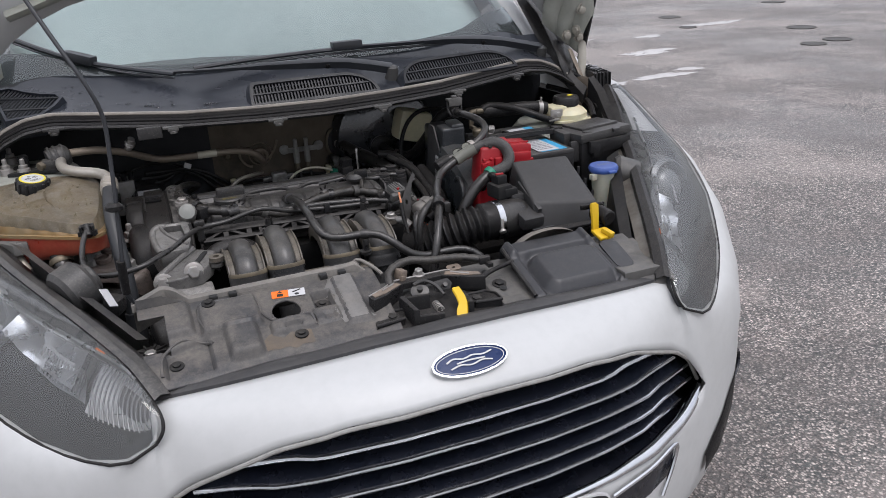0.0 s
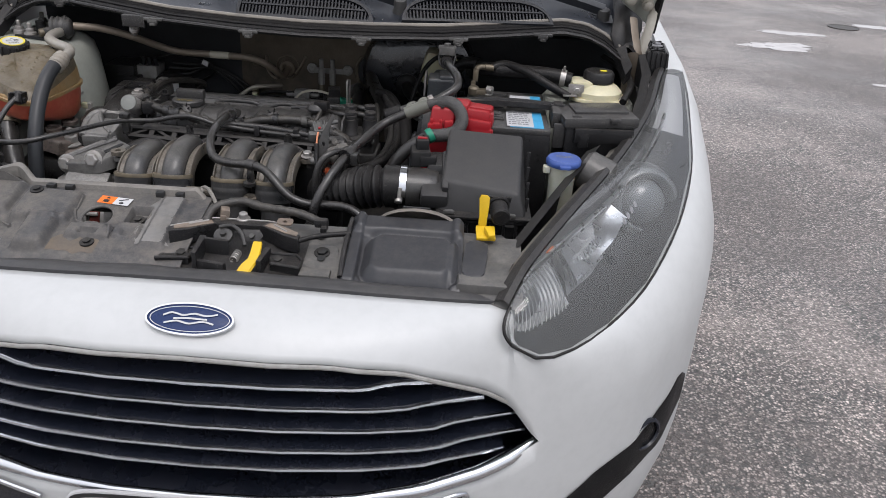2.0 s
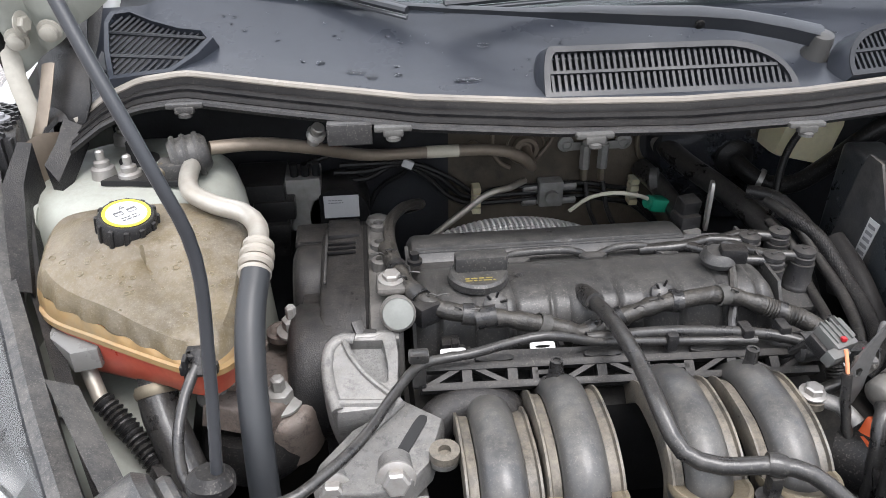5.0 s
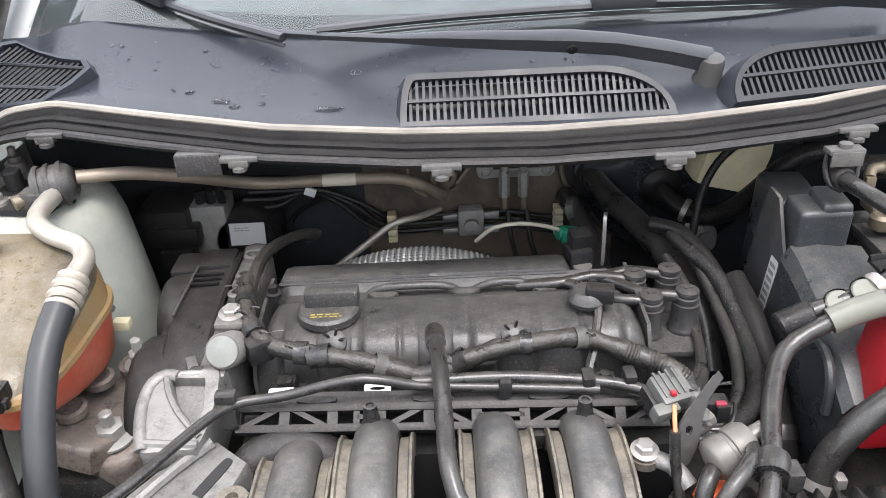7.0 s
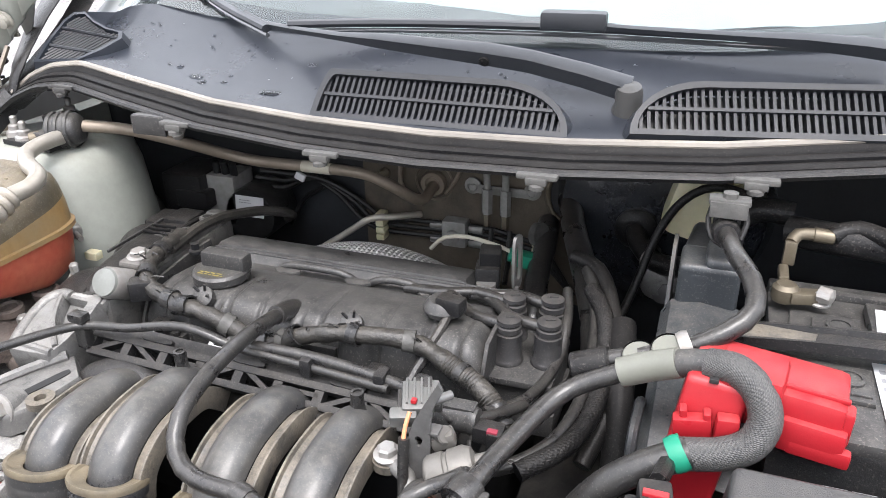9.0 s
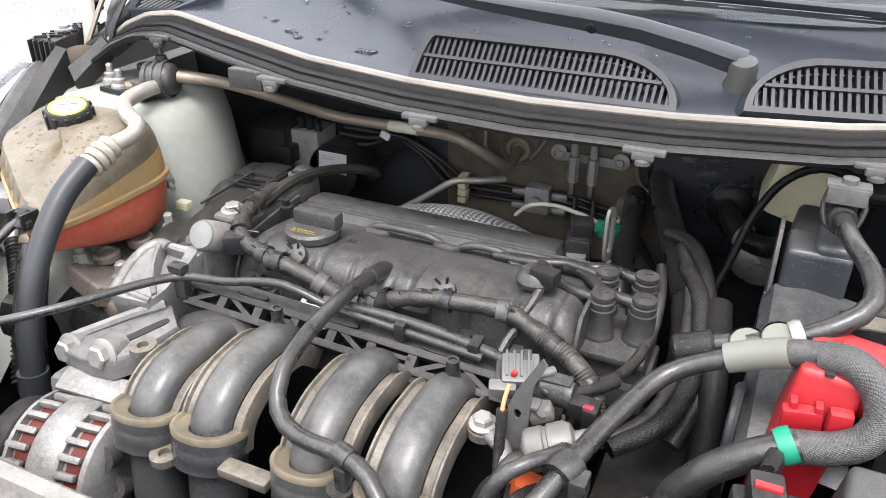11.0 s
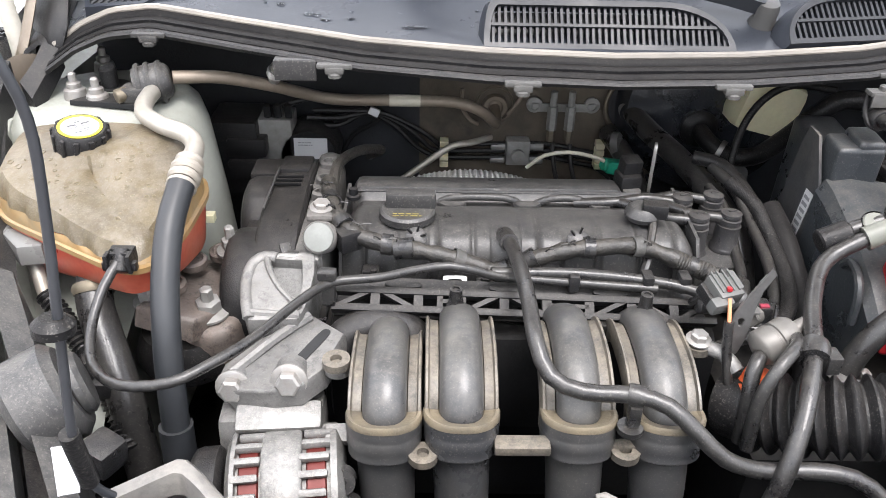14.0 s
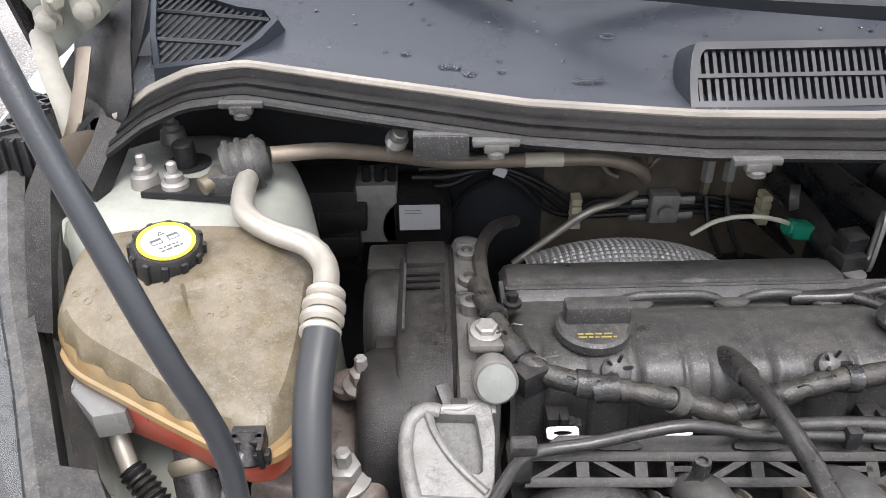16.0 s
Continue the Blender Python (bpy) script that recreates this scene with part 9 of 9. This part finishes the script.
part("flange", prism(oval(.066, .052, 30, p=3), 0, .006, pose(.652, .580, .892), .002), M_BRAKE, rs)
part("cap", lathe([(.031, 0), (.034, .003), (.034, .020), (.030, .025), (.002, .026)], (.650, .588, .926), None, 30), M_BLACK, rs)
part("cap_mark", prism(oval(.008, .006, 14), 0, .0008, pose(.658, .582, .9525)), M_LABELY, rs)
part("bracket", joined(box(.598, .545, .915, .034, .004, .026, .001), box(.585, .545, .905, .03, .03, .004, .001)), M_STEEL, rs)
hexbolt((.600, .543, .915), (.600, .45, .915), .007, .006, M_STEEL, rs)
hexbolt((.700, .560, .893), (.700, .55, 1), .009, .008, M_STEEL, rs)
part("supply_hose", sweep([(.590, .585, .926), (.55, .592, .932), (.49, .605, .932), (.42, .620, .930), (.38, .64, .925)], .0165, 16), M_RUBBER, rs)
part("hose_clamp", joined(lathe([(.0185, -.006), (.0195, .006)], (.572, .588, .929), (.56, .59, .930), 20, caps=False), rod((.572, .580, .947), (.572, .578, .958), .003, seg=6)), M_STEEL, rs)
t2 = thing("strut_tower", "grey dusty strut tower under the brake reservoir", "strut tower")
part("dome", lathe([(.150, -.32), (.140, -.12), (.125, -.03), (.10, 0), (.002, .002)], (.640, .625, .882), None, 40, caps=False), M_INNER, t2)
part("cable", sweep([(.70, .53, .90), (.725, .60, .925), (.71, .68, .94), (.68, .74, .95)], .008, 8), M_RUBBER, t2)
ws = thing("washer_filler", "milky washer filler neck with a blue cap", "washer filler")
part("neck", lathe([(.022, -.16), (.024, -.05), (.026, -.01), (.028, 0)], (.553, .258, .846), None, 24), M_WASHER, ws)
part("cap", joined(lathe([(.031, 0), (.033, .003), (.033, .010), (.030, .014), (.002, .015)], (.553, .258, .846), None, 30), box(.553, .225, .852, .02, .016, .006, .002)), M_BLUE, ws)
part("cap_marks", bar_text(0, 0, .030, .012, 2, pose(.553, .258, .861), .0005, 8), M_GREYINK, ws)
part("lug", box(.522, .250, .838, .014, .014, .014, .003), M_WASHER, ws)
